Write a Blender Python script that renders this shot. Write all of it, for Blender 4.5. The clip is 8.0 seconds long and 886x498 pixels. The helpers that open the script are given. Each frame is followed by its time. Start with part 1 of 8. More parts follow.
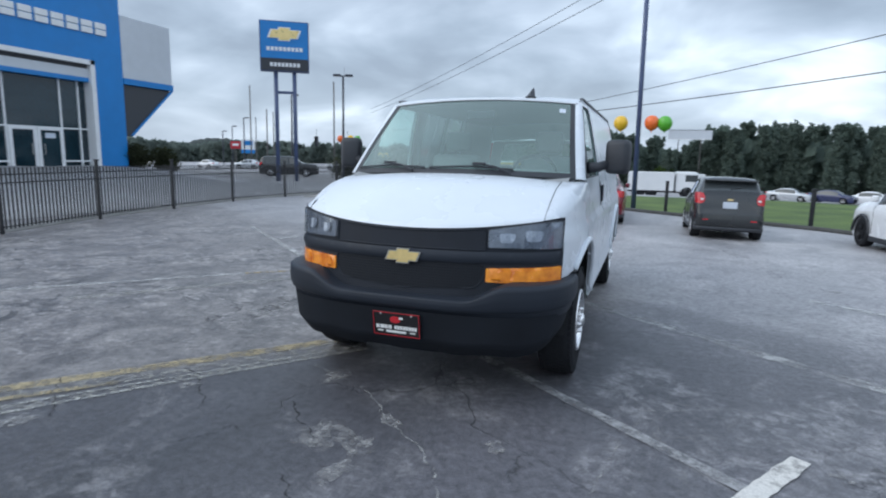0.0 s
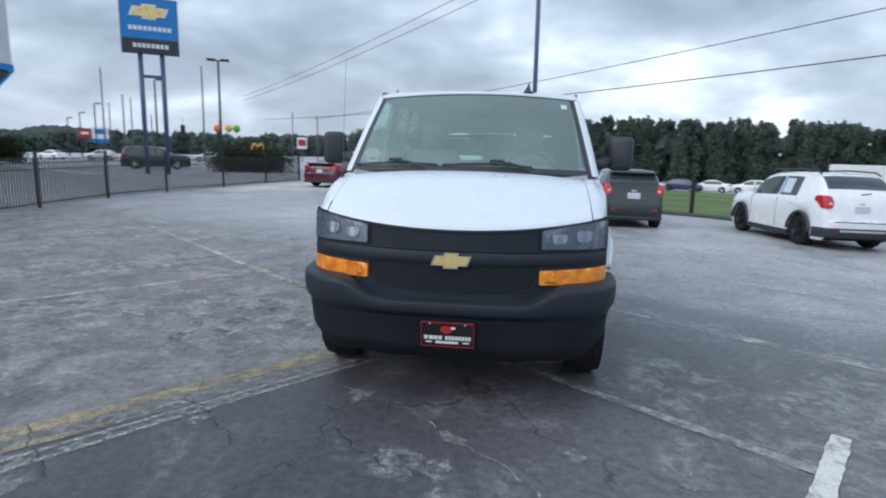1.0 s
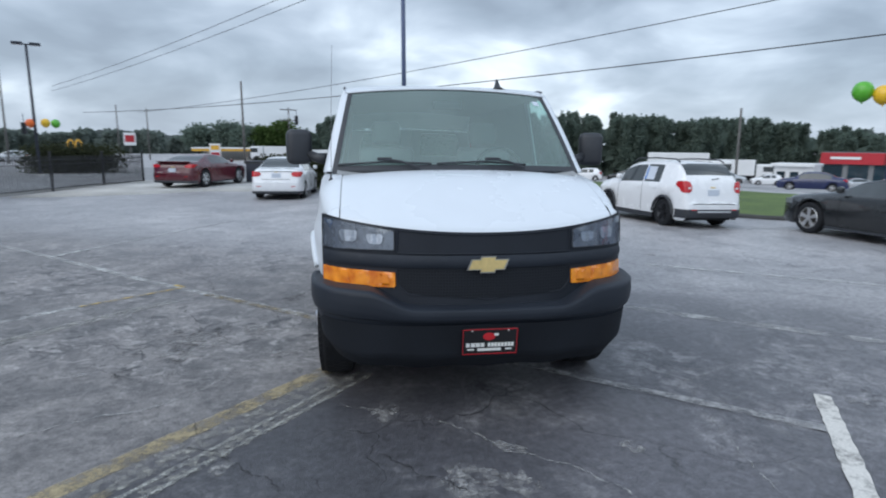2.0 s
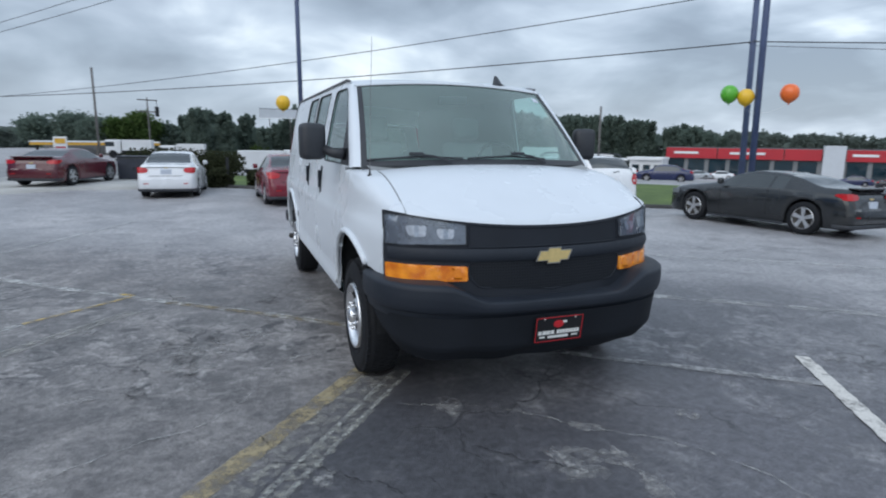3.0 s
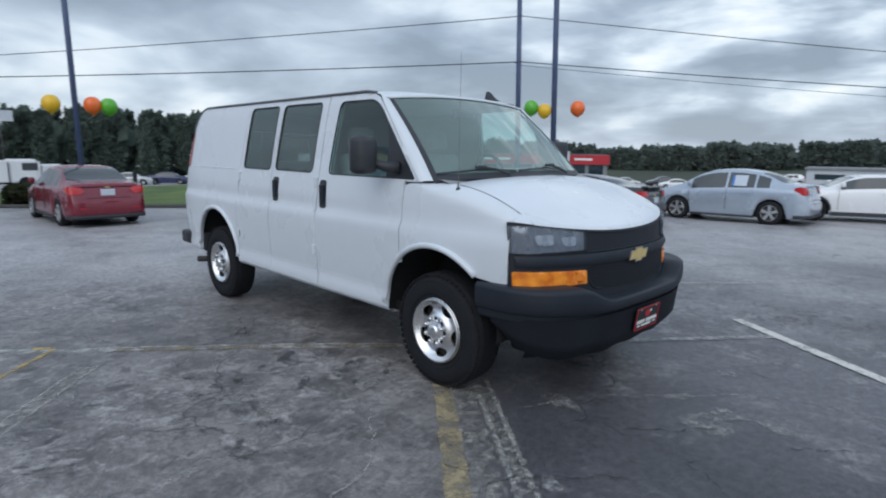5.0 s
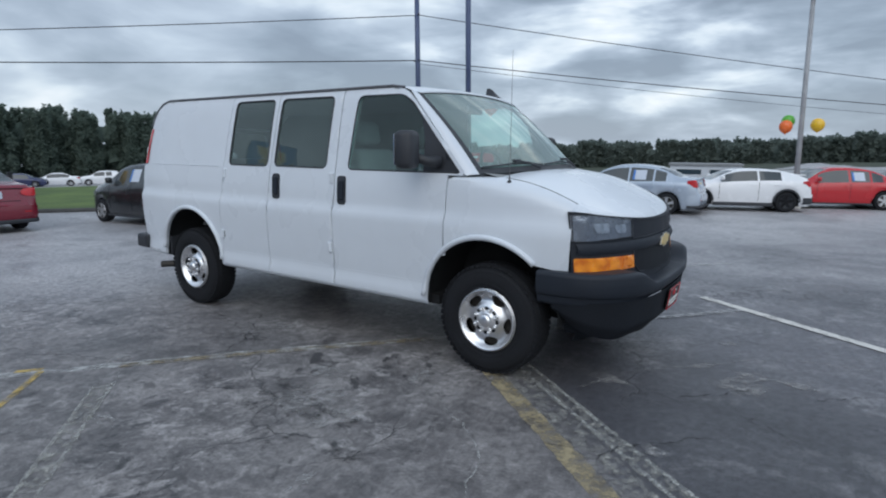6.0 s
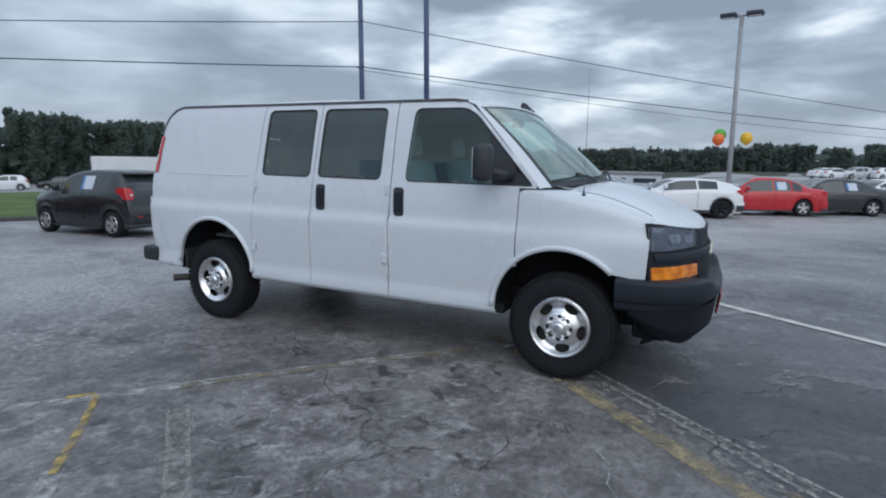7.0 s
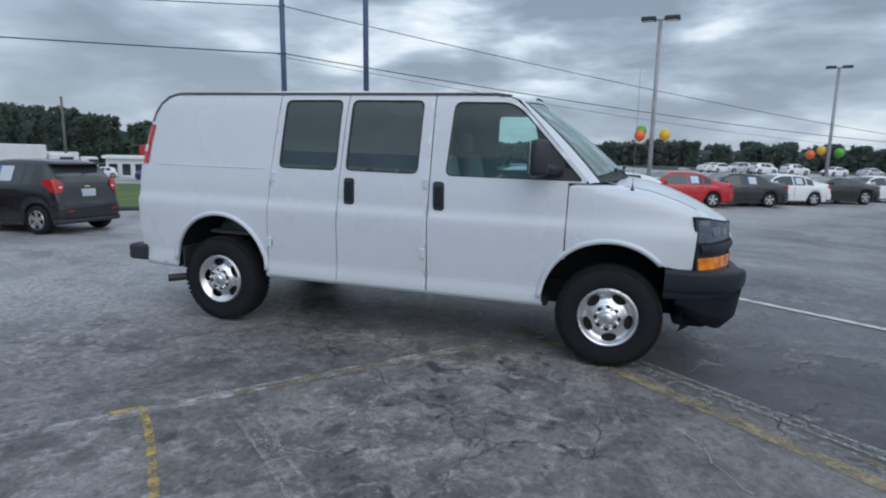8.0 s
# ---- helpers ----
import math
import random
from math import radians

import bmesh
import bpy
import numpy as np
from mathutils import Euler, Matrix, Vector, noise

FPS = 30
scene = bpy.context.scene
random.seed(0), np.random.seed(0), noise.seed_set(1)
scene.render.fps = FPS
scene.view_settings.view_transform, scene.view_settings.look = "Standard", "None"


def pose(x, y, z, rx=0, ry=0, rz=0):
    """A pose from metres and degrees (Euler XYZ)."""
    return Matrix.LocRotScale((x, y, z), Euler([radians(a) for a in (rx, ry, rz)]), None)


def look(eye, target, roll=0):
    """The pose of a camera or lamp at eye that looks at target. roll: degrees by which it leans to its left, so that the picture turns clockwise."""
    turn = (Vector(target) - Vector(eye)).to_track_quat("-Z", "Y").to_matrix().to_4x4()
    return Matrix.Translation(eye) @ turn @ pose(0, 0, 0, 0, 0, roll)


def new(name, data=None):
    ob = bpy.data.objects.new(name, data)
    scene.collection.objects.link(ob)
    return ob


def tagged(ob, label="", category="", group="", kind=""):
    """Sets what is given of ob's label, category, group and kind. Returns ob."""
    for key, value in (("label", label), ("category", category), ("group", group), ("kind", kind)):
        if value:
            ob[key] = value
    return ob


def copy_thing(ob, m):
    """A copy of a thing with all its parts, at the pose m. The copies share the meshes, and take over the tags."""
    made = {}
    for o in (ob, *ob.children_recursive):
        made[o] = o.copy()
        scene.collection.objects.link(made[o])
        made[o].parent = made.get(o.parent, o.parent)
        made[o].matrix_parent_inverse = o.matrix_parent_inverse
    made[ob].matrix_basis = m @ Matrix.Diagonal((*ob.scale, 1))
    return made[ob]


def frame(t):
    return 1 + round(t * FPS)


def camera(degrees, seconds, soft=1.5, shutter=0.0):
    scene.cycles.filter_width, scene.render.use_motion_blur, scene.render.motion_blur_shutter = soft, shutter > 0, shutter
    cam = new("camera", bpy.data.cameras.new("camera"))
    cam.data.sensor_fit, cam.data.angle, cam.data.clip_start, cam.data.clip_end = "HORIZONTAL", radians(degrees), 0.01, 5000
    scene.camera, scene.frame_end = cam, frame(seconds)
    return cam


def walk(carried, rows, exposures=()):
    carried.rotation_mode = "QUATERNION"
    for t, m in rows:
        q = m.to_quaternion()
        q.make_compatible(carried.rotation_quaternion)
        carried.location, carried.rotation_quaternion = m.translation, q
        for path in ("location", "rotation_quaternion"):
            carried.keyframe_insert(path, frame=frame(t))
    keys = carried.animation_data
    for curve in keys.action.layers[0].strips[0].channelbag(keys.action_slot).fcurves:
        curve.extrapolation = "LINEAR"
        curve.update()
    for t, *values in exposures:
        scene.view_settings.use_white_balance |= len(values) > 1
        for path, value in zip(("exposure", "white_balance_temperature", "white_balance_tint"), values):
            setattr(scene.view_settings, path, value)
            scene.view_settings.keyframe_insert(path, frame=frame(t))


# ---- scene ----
from mathutils.geometry import delaunay_2d_cdt

cam = camera(75.3, 8.0, 2.0, 0.35)
PATH = [
    (0, (1.389, -4.005, 1.511), (0.727, -2.145, 1.192), 1.1),
    (0.5, (0.897, -4.099, 1.512), (0.429, -2.181, 1.192), 1.1),
    (1, (0.364, -4.036, 1.533), (0.12, -2.081, 1.192), 1.3),
    (1.5, (-0.195, -4.032, 1.559), (-0.171, -2.063, 1.206), 1.0),
    (2, (-0.656, -3.866, 1.552), (-0.382, -1.917, 1.196), 0.5),
    (2.2, (-0.882, -3.865, 1.531), (-0.513, -1.930, 1.176), 0.9),
    (3.3, (-1.977, -3.498, 1.547), (-1.171, -1.705, 1.181), 0.4),
    (3.5, (-2.148, -3.403, 1.527), (-1.267, -1.643, 1.169), 0.3),
    (4, (-2.623, -3.173, 1.547), (-1.553, -1.525, 1.174), 0.6),
    (4.5, (-3.054, -2.889, 1.578), (-1.833, -1.348, 1.213), 0.5),
    (5, (-3.488, -2.616, 1.57), (-2.11, -1.208, 1.23), 0.6),
    (5.2, (-3.664, -2.434, 1.563), (-2.215, -1.099, 1.215), 0.9),
    (6.3, (-4.417, -1.591, 1.529), (-2.738, -0.556, 1.199), 0.4),
    (6.5, (-4.516, -1.416, 1.565), (-2.811, -0.422, 1.243), 0.6),
    (7, (-4.838, -0.965, 1.566), (-3.07, -0.086, 1.249), 1.1),
    (7.5, (-5.037, -0.471, 1.545), (-3.204, 0.253, 1.209), 1.3),
    (8, (-5.212, 0.004, 1.559), (-3.328, 0.585, 1.222), 1.8),
]
walk(cam, [(t, look(eye, target, roll)) for t, eye, target, roll in PATH],
     [(0.0, 0.86, 6330, 8.5), (2.0, 0.76, 6420, 8.5), (4.0, 0.54, 6400, 8.5), (6.5, 0.42, 6370, 8.5), (8.0, 0.38, 6350, 8.5)])

# ---- light: a high overcast sky ----
SUN_EL, SUN_AZ = radians(38), radians(236)
BREAK_EL, BREAK_AZ = radians(13), radians(84)
world = bpy.data.worlds.new("sky")
scene.world = world
world.use_nodes = True
wn, wl = world.node_tree.nodes, world.node_tree.links
wn.clear()


def wnode(kind, **kw):
    n = wn.new(kind)
    for k, v in kw.items():
        n.inputs[k].default_value = v
    return n


w_out = wn.new("ShaderNodeOutputWorld")
w_bg = wnode("ShaderNodeBackground", Strength=1.0)
w_sky = wn.new("ShaderNodeTexSky")
w_sky.sky_type, w_sky.sun_disc = "NISHITA", False
w_sky.sun_elevation, w_sky.sun_rotation = SUN_EL, SUN_AZ
w_sky.dust_density, w_sky.ozone_density = 2.0, 1.5
w_dim = wn.new("ShaderNodeVectorMath")
w_dim.operation = "SCALE"
w_dim.inputs[3].default_value = 0.075
wl.new(w_sky.outputs[0], w_dim.inputs[0])
w_co = wn.new("ShaderNodeTexCoord")
w_sep = wn.new("ShaderNodeSeparateXYZ")
wl.new(w_co.outputs["Generated"], w_sep.inputs[0])


def wmath(op, a, b=None, clamp=False):
    n = wn.new("ShaderNodeMath")
    n.operation, n.use_clamp = op, clamp
    for i, s in enumerate((a, b)):
        if s is None:
            continue
        if isinstance(s, (int, float)):
            n.inputs[i].default_value = s
        else:
            wl.new(s, n.inputs[i])
    return n.outputs[0]


# the cloud deck: the direction cast on a flat layer overhead
w_h = wmath("ADD", wmath("MAXIMUM", w_sep.outputs[2], 0.0), 0.32)
w_comb = wn.new("ShaderNodeCombineXYZ")
wl.new(wmath("DIVIDE", w_sep.outputs[0], w_h), w_comb.inputs[0])
wl.new(wmath("DIVIDE", w_sep.outputs[1], w_h), w_comb.inputs[1])


def wnoise(scale, detail, rough, dist, offset):
    m = wn.new("ShaderNodeMapping")
    m.inputs["Location"].default_value = offset
    wl.new(w_comb.outputs[0], m.inputs[0])
    n = wnode("ShaderNodeTexNoise", Scale=scale, Detail=detail, Roughness=rough, Distortion=dist)
    wl.new(m.outputs[0], n.inputs["Vector"])
    return n.outputs[0]


w_big = wnoise(0.85, 4.0, 0.50, 0.45, (3.1, 1.7, 0.4))
w_small = wnoise(2.2, 5.0, 0.48, 0.35, (7.3, 2.2, 1.1))
# rounded gaps between the clouds, where the deck is thin
w_flat = wn.new("ShaderNodeMapping")
w_flat.inputs["Scale"].default_value, w_flat.inputs["Location"].default_value = (1.0, 1.0, 4.2), (0.35, 1.9, 0.2)
wl.new(w_co.outputs["Generated"], w_flat.inputs[0])
w_puff = wnode("ShaderNodeTexNoise", Scale=4.6, Detail=5.0, Roughness=0.52, Distortion=0.25)
wl.new(w_flat.outputs[0], w_puff.inputs["Vector"])
# the clouds are thinner, and so brighter, on one side
w_dot = wn.new("ShaderNodeVectorMath")
w_dot.operation = "DOT_PRODUCT"
wl.new(w_co.outputs["Generated"], w_dot.inputs[0])
w_dot.inputs[1].default_value = (math.cos(BREAK_EL) * math.sin(BREAK_AZ), math.cos(BREAK_EL) * math.cos(BREAK_AZ), math.sin(BREAK_EL))
w_lobe = wmath("POWER", wmath("MAXIMUM", w_dot.outputs["Value"], 0.0), 4.0)
w_gap = wmath("MULTIPLY", wmath("SUBTRACT", w_puff.outputs[0], 0.48), 0.70)
w_thin = wmath("MULTIPLY", w_lobe, wmath("ADD", w_gap, 0.040))
w_side = wn.new("ShaderNodeVectorMath")
w_side.operation = "DOT_PRODUCT"
wl.new(w_co.outputs["Generated"], w_side.inputs[0])
w_side.inputs[1].default_value = (math.cos(0.22) * math.sin(-0.64), math.cos(0.22) * math.cos(-0.64), math.sin(0.22))
w_thick = wmath("MULTIPLY", wmath("POWER", wmath("MAXIMUM", w_side.outputs["Value"], 0.0), 14.0), 0.110)
w_mix = wmath("ADD", wmath("ADD", wmath("MULTIPLY", w_big, 0.56), wmath("MULTIPLY", w_small, 0.44)), wmath("SUBTRACT", w_thin, wmath("ADD", w_thick, 0.008)))
w_ramp = wn.new("ShaderNodeValToRGB")
wl.new(w_mix, w_ramp.inputs[0])
for e in range(5):
    w_ramp.color_ramp.elements.new(0.1 + 0.15 * e)
for e, (at, c) in zip(w_ramp.color_ramp.elements, ((0.39, (0.215, 0.26, 0.325)), (0.445, (0.27, 0.325, 0.40)), (0.495, (0.34, 0.40, 0.485)), (0.54, (0.44, 0.51, 0.60)), (0.58, (0.58, 0.65, 0.72)), (0.645, (0.76, 0.80, 0.84)), (0.72, (0.93, 0.945, 0.94)))):
    e.position, e.color = at, (*c, 1)
# paler towards the horizon
w_haze = wn.new("ShaderNodeMix")
w_haze.data_type = "RGBA"
wl.new(wmath("MULTIPLY", wmath("POWER", wmath("SUBTRACT", 1.0, wmath("MAXIMUM", w_sep.outputs[2], 0.0)), 14.0), 0.45, True), w_haze.inputs[0])
wl.new(w_ramp.outputs[0], w_haze.inputs[6])
w_haze.inputs[7].default_value = (0.42, 0.48, 0.56, 1)
w_cov = wn.new("ShaderNodeMix")
w_cov.data_type = "RGBA"
w_cov.inputs[0].default_value = 0.88
wl.new(w_dim.outputs[0], w_cov.inputs[6])
wl.new(w_haze.outputs[2], w_cov.inputs[7])
# an overcast sky is brightest well above the horizon
w_up = wn.new("ShaderNodeMapRange")
w_up.interpolation_type = "SMOOTHSTEP"
w_up.inputs[1].default_value, w_up.inputs[2].default_value, w_up.inputs[3].default_value, w_up.inputs[4].default_value = 0.24, 0.62, 1.0, 1.55
wl.new(w_sep.outputs[2], w_up.inputs[0])
w_lift = wn.new("ShaderNodeVectorMath")
w_lift.operation = "SCALE"
wl.new(w_cov.outputs[2], w_lift.inputs[0])
wl.new(w_up.outputs[0], w_lift.inputs[3])
wl.new(w_lift.outputs[0], w_bg.inputs[0])
wl.new(w_bg.outputs[0], w_out.inputs[0])

sun_data = bpy.data.lights.new("sun", "SUN")
sun_data.energy, sun_data.angle, sun_data.color = 0.6, radians(60), (1.0, 0.97, 0.93)
sun = new("sun", sun_data)
sun.matrix_world = look((0, 0, 30), (-30 * math.cos(SUN_EL) * math.sin(SUN_AZ), -30 * math.cos(SUN_EL) * math.cos(SUN_AZ), 30 - 30 * math.sin(SUN_EL)))


# ---- materials ----
def material(name, colour, rough=0.5, metal=0.0, spread=0.12, fine=40.0, coarse=3.0, bump=0.0, coat=0.0, second=None, spec=0.5, rough_spread=0.08, objects=0.0):
    """A surface with grain and blotches: two noises vary the colour, the roughness and a fine relief."""
    m = bpy.data.materials.new(name)
    m.use_nodes = True
    n, l = m.node_tree.nodes, m.node_tree.links
    b = n["Principled BSDF"]
    co = n.new("ShaderNodeTexCoord")
    f = n.new("ShaderNodeTexNoise")
    f.inputs["Scale"].default_value, f.inputs["Detail"].default_value = fine, 4
    c = n.new("ShaderNodeTexNoise")
    c.inputs["Scale"].default_value, c.inputs["Detail"].default_value = coarse, 5
    l.new(co.outputs["Object"], f.inputs["Vector"])
    l.new(co.outputs["Object"], c.inputs["Vector"])
    mix = n.new("ShaderNodeMath")
    mix.operation = "MULTIPLY_ADD"
    l.new(f.outputs[0], mix.inputs[0])
    mix.inputs[1].default_value = 0.45
    half = n.new("ShaderNodeMath")
    half.operation = "MULTIPLY"
    half.inputs[1].default_value = 0.55
    l.new(c.outputs[0], half.inputs[0])
    l.new(half.outputs[0], mix.inputs[2])
    r = n.new("ShaderNodeValToRGB")
    lo = tuple(max(0, v * (1 - spread)) for v in colour)
    hi = second or tuple(min(1, v * (1 + spread)) for v in colour)
    r.color_ramp.elements[0].position, r.color_ramp.elements[0].color = 0.36, (*lo, 1)
    r.color_ramp.elements[1].position, r.color_ramp.elements[1].color = 0.64, (*hi, 1)
    l.new(mix.outputs[0], r.inputs[0])
    l.new(r.outputs[0], b.inputs["Base Color"])
    rr = n.new("ShaderNodeMapRange")
    rr.inputs[1].default_value, rr.inputs[2].default_value = 0.3, 0.7
    rr.inputs[3].default_value, rr.inputs[4].default_value = max(0.02, rough - rough_spread), min(1, rough + rough_spread)
    l.new(c.outputs[0], rr.inputs[0])
    l.new(rr.outputs[0], b.inputs["Roughness"])
    b.inputs["Metallic"].default_value = metal
    b.inputs["Coat Weight"].default_value, b.inputs["Coat Roughness"].default_value = coat, 0.06
    b.inputs["Specular IOR Level"].default_value = spec
    if bump:
        bp = n.new("ShaderNodeBump")
        bp.inputs["Strength"].default_value, bp.inputs["Distance"].default_value = bump, 0.01
        l.new(f.outputs[0], bp.inputs["Height"])
        l.new(bp.outputs[0], b.inputs["Normal"])
    return m


def glass(name, tint, clear=0.8, ior=1.5, rough=0.02, dust=0.0):
    """A single sheet of tinted glass: it lets light through and mirrors by Fresnel. dust: a pale diffuse film that also
    stands in for sky reflection and haze.
    """
    m = bpy.data.materials.new(name)
    m.use_nodes = True
    n, l = m.node_tree.nodes, m.node_tree.links
    n.clear()
    out = n.new("ShaderNodeOutputMaterial")
    tr = n.new("ShaderNodeBsdfTransparent")
    tr.inputs[0].default_value = (*(v * clear for v in tint), 1)
    gl = n.new("ShaderNodeBsdfGlossy")
    gl.inputs["Roughness"].default_value = rough
    gl.inputs["Color"].default_value = (0.92, 0.97, 0.97, 1)
    lw = n.new("ShaderNodeLayerWeight")
    lw.inputs["Blend"].default_value = 0.5
    steep = n.new("ShaderNodeMath")
    steep.operation = "POWER"
    l.new(lw.outputs["Facing"], steep.inputs[0])
    steep.inputs[1].default_value = 4.5
    fr = n.new("ShaderNodeMath")
    fr.operation = "MULTIPLY_ADD"
    f0 = 1.6 * ((ior - 1) / (ior + 1)) ** 2
    l.new(steep.outputs[0], fr.inputs[0])
    fr.inputs[1].default_value, fr.inputs[2].default_value = 0.9 - f0, f0
    mx = n.new("ShaderNodeMixShader")
    l.new(fr.outputs[0], mx.inputs[0])
    l.new(tr.outputs[0], mx.inputs[1])
    l.new(gl.outputs[0], mx.inputs[2])
    # pale greenish film: reflected sky and haze put into a diffuse colour
    if dust:
        film = n.new("ShaderNodeBsdfDiffuse")
        film.inputs[0].default_value = (0.50, 0.66, 0.62, 1)
        veil_noise = n.new("ShaderNodeTexNoise")
        veil_noise.inputs["Scale"].default_value, veil_noise.inputs["Detail"].default_value = 2.5, 5
        amt = n.new("ShaderNodeMath")
        amt.operation = "MULTIPLY_ADD"
        amt.inputs[1].default_value, amt.inputs[2].default_value = dust * 0.7, dust * 0.65
        l.new(veil_noise.outputs[0], amt.inputs[0])
        m2 = n.new("ShaderNodeMixShader")
        l.new(amt.outputs[0], m2.inputs[0])
        l.new(mx.outputs[0], m2.inputs[1])
        l.new(film.outputs[0], m2.inputs[2])
        mx = m2
    l.new(mx.outputs[0], out.inputs[0])
    return m



WHITE_PAINT = material("white van paint", (0.665, 0.705, 0.755), 0.30, spread=0.02, fine=6, coarse=1.2, coat=0.25)
WHITE_CAR = material("white car paint", (0.78, 0.79, 0.81), 0.25, spread=0.02, coat=0.6)
BLACK_TRIM = material("black moulded plastic", (0.030, 0.033, 0.040), 0.55, spread=0.25, fine=160, coarse=5, bump=0.12)
GUTTER = material("grey sealed gutter", (0.13, 0.135, 0.15), 0.6, spread=0.3, fine=30, coarse=3)
SEAM_GREY = material("grey shut line", (0.24, 0.25, 0.27), 0.6, spread=0.2)
VALANCE = material("matt black air dam plastic", (0.0120, 0.0145, 0.0195), 0.7, spread=0.25, fine=160, coarse=4, bump=0.08, spec=0.2)
GREY_TRIM = material("dark grey bumper plastic", (0.0205, 0.0255, 0.0355), 0.52, spread=0.14, fine=220, coarse=3, bump=0.10, spec=0.27)
NOSE_BLACK = material("black front moulding", (0.0160, 0.0195, 0.0275), 0.58, spread=0.2, fine=180, coarse=4, bump=0.08, spec=0.3)
LAMP_GREY = material("smoked lamp housing", (0.23, 0.25, 0.285), 0.30, metal=0.6, spread=0.2, coarse=8)
BLACK_GAP = material("dark underbody", (0.013, 0.0145, 0.017), 0.85, spread=0.3)
RUBBER = material("black tyre rubber", (0.0145, 0.0155, 0.0185), 0.8, spec=0.25, spread=0.25, fine=90, coarse=8, bump=0.2)
CHROME = material("bright wheel steel", (0.82, 0.82, 0.83), 0.30, metal=1.0, spread=0.06, fine=30)
DARK_STEEL = material("dark brake steel", (0.06, 0.055, 0.05), 0.6, metal=0.6, spread=0.3)
# the dust amounts also paint in the sky's pale reflection on the panes
WINDSCREEN = glass("green tinted windscreen", (0.66, 0.86, 0.81), 0.84, 1.62, dust=0.21)
DOOR_GLASS = glass("green tinted door glass", (0.78, 0.97, 0.93), 0.98, 1.5, dust=0.05)
REAR_GLASS = glass("dark tinted privacy glass", (0.26, 0.29, 0.30), 0.7, 1.62, dust=0.11)
CAR_GLASS = material("dark car window glass", (0.050, 0.058, 0.062), 0.05, spread=0.1, spec=0.7, rough_spread=0.02)
LENS = glass("clear lamp lens", (0.92, 0.95, 1.0), 0.9)
LAMP_BOWL = material("silver lamp bowl", (0.37, 0.39, 0.42), 0.36, metal=1.0, spread=0.3, fine=60)
REFLECTOR = material("silver lamp reflector", (0.75, 0.78, 0.82), 0.14, metal=1.0, spread=0.1)
LAMP_DARK = material("grey lamp housing", (0.30, 0.32, 0.35), 0.30, metal=0.6, spread=0.2)
AMBER = material("amber lamp plastic", (0.82, 0.175, 0.006), 0.18, spread=0.25, fine=20, coarse=9, coat=0.5, second=(1.0, 0.36, 0.02))
RED_LENS = material("red tail lamp plastic", (0.50, 0.012, 0.018), 0.16, spread=0.2, coat=0.5)
PALE_LENS = material("clear white lamp plastic", (0.70, 0.68, 0.68), 0.2, spread=0.1)
GOLD = material("gold emblem", (0.78, 0.60, 0.26), 0.32, metal=0.4, spread=0.1)
SILVER = material("silver emblem rim", (0.45, 0.45, 0.44), 0.35, metal=1.0, spread=0.05)
RED_INK = material("red printed ink", (0.55, 0.02, 0.03), 0.5, spread=0.1)
WHITE_INK = material("white printed ink", (0.78, 0.78, 0.76), 0.5, spread=0.05)
BLACK_INK = material("black printed plate", (0.012, 0.012, 0.014), 0.35, spread=0.2)
SEAT_GREY = material("grey seat cloth", (0.26, 0.27, 0.28), 0.9, spread=0.15, fine=200, bump=0.2)
DASH_GREY = material("grey dashboard plastic", (0.27, 0.28, 0.285), 0.7, spread=0.1, fine=160, bump=0.1)
PAPER = material("white window sticker paper", (0.56, 0.61, 0.69), 0.7, spread=0.05)
BLUE_PAPER = material("blue window sticker paper", (0.06, 0.20, 0.55), 0.6, spread=0.1)


# ---- building helpers ----
def link_mesh(name, bm, mat, parent=None, label="", smooth=True):
    me = bpy.data.meshes.new(name)
    if smooth:
        for f in bm.faces:
            f.smooth = True
    bm.to_mesh(me)
    bm.free()
    me.materials.append(mat)
    ob = new(name, me)
    if parent is not None:
        ob.parent = parent
    if label:
        ob["label"] = label
    return ob


def part(name, bm, mat, parent, label="", smooth=False):
    return link_mesh(name, bm, mat, parent, label, smooth)


def thing(name, label, category, m=None, group="", kind=""):
    ob = new(name)
    ob.empty_display_size = 0.2
    if m is not None:
        ob.matrix_world = m
    return tagged(ob, label, category, group, kind)


def curve(pts):
    """A smooth function through (a, b) points (monotone cubic)."""
    xs = [p[0] for p in pts]
    ys = [p[1] for p in pts]
    n = len(xs)
    d = [(ys[i + 1] - ys[i]) / (xs[i + 1] - xs[i]) for i in range(n - 1)]
    m = [d[0]] + [0 if d[i - 1] * d[i] <= 0 else 2 * d[i - 1] * d[i] / (d[i - 1] + d[i]) for i in range(1, n - 1)] + [d[-1]]

    def f(x):
        if x <= xs[0]:
            return ys[0]
        if x >= xs[-1]:
            return ys[-1]
        i = 0
        while x > xs[i + 1]:
            i += 1
        h = xs[i + 1] - xs[i]
        t = (x - xs[i]) / h
        return ((1 + 2 * t) * (1 - t) ** 2 * ys[i] + t * (1 - t) ** 2 * h * m[i] + t * t * (3 - 2 * t) * ys[i + 1] + t * t * (t - 1) * h * m[i + 1])
    return f


def smooth01(t):
    t = min(max(t, 0.0), 1.0)
    return t * t * (3 - 2 * t)


def lerp(a, b, t):
    return a + (b - a) * t


def resample(loop, step):
    out = []
    for (ax, ay), (bx, by) in zip(loop, loop[1:] + loop[:1]):
        k = max(1, math.ceil(math.hypot(bx - ax, by - ay) / step))
        out += [(lerp(ax, bx, i / k), lerp(ay, by, i / k)) for i in range(k)]
    return out


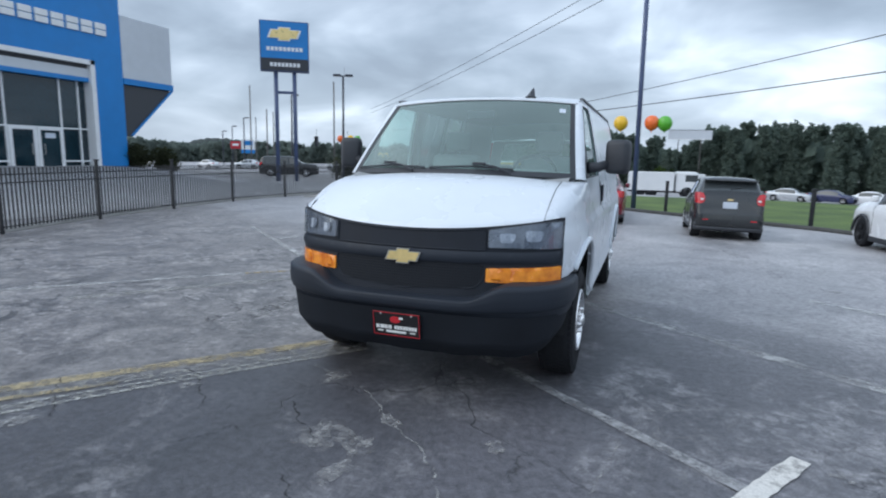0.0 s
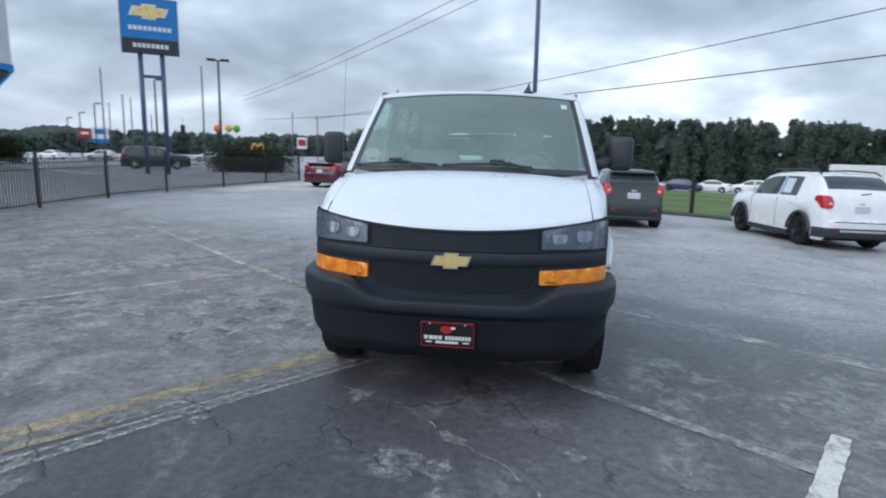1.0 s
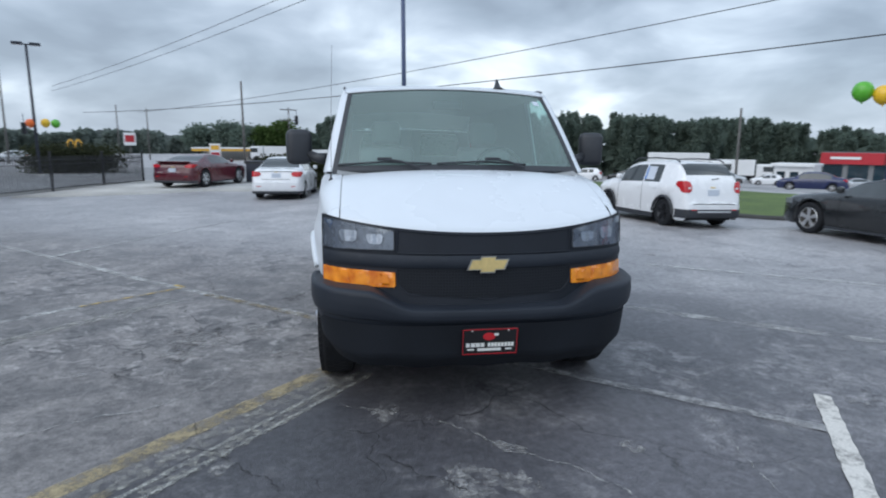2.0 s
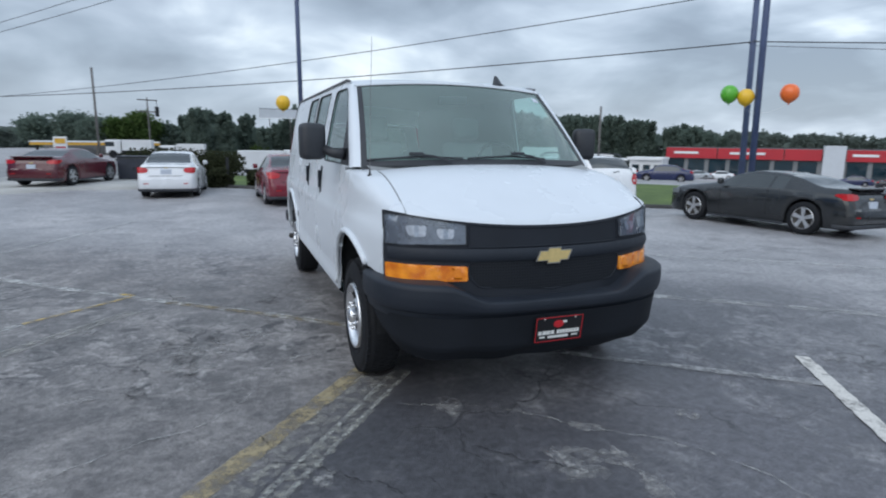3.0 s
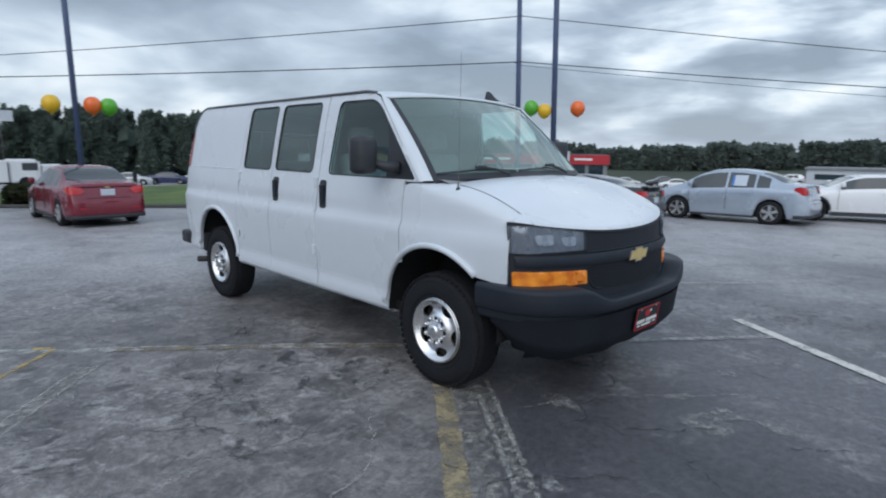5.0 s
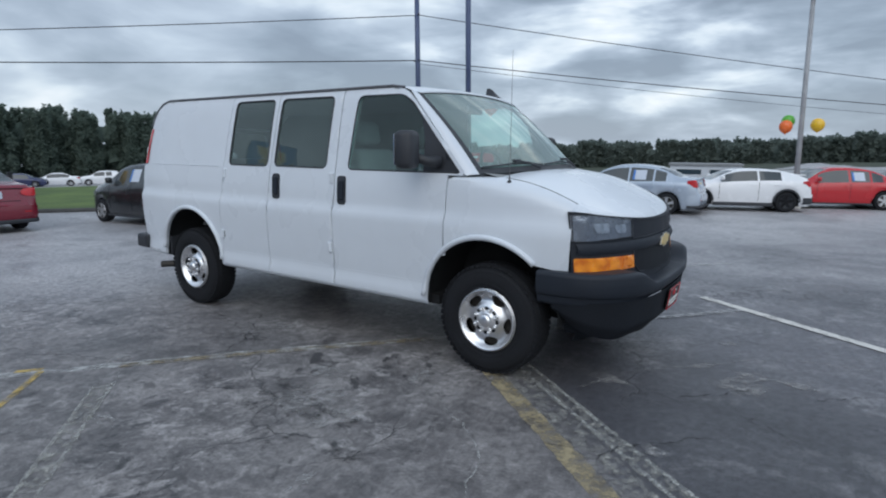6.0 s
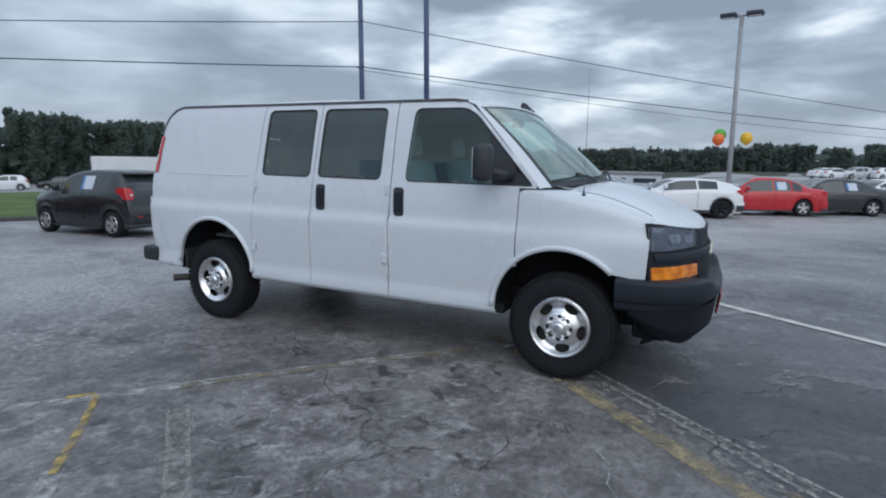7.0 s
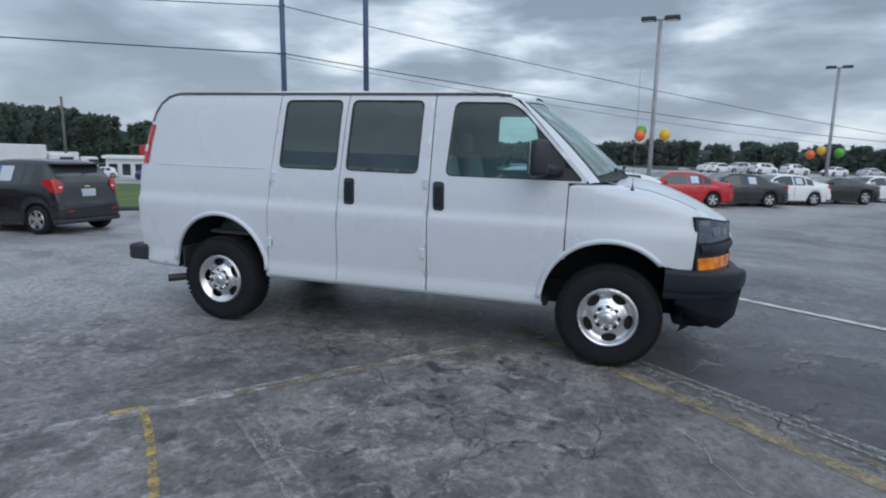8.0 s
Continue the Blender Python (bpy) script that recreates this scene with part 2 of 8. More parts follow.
def inside(p, loop):
    x, y = p
    odd = False
    for (ax, ay), (bx, by) in zip(loop, loop[1:] + loop[:1]):
        if (ay > y) != (by > y) and x < (bx - ax) * (y - ay) / (by - ay) + ax:
            odd = not odd
    return odd


def rounded(loop, radius, n=4):
    """A closed outline with rounded corners; radius: one for all, or one for each corner."""
    out = []
    k = len(loop)
    for i, (x, y) in enumerate(loop):
        r = radius[i] if isinstance(radius, (list, tuple)) else radius
        if r <= 0:
            out.append((x, y))
            continue
        a, b = Vector(loop[i - 1]) - Vector((x, y)), Vector(loop[(i + 1) % k]) - Vector((x, y))
        r = min(r, a.length * 0.45, b.length * 0.45)
        p, q = Vector((x, y)) + a.normalized() * r, Vector((x, y)) + b.normalized() * r
        for j in range(n + 1):
            t = j / n
            v = (1 - t) ** 2 * p + 2 * t * (1 - t) * Vector((x, y)) + t * t * q
            out.append((v.x, v.y))
    return out


def panel(outline, holes, fmap, out, step=0.08, flange=0.02, edge_step=None):
    """A curved sheet: the flat outline less its holes, meshed finely and carried into space by fmap; its rims are turned inwards by flange."""
    edge_step = edge_step or step
    loops = [resample(outline, edge_step)] + [resample(h, edge_step) for h in holes]
    pts, edges = [], []
    for lp in loops:
        base = len(pts)
        pts += [Vector(p) for p in lp]
        edges += [(base + i, base + (i + 1) % len(lp)) for i in range(len(lp))]
    nb = len(pts)
    xs, ys = [p[0] for p in outline], [p[1] for p in outline]
    boundary = np.array([(p.x, p.y) for p in pts])
    nx, ny = int((max(xs) - min(xs)) / step) + 1, int((max(ys) - min(ys)) / step) + 1
    for i in range(nx + 1):
        for j in range(ny + 1):
            p = (min(xs) + (i + 0.5 * (j % 2)) * step, min(ys) + j * step)
            if inside(p, outline) and not any(inside(p, h) for h in holes):
                if np.min(np.hypot(boundary[:, 0] - p[0], boundary[:, 1] - p[1])) > 0.45 * step:
                    pts.append(Vector(p))
    vs, _, fs, *_ = delaunay_2d_cdt(pts, edges, [], 0, 1e-6)
    bm = bmesh.new()
    bv = [bm.verts.new(fmap(v.x, v.y)) for v in vs]
    for f in fs:
        c = (sum(vs[i].x for i in f) / 3, sum(vs[i].y for i in f) / 3)
        if inside(c, outline) and not any(inside(c, h) for h in holes):
            try:
                bm.faces.new([bv[i] for i in f])
            except ValueError:
                pass
    for v in [v for v in bm.verts if not v.link_faces]:
        bm.verts.remove(v)
    bm.normal_update()
    o = Vector(out)
    if sum((f.normal.dot(o) for f in bm.faces), 0.0) < 0:
        bmesh.ops.reverse_faces(bm, faces=bm.faces)
        bm.normal_update()
    for f in bm.faces:
        f.smooth = True
    if flange:
        rim = [e for e in bm.edges if len(e.link_faces) == 1]
        top, low = {}, {}
        for e in rim:
            for v in e.verts:
                if v not in top:
                    top[v] = bm.verts.new(v.co)
                    low[v] = bm.verts.new(v.co - v.normal * flange)
        for e in rim:
            loop = e.link_faces[0].loops
            a, b = next((l.vert, l.link_loop_next.vert) for l in loop if l.edge == e)
            bm.faces.new((top[b], top[a], low[a], low[b]))
    return bm


def box(bm, x0, x1, y0, y1, z0, z1, bevel=0.0, m=None):
    made = bmesh.ops.create_cube(bm, size=1.0)["verts"]
    for v in made:
        v.co = Vector((lerp(x0, x1, v.co.x + 0.5), lerp(y0, y1, v.co.y + 0.5), lerp(z0, z1, v.co.z + 0.5)))
    if bevel:
        es = list({e for v in made for e in v.link_edges})
        r = bmesh.ops.bevel(bm, geom=es, offset=bevel, segments=2, profile=0.5, affect="EDGES")
        made = list({v for f in r["faces"] for v in f.verts} | {v for v in made if v.is_valid})
    if m is not None:
        bmesh.ops.transform(bm, matrix=m, verts=[v for v in made if v.is_valid])
    return bm


def box_mesh(x0, x1, y0, y1, z0, z1, bevel=0.0):
    return box(bmesh.new(), x0, x1, y0, y1, z0, z1, bevel)


def lathe(profile, seg=32, closed=False, bm=None):
    """Turn (radius, height) points round the z axis."""
    bm = bm or bmesh.new()
    rings = [[bm.verts.new((r * math.cos(2 * math.pi * k / seg), r * math.sin(2 * math.pi * k / seg), h)) for k in range(seg)] for r, h in profile]
    pairs = list(zip(rings, rings[1:])) + ([(rings[-1], rings[0])] if closed else [])
    for a, b in pairs:
        for k in range(seg):
            bm.faces.new((a[k], a[(k + 1) % seg], b[(k + 1) % seg], b[k]))
    return bm


def tube(path, radius, seg=8, bm=None, caps=True):
    """A round bar along points; radius: one, or one for each point."""
    bm = bm or bmesh.new()
    pts = [Vector(p) for p in path]
    rings = []
    for i, p in enumerate(pts):
        d = (pts[min(i + 1, len(pts) - 1)] - pts[max(i - 1, 0)]).normalized()
        a = d.orthogonal().normalized() if i == 0 else (prev - d * prev.dot(d)).normalized()
        prev = a
        b = d.cross(a)
        r = radius[i] if isinstance(radius, (list, tuple)) else radius
        rings.append([bm.verts.new(p + (a * math.cos(2 * math.pi * k / seg) + b * math.sin(2 * math.pi * k / seg)) * r) for k in range(seg)])
    for a, b in zip(rings, rings[1:]):
        for k in range(seg):
            bm.faces.new((a[k], a[(k + 1) % seg], b[(k + 1) % seg], b[k]))
    if caps:
        bm.faces.new(rings[0][::-1])
        bm.faces.new(rings[-1])
    return bm


def grid_sheet(nu, nv, f, bm=None):
    bm = bm or bmesh.new()
    g = [[bm.verts.new(f(i / nu, j / nv)) for j in range(nv + 1)] for i in range(nu + 1)]
    for i in range(nu):
        for j in range(nv):
            bm.faces.new((g[i][j], g[i + 1][j], g[i + 1][j + 1], g[i][j + 1]))
    return bm


def turned(bm, m):
    bmesh.ops.transform(bm, matrix=m, verts=bm.verts)
    return bm


def prism(outline, z0, z1, bm=None):
    """A flat outline raised from z0 to z1."""
    bm = bm or bmesh.new()
    lo, hi = [bm.verts.new((x, y, z0)) for x, y in outline], [bm.verts.new((x, y, z1)) for x, y in outline]
    bm.faces.new(lo[::-1])
    bm.faces.new(hi)
    for i in range(len(lo)):
        j = (i + 1) % len(lo)
        bm.faces.new((lo[i], lo[j], hi[j], hi[i]))
    bmesh.ops.recalc_face_normals(bm, faces=bm.faces)
    return bm


# ---- the ground's height ----
def ground_z(x, y):
    r = math.hypot(x, y - 1.5)
    t = smooth01((r - 3.5) / 9)
    z = -(0.14 + 0.06 * x / max(r, 0.1)) * t - 0.006 * min(max(r - 12.5, 0), 180)
    z -= 0.04 * smooth01((y - 1.4) / 2.0)
    # the land falls away beyond the road
    z -= (0.056 * min(max(r - 26, 0), 24) + 0.030 * min(max(r - 50, 0), 32)) * (1 - smooth01((math.degrees(math.atan2(y + 2, x + 2)) - 88) / 8)) * smooth01(math.degrees(math.atan2(y + 2, x + 2)) / 25)
    # and rises a little towards the far lot
    z += 0.5 * smooth01((r - 45) / 20) * (1 - smooth01((math.degrees(math.atan2(y + 2, x + 2)) + 4) / 8)) * smooth01((x - 20) / 15)
    return z + 0.085 * min(max(-x - 14, 0), 11) * (1 - smooth01((y - 19) / 8)) * smooth01((y + 5) / 8)

# ---- the van: y runs from its nose to its tail, x across, z up; the front axle is at y = 0 ----
VAN_X = 0.015
van = thing("cargo_van", "white cargo van with black grille and grey plastic bumper", "van", pose(VAN_X, 0, 0))

side_curve = curve([(0.42, 0.945), (0.44, 0.973), (0.465, 0.985), (0.555, 0.974), (0.575, 0.972), (0.62, 0.977), (0.80, 0.990), (0.97, 0.998), (1.03, 0.997), (1.10, 0.970), (1.20, 0.962), (1.36, 0.938), (1.42, 0.926), (1.65, 0.882), (1.90, 0.826), (1.97, 0.803), (2.02, 0.775)])


def side_x(y, z):
    x = side_curve(z)
    if y < 0.15:
        x -= 0.083 * ((0.15 - y) / 0.65) ** 2.0
    if y > 3.8:
        x -= 0.05 * ((y - 3.8) / 0.55) ** 2
    return x


def nose_y(x, z=0.9):
    return -0.84 + 0.35 * abs(x) ** 2.5 + 0.05 * max(0.0, (abs(x) - 0.78) / 0.13) ** 2 + 0.10 * (z - 0.92)


def hood_z(x, y):
    front, back = 1.088 + 0.062 * min(abs(x) / 0.82, 1.1) ** 2, 1.392 - 0.045 * (x / 0.8) ** 2
    start = nose_y(x, front)
    t = min(max((y - start) / (0.02 - start), 0), 1)
    return front + (back - front) * (1 - (1 - t) ** 1.75)


def arch(cy, cz, r, a0, a1, n=18):
    return [(cy + r * math.cos(radians(lerp(a0, a1, i / n))), cz + r * math.sin(radians(lerp(a0, a1, i / n)))) for i in range(n + 1)]


FRONT_ARCH, REAR_ARCH = (0.06, 0.465, 0.480), (3.40, 0.470, 0.470)
SEAM_X = 0.80


def fender_map(s):
    def f(y, v):
        seam = hood_z(SEAM_X, y) - 0.004 if y < 0 else 1.352
        drop = 0.085 if y < 0.0 else lerp(0.085, 0.03, min(y / 0.2, 1))
        zs = seam - drop
        if v <= zs:
            return (s * side_x(y, v), y, v)
        a = min((v - zs) / 0.17, 1.0) * math.pi / 2
        x0 = side_x(y, zs)
        x1 = SEAM_X + 0.004 if y < 0.06 else lerp(SEAM_X, 0.90, smooth01((y - 0.06) / 0.2))
        return (s * (x0 - (x0 - x1) * (1 - math.cos(a))), y, zs + drop * math.sin(a))
    return f


def fender_top(y):
    seam = hood_z(SEAM_X, y) - 0.004 if y < 0 else 1.352
    return seam - (0.085 if y < 0.0 else lerp(0.085, 0.03, min(y / 0.2, 1))) + 0.17


def side_map(s):
    return lambda y, z: (s * side_x(y, z), y, z)


def inset_map(s, depth):
    return lambda y, z: (s * (side_x(y, z) - depth), y, z)


# outlines in (y, z)
fr_arch = arch(*FRONT_ARCH, 8, 132)
FENDER = [(0.375, 0.80)] + [p for p in arch(*FRONT_ARCH, 44, 135)] + [(-0.505, 0.772), (-0.515, 1.0), (-0.515, 1.143)] + [(y, fender_top(y)) for y in (-0.50, -0.42, -0.34, -0.26, -0.18, -0.10, -0.02, 0.06, 0.14, 0.22, 0.30)] + [(0.376, 1.352), (0.378, 1.1)]
DOOR = [(0.532, 0.452), (1.443, 0.452), (1.447, 1.20), (1.452, 1.989), (0.90, 1.987), (0.82, 1.955), (0.735, 1.885), (0.248, 1.385), (0.262, 1.358), (0.385, 1.357), (0.385, 1.05), (0.388, 0.82)] + arch(*FRONT_ARCH, 42, 12, 7)
DOOR_WIN = rounded([(1.325, 1.372), (1.292, 1.935), (0.86, 1.932), (0.757, 1.872), (0.287, 1.374)], [0.05, 0.06, 0.10, 0.08, 0.02])
SIDE_A = [(1.455, 0.452), (2.240, 0.452), (2.235, 1.20), (2.205, 1.989), (1.462, 1.989), (1.457, 1.2)]
WIN_A = rounded([(1.562, 1.376), (2.185, 1.380), (2.168, 1.944), (1.554, 1.942)], 0.05)
SIDE_B = [(2.247, 0.452), (2.905, 0.452), (2.890, 1.20), (2.845, 1.989), (2.213, 1.989), (2.243, 1.2)]
WIN_B = rounded([(2.275, 1.376), (2.809, 1.379), (2.788, 1.941), (2.266, 1.943)], 0.05)
QUARTER = [(2.912, 0.452)] + [(p[0], p[1]) for p in arch(*REAR_ARCH, 178, 4)] + [(3.872, 0.445), (4.24, 0.47), (4.30, 0.62), (4.315, 0.85), (4.305, 1.34), (4.225, 1.36), (4.185, 1.70), (4.195, 1.735), (4.165, 1.82), (4.11, 1.90), (4.03, 1.955), (3.94, 1.987), (2.852, 1.989), (2.897, 1.2)]
PANEL_LEFT = [(1.455, 0.452), (2.912, 0.452)] + QUARTER[1:-2] + [(1.462, 1.989), (1.457, 1.2)]

for s in (-1, 1):
    part("fender", panel(FENDER, [], fender_map(s), (s, 0, 0.2), 0.05), WHITE_PAINT, van)
    door = part("front_door", panel(DOOR, [DOOR_WIN], side_map(s), (s, 0, 0), 0.032, edge_step=0.04), WHITE_PAINT, van)
    part("door_window", panel(DOOR_WIN, [], inset_map(s, 0.010), (s, 0, 0), 0.03, 0), DOOR_GLASS, door, "grey tinted window glass")
    quarter_light = rounded([(0.60, 1.376), (0.295, 1.376), (0.66, 1.765), (0.615, 1.60)], 0.015)
    part("window_corner", panel(quarter_light, [], inset_map(s, 0.004), (s, 0, 0), 0.08, 0.006), BLACK_TRIM, door, "black triangular mirror mount")
    rim = [(y, z) for y, z in resample(DOOR_WIN, 0.05)]
    part("window_seal", tube([inset_map(s, 0.002)(y, z) for y, z in rim + rim[:1]], 0.006, 6, caps=False), BLACK_TRIM, door)
    if s < 0:
        for outline, win, handled in ((SIDE_A, WIN_A, True), (SIDE_B, WIN_B, False)):
            d = part("side_door", panel(outline, [win], side_map(s), (s, 0, 0), 0.034, edge_step=0.04), WHITE_PAINT, van)
            part("door_window", panel(win, [], inset_map(s, 0.008), (s, 0, 0), 0.03, 0), REAR_GLASS, d, "dark tinted window glass")
            rim = resample(win, 0.05)
            part("window_seal", tube([inset_map(s, 0.002)(y, z) for y, z in rim + rim[:1]], 0.007, 6, caps=False), BLACK_TRIM, d)
            for hz in ((1.30, 0.75) if handled else (1.30, 0.735)):
                hy = 1.462 if handled else 2.905 - 0.03 * (hz - 0.45)
                hb = box_mesh(-0.012, 0.012, -0.022, 0.022, -0.040, 0.040, 0.004)
                tube([(-0.010, 0.0, -0.036), (-0.010, 0.0, 0.036)], 0.009, 8, hb)
                part("hinge", turned(hb, pose(s * side_x(hy, hz), hy + (0.02 if handled else -0.015), hz)), WHITE_PAINT, d, "white painted door hinge")
            if handled:
                part("handle_recess", panel(rounded([(2.088, 1.103), (2.182, 1.103), (2.192, 1.318), (2.098, 1.318)], 0.03), [], inset_map(s, -0.004), (s, 0, 0), 0.05, 0.012), BLACK_TRIM, d, "black door handle")
                part("handle_lever", turned(box_mesh(-0.012, 0.012, -0.026, 0.026, -0.075, 0.075, 0.008), pose(s * (side_x(2.14, 1.21) + 0.012), 2.14, 1.215)), GREY_TRIM, d)
        part("quarter_panel", panel(QUARTER, [], side_map(s), (s, 0, 0), 0.034, edge_step=0.04), WHITE_PAINT, van)
        part("panel_crease", tube([(s * (side_x(y, 1.362) - 0.002), y, 1.362) for y in np.linspace(2.97, 4.09, 14)], 0.007, 6), WHITE_PAINT, van, "raised body crease")
        part("lock_plate", turned(box_mesh(-0.006, 0.006, -0.012, 0.012, -0.03, 0.03, 0.003), pose(s * side_x(2.86, 0.73), 2.868, 0.735)), BLACK_TRIM, van)
    else:
        part("quarter_panel", panel(PANEL_LEFT, [], side_map(s), (s, 0, 0), 0.06, edge_step=0.05), WHITE_PAINT, van)
    part("handle_recess", panel(rounded([(1.318, 1.098), (1.410, 1.098), (1.424, 1.322), (1.330, 1.322)], 0.03), [], inset_map(s, -0.004), (s, 0, 0), 0.05, 0.012), BLACK_TRIM, door, "black door handle")
    part("handle_lever", turned(box_mesh(-0.012, 0.012, -0.026, 0.026, -0.075, 0.075, 0.008), pose(s * (side_x(1.37, 1.21) + 0.012), 1.37, 1.212)), GREY_TRIM, door)
    # sill, wheel arch lips and inner arches
    part("sill", grid_sheet(24, 5, lambda u, v: (s * (side_curve(0.455) - 0.004 - 0.10 * v ** 2), lerp(0.52, 2.93, u), 0.458 - 0.055 * math.sin(v * math.pi / 2))), WHITE_PAINT, van, smooth=True)
    part("sill_end", grid_sheet(8, 5, lambda u, v: (s * (side_x(lerp(3.87, 4.26, u), 0.46) - 0.004 - 0.10 * v ** 2), lerp(3.87, 4.26, u), 0.452 - 0.04 * math.sin(v * math.pi / 2))), WHITE_PAINT, van, smooth=True)
    for (cy, cz, r), a0, a1, cover in ((FRONT_ARCH, 3, 136, fender_map), (REAR_ARCH, 4, 178, side_map)):
        lip = []
        for i in range(29):
            a = radians(lerp(a0, a1, i / 28))
            y, z = cy + (r + 0.012) * math.cos(a), cz + (r + 0.012) * math.sin(a)
            lip.append((s * (side_x(y, z) + 0.006), y, z))
        part("arch_lip", tube(lip, 0.020, 8), WHITE_PAINT, van, "rolled white wheel arch lip", smooth=True)
        part("wheel_well", grid_sheet(24, 3, lambda u, v: (s * lerp(0.935, 0.45, v), cy + (r + 0.045 - 0.02 * v) * math.cos(radians(lerp(-6, 186, u))), cz + (r + 0.045 - 0.02 * v) * math.sin(radians(lerp(-6, 186, u))))), BLACK_GAP, van, "dark wheel well", smooth=True)
    part("well_wall", box_mesh(min(s * 0.43, s * 0.46), max(s * 0.43, s * 0.46), -0.44, 0.54, 0.40, 0.965), BLACK_GAP, van, "dark inner wall of the wheel well")
    # roof gutter along the top of the sides
    part("roof_gutter", tube([(s * (side_x(y, 1.984) + 0.004), y, 2.000 - (0.05 * max(0, (0.98 - y) / 0.22) ** 2 if y < 0.98 else 0)) for y in np.linspace(0.86, 3.90, 28)] + [(s * (side_x(y, z) + 0.004), y, z) for y, z in ((3.97, 1.992), (4.045, 1.968), (4.12, 1.908), (4.172, 1.832), (4.198, 1.745))], 0.009, 6), GUTTER, van, "dark roof gutter seam")

# dark shell behind the panel gaps, and the floor pan
for s in (-1, 1):
    part("inner_shell", panel([(0.60, 0.47), (2.91, 0.47), (2.91, 1.34), (0.42, 1.34), (0.42, 1.02), (0.60, 0.95)], [], inset_map(s, 0.035), (s, 0, 0), 0.15, 0), BLACK_GAP, van)
    lining = [(0.66, 0.47), (2.86, 0.47), (2.86, 1.06), (4.24, 1.06), (4.22, 1.30), (4.10, 1.80), (3.9, 1.945), (0.86, 1.955), (0.715, 1.885), (0.25, 1.358), (0.30, 1.10), (0.66, 1.02)]
    part("inner_lining", panel(lining, [DOOR_WIN, rounded([(1.52, 1.345), (2.84, 1.345), (2.80, 1.93), (1.50, 1.93)], 0.05)] if s < 0 else [DOOR_WIN], inset_map(s, 0.045), (-s, 0, 0), 0.15, 0, 0.04), DASH_GREY, van, "grey inner wall lining")
part("floor_pan", box_mesh(-0.86, 0.86, 0.50, 2.95, 0.40, 0.47), BLACK_GAP, van)
part("floor_pan", box_mesh(-0.55, 0.55, -0.55, 4.25, 0.36, 0.55), BLACK_GAP, van)
part("cargo_floor", box_mesh(-0.56, 0.56, 1.5, 4.22, 0.70, 0.73), DASH_GREY, van)

# roof
roof_line = curve([(0.72, 1.994), (0.95, 2.024), (1.4, 2.052), (2.5, 2.072), (3.6, 2.050), (3.85, 2.026), (4.0, 1.992), (4.12, 1.930), (4.185, 1.860), (4.225, 1.775)])
corner_line = curve([(3.5, 1.993), (3.94, 1.990), (4.03, 1.966), (4.11, 1.905), (4.165, 1.825), (4.225, 1.742)])


def roof_at(u, v):
    a = 2 * u - 1
    y = lerp(0.725 + 0.035 * a * a, 4.225, v)
    edge = side_curve(1.993) + 0.002
    if y > 3.8:
        edge = side_x(y, corner_line(y)) + 0.002
    zc = roof_line(y)
    ze = corner_line(y) if y > 0.98 else 1.993 - 0.05 * ((0.98 - y) / 0.22) ** 2
    return (a * edge, y, ze + (zc - ze) * (1 - abs(a) ** 3.2))


part("roof", grid_sheet(28, 44, roof_at), WHITE_PAINT, van, smooth=True)

# rear end
def rear_map(x, z):
    yy = 4.315 - 0.02 * max(0, 0.85 - z) - 0.14 * max(0, (z - 1.3) / 0.67) ** 1.6 - 0.06 * (abs(x) / 0.9) ** 4
    return (x, yy, z)


for s in (-1, 1):
    back = [(0.004 * s, 0.50), (0.90 * s, 0.50), (0.93 * s, 0.85), (0.885 * s, 1.36), (0.80 * s, 1.735), (0.004 * s, 1.772)]
    pane = rounded([(0.14 * s, 1.40), (0.72 * s, 1.40), (0.65 * s, 1.70), (0.14 * s, 1.715)], 0.05)
    rd = part("rear_door", panel(back, [pane], rear_map, (0, 1, 0), 0.12), WHITE_PAINT, van)
    part("door_window", panel(pane, [], rear_map, (0, 1, 0), 0.12, 0), DOOR_GLASS, rd)
    def tail_at(u, z):
        lean = 0.125 * max(0, (z - 1.3) / 0.67) ** 1.6
        a = u * math.pi / 2
        return (s * (side_x(4.24, z) - 0.075 + 0.088 * math.cos(a)), 4.215 - lean + 0.105 * math.sin(a) ** 0.8, z)
    tl = part("tail_lamp", grid_sheet(8, 10, lambda u, v: tail_at(u, lerp(1.362, 1.715, v))), RED_LENS, van, "red tail lamp", smooth=True)
    part("reversing_lens", grid_sheet(6, 3, lambda u, v: Vector(tail_at(0.1 + 0.85 * u, lerp(1.47, 1.535, v))) + Vector((s * 0.004, 0.004, 0))), PALE_LENS, tl, "clear reversing lens", smooth=True)
part("rear_bumper", box_mesh(-0.985, 0.985, 4.235, 4.44, 0.455, 0.605, 0.03), BLACK_TRIM, van, "black rear step bumper")
part("exhaust_pipe", tube([(-0.62, 3.2, 0.34), (-0.72, 3.55, 0.33), (-0.84, 3.85, 0.315), (-0.97, 4.0, 0.305)], 0.034, 10, caps=False), DARK_STEEL, van, "rusty steel exhaust tailpipe", smooth=True)
part("mud_flap", box_mesh(-0.955, -0.72, 3.815, 3.835, 0.42, 0.62, 0.006), BLACK_TRIM, van)

# hood
def hood_edge(x):
    return 1.088 + 0.062 * min(abs(x) / 0.82, 1.1) ** 2 - 0.004


def hood_at(u, v):
    x = (2 * u - 1) * (SEAM_X - 0.002)
    y0 = nose_y(x, 1.09) + 0.004
    y = lerp(y0, 0.015 + 0.05 * (x / 0.8) ** 2, v ** 1.25)
    z = hood_z(x, y)
    return (x, y, z - 0.022 * max(0, 1 - v / 0.05))


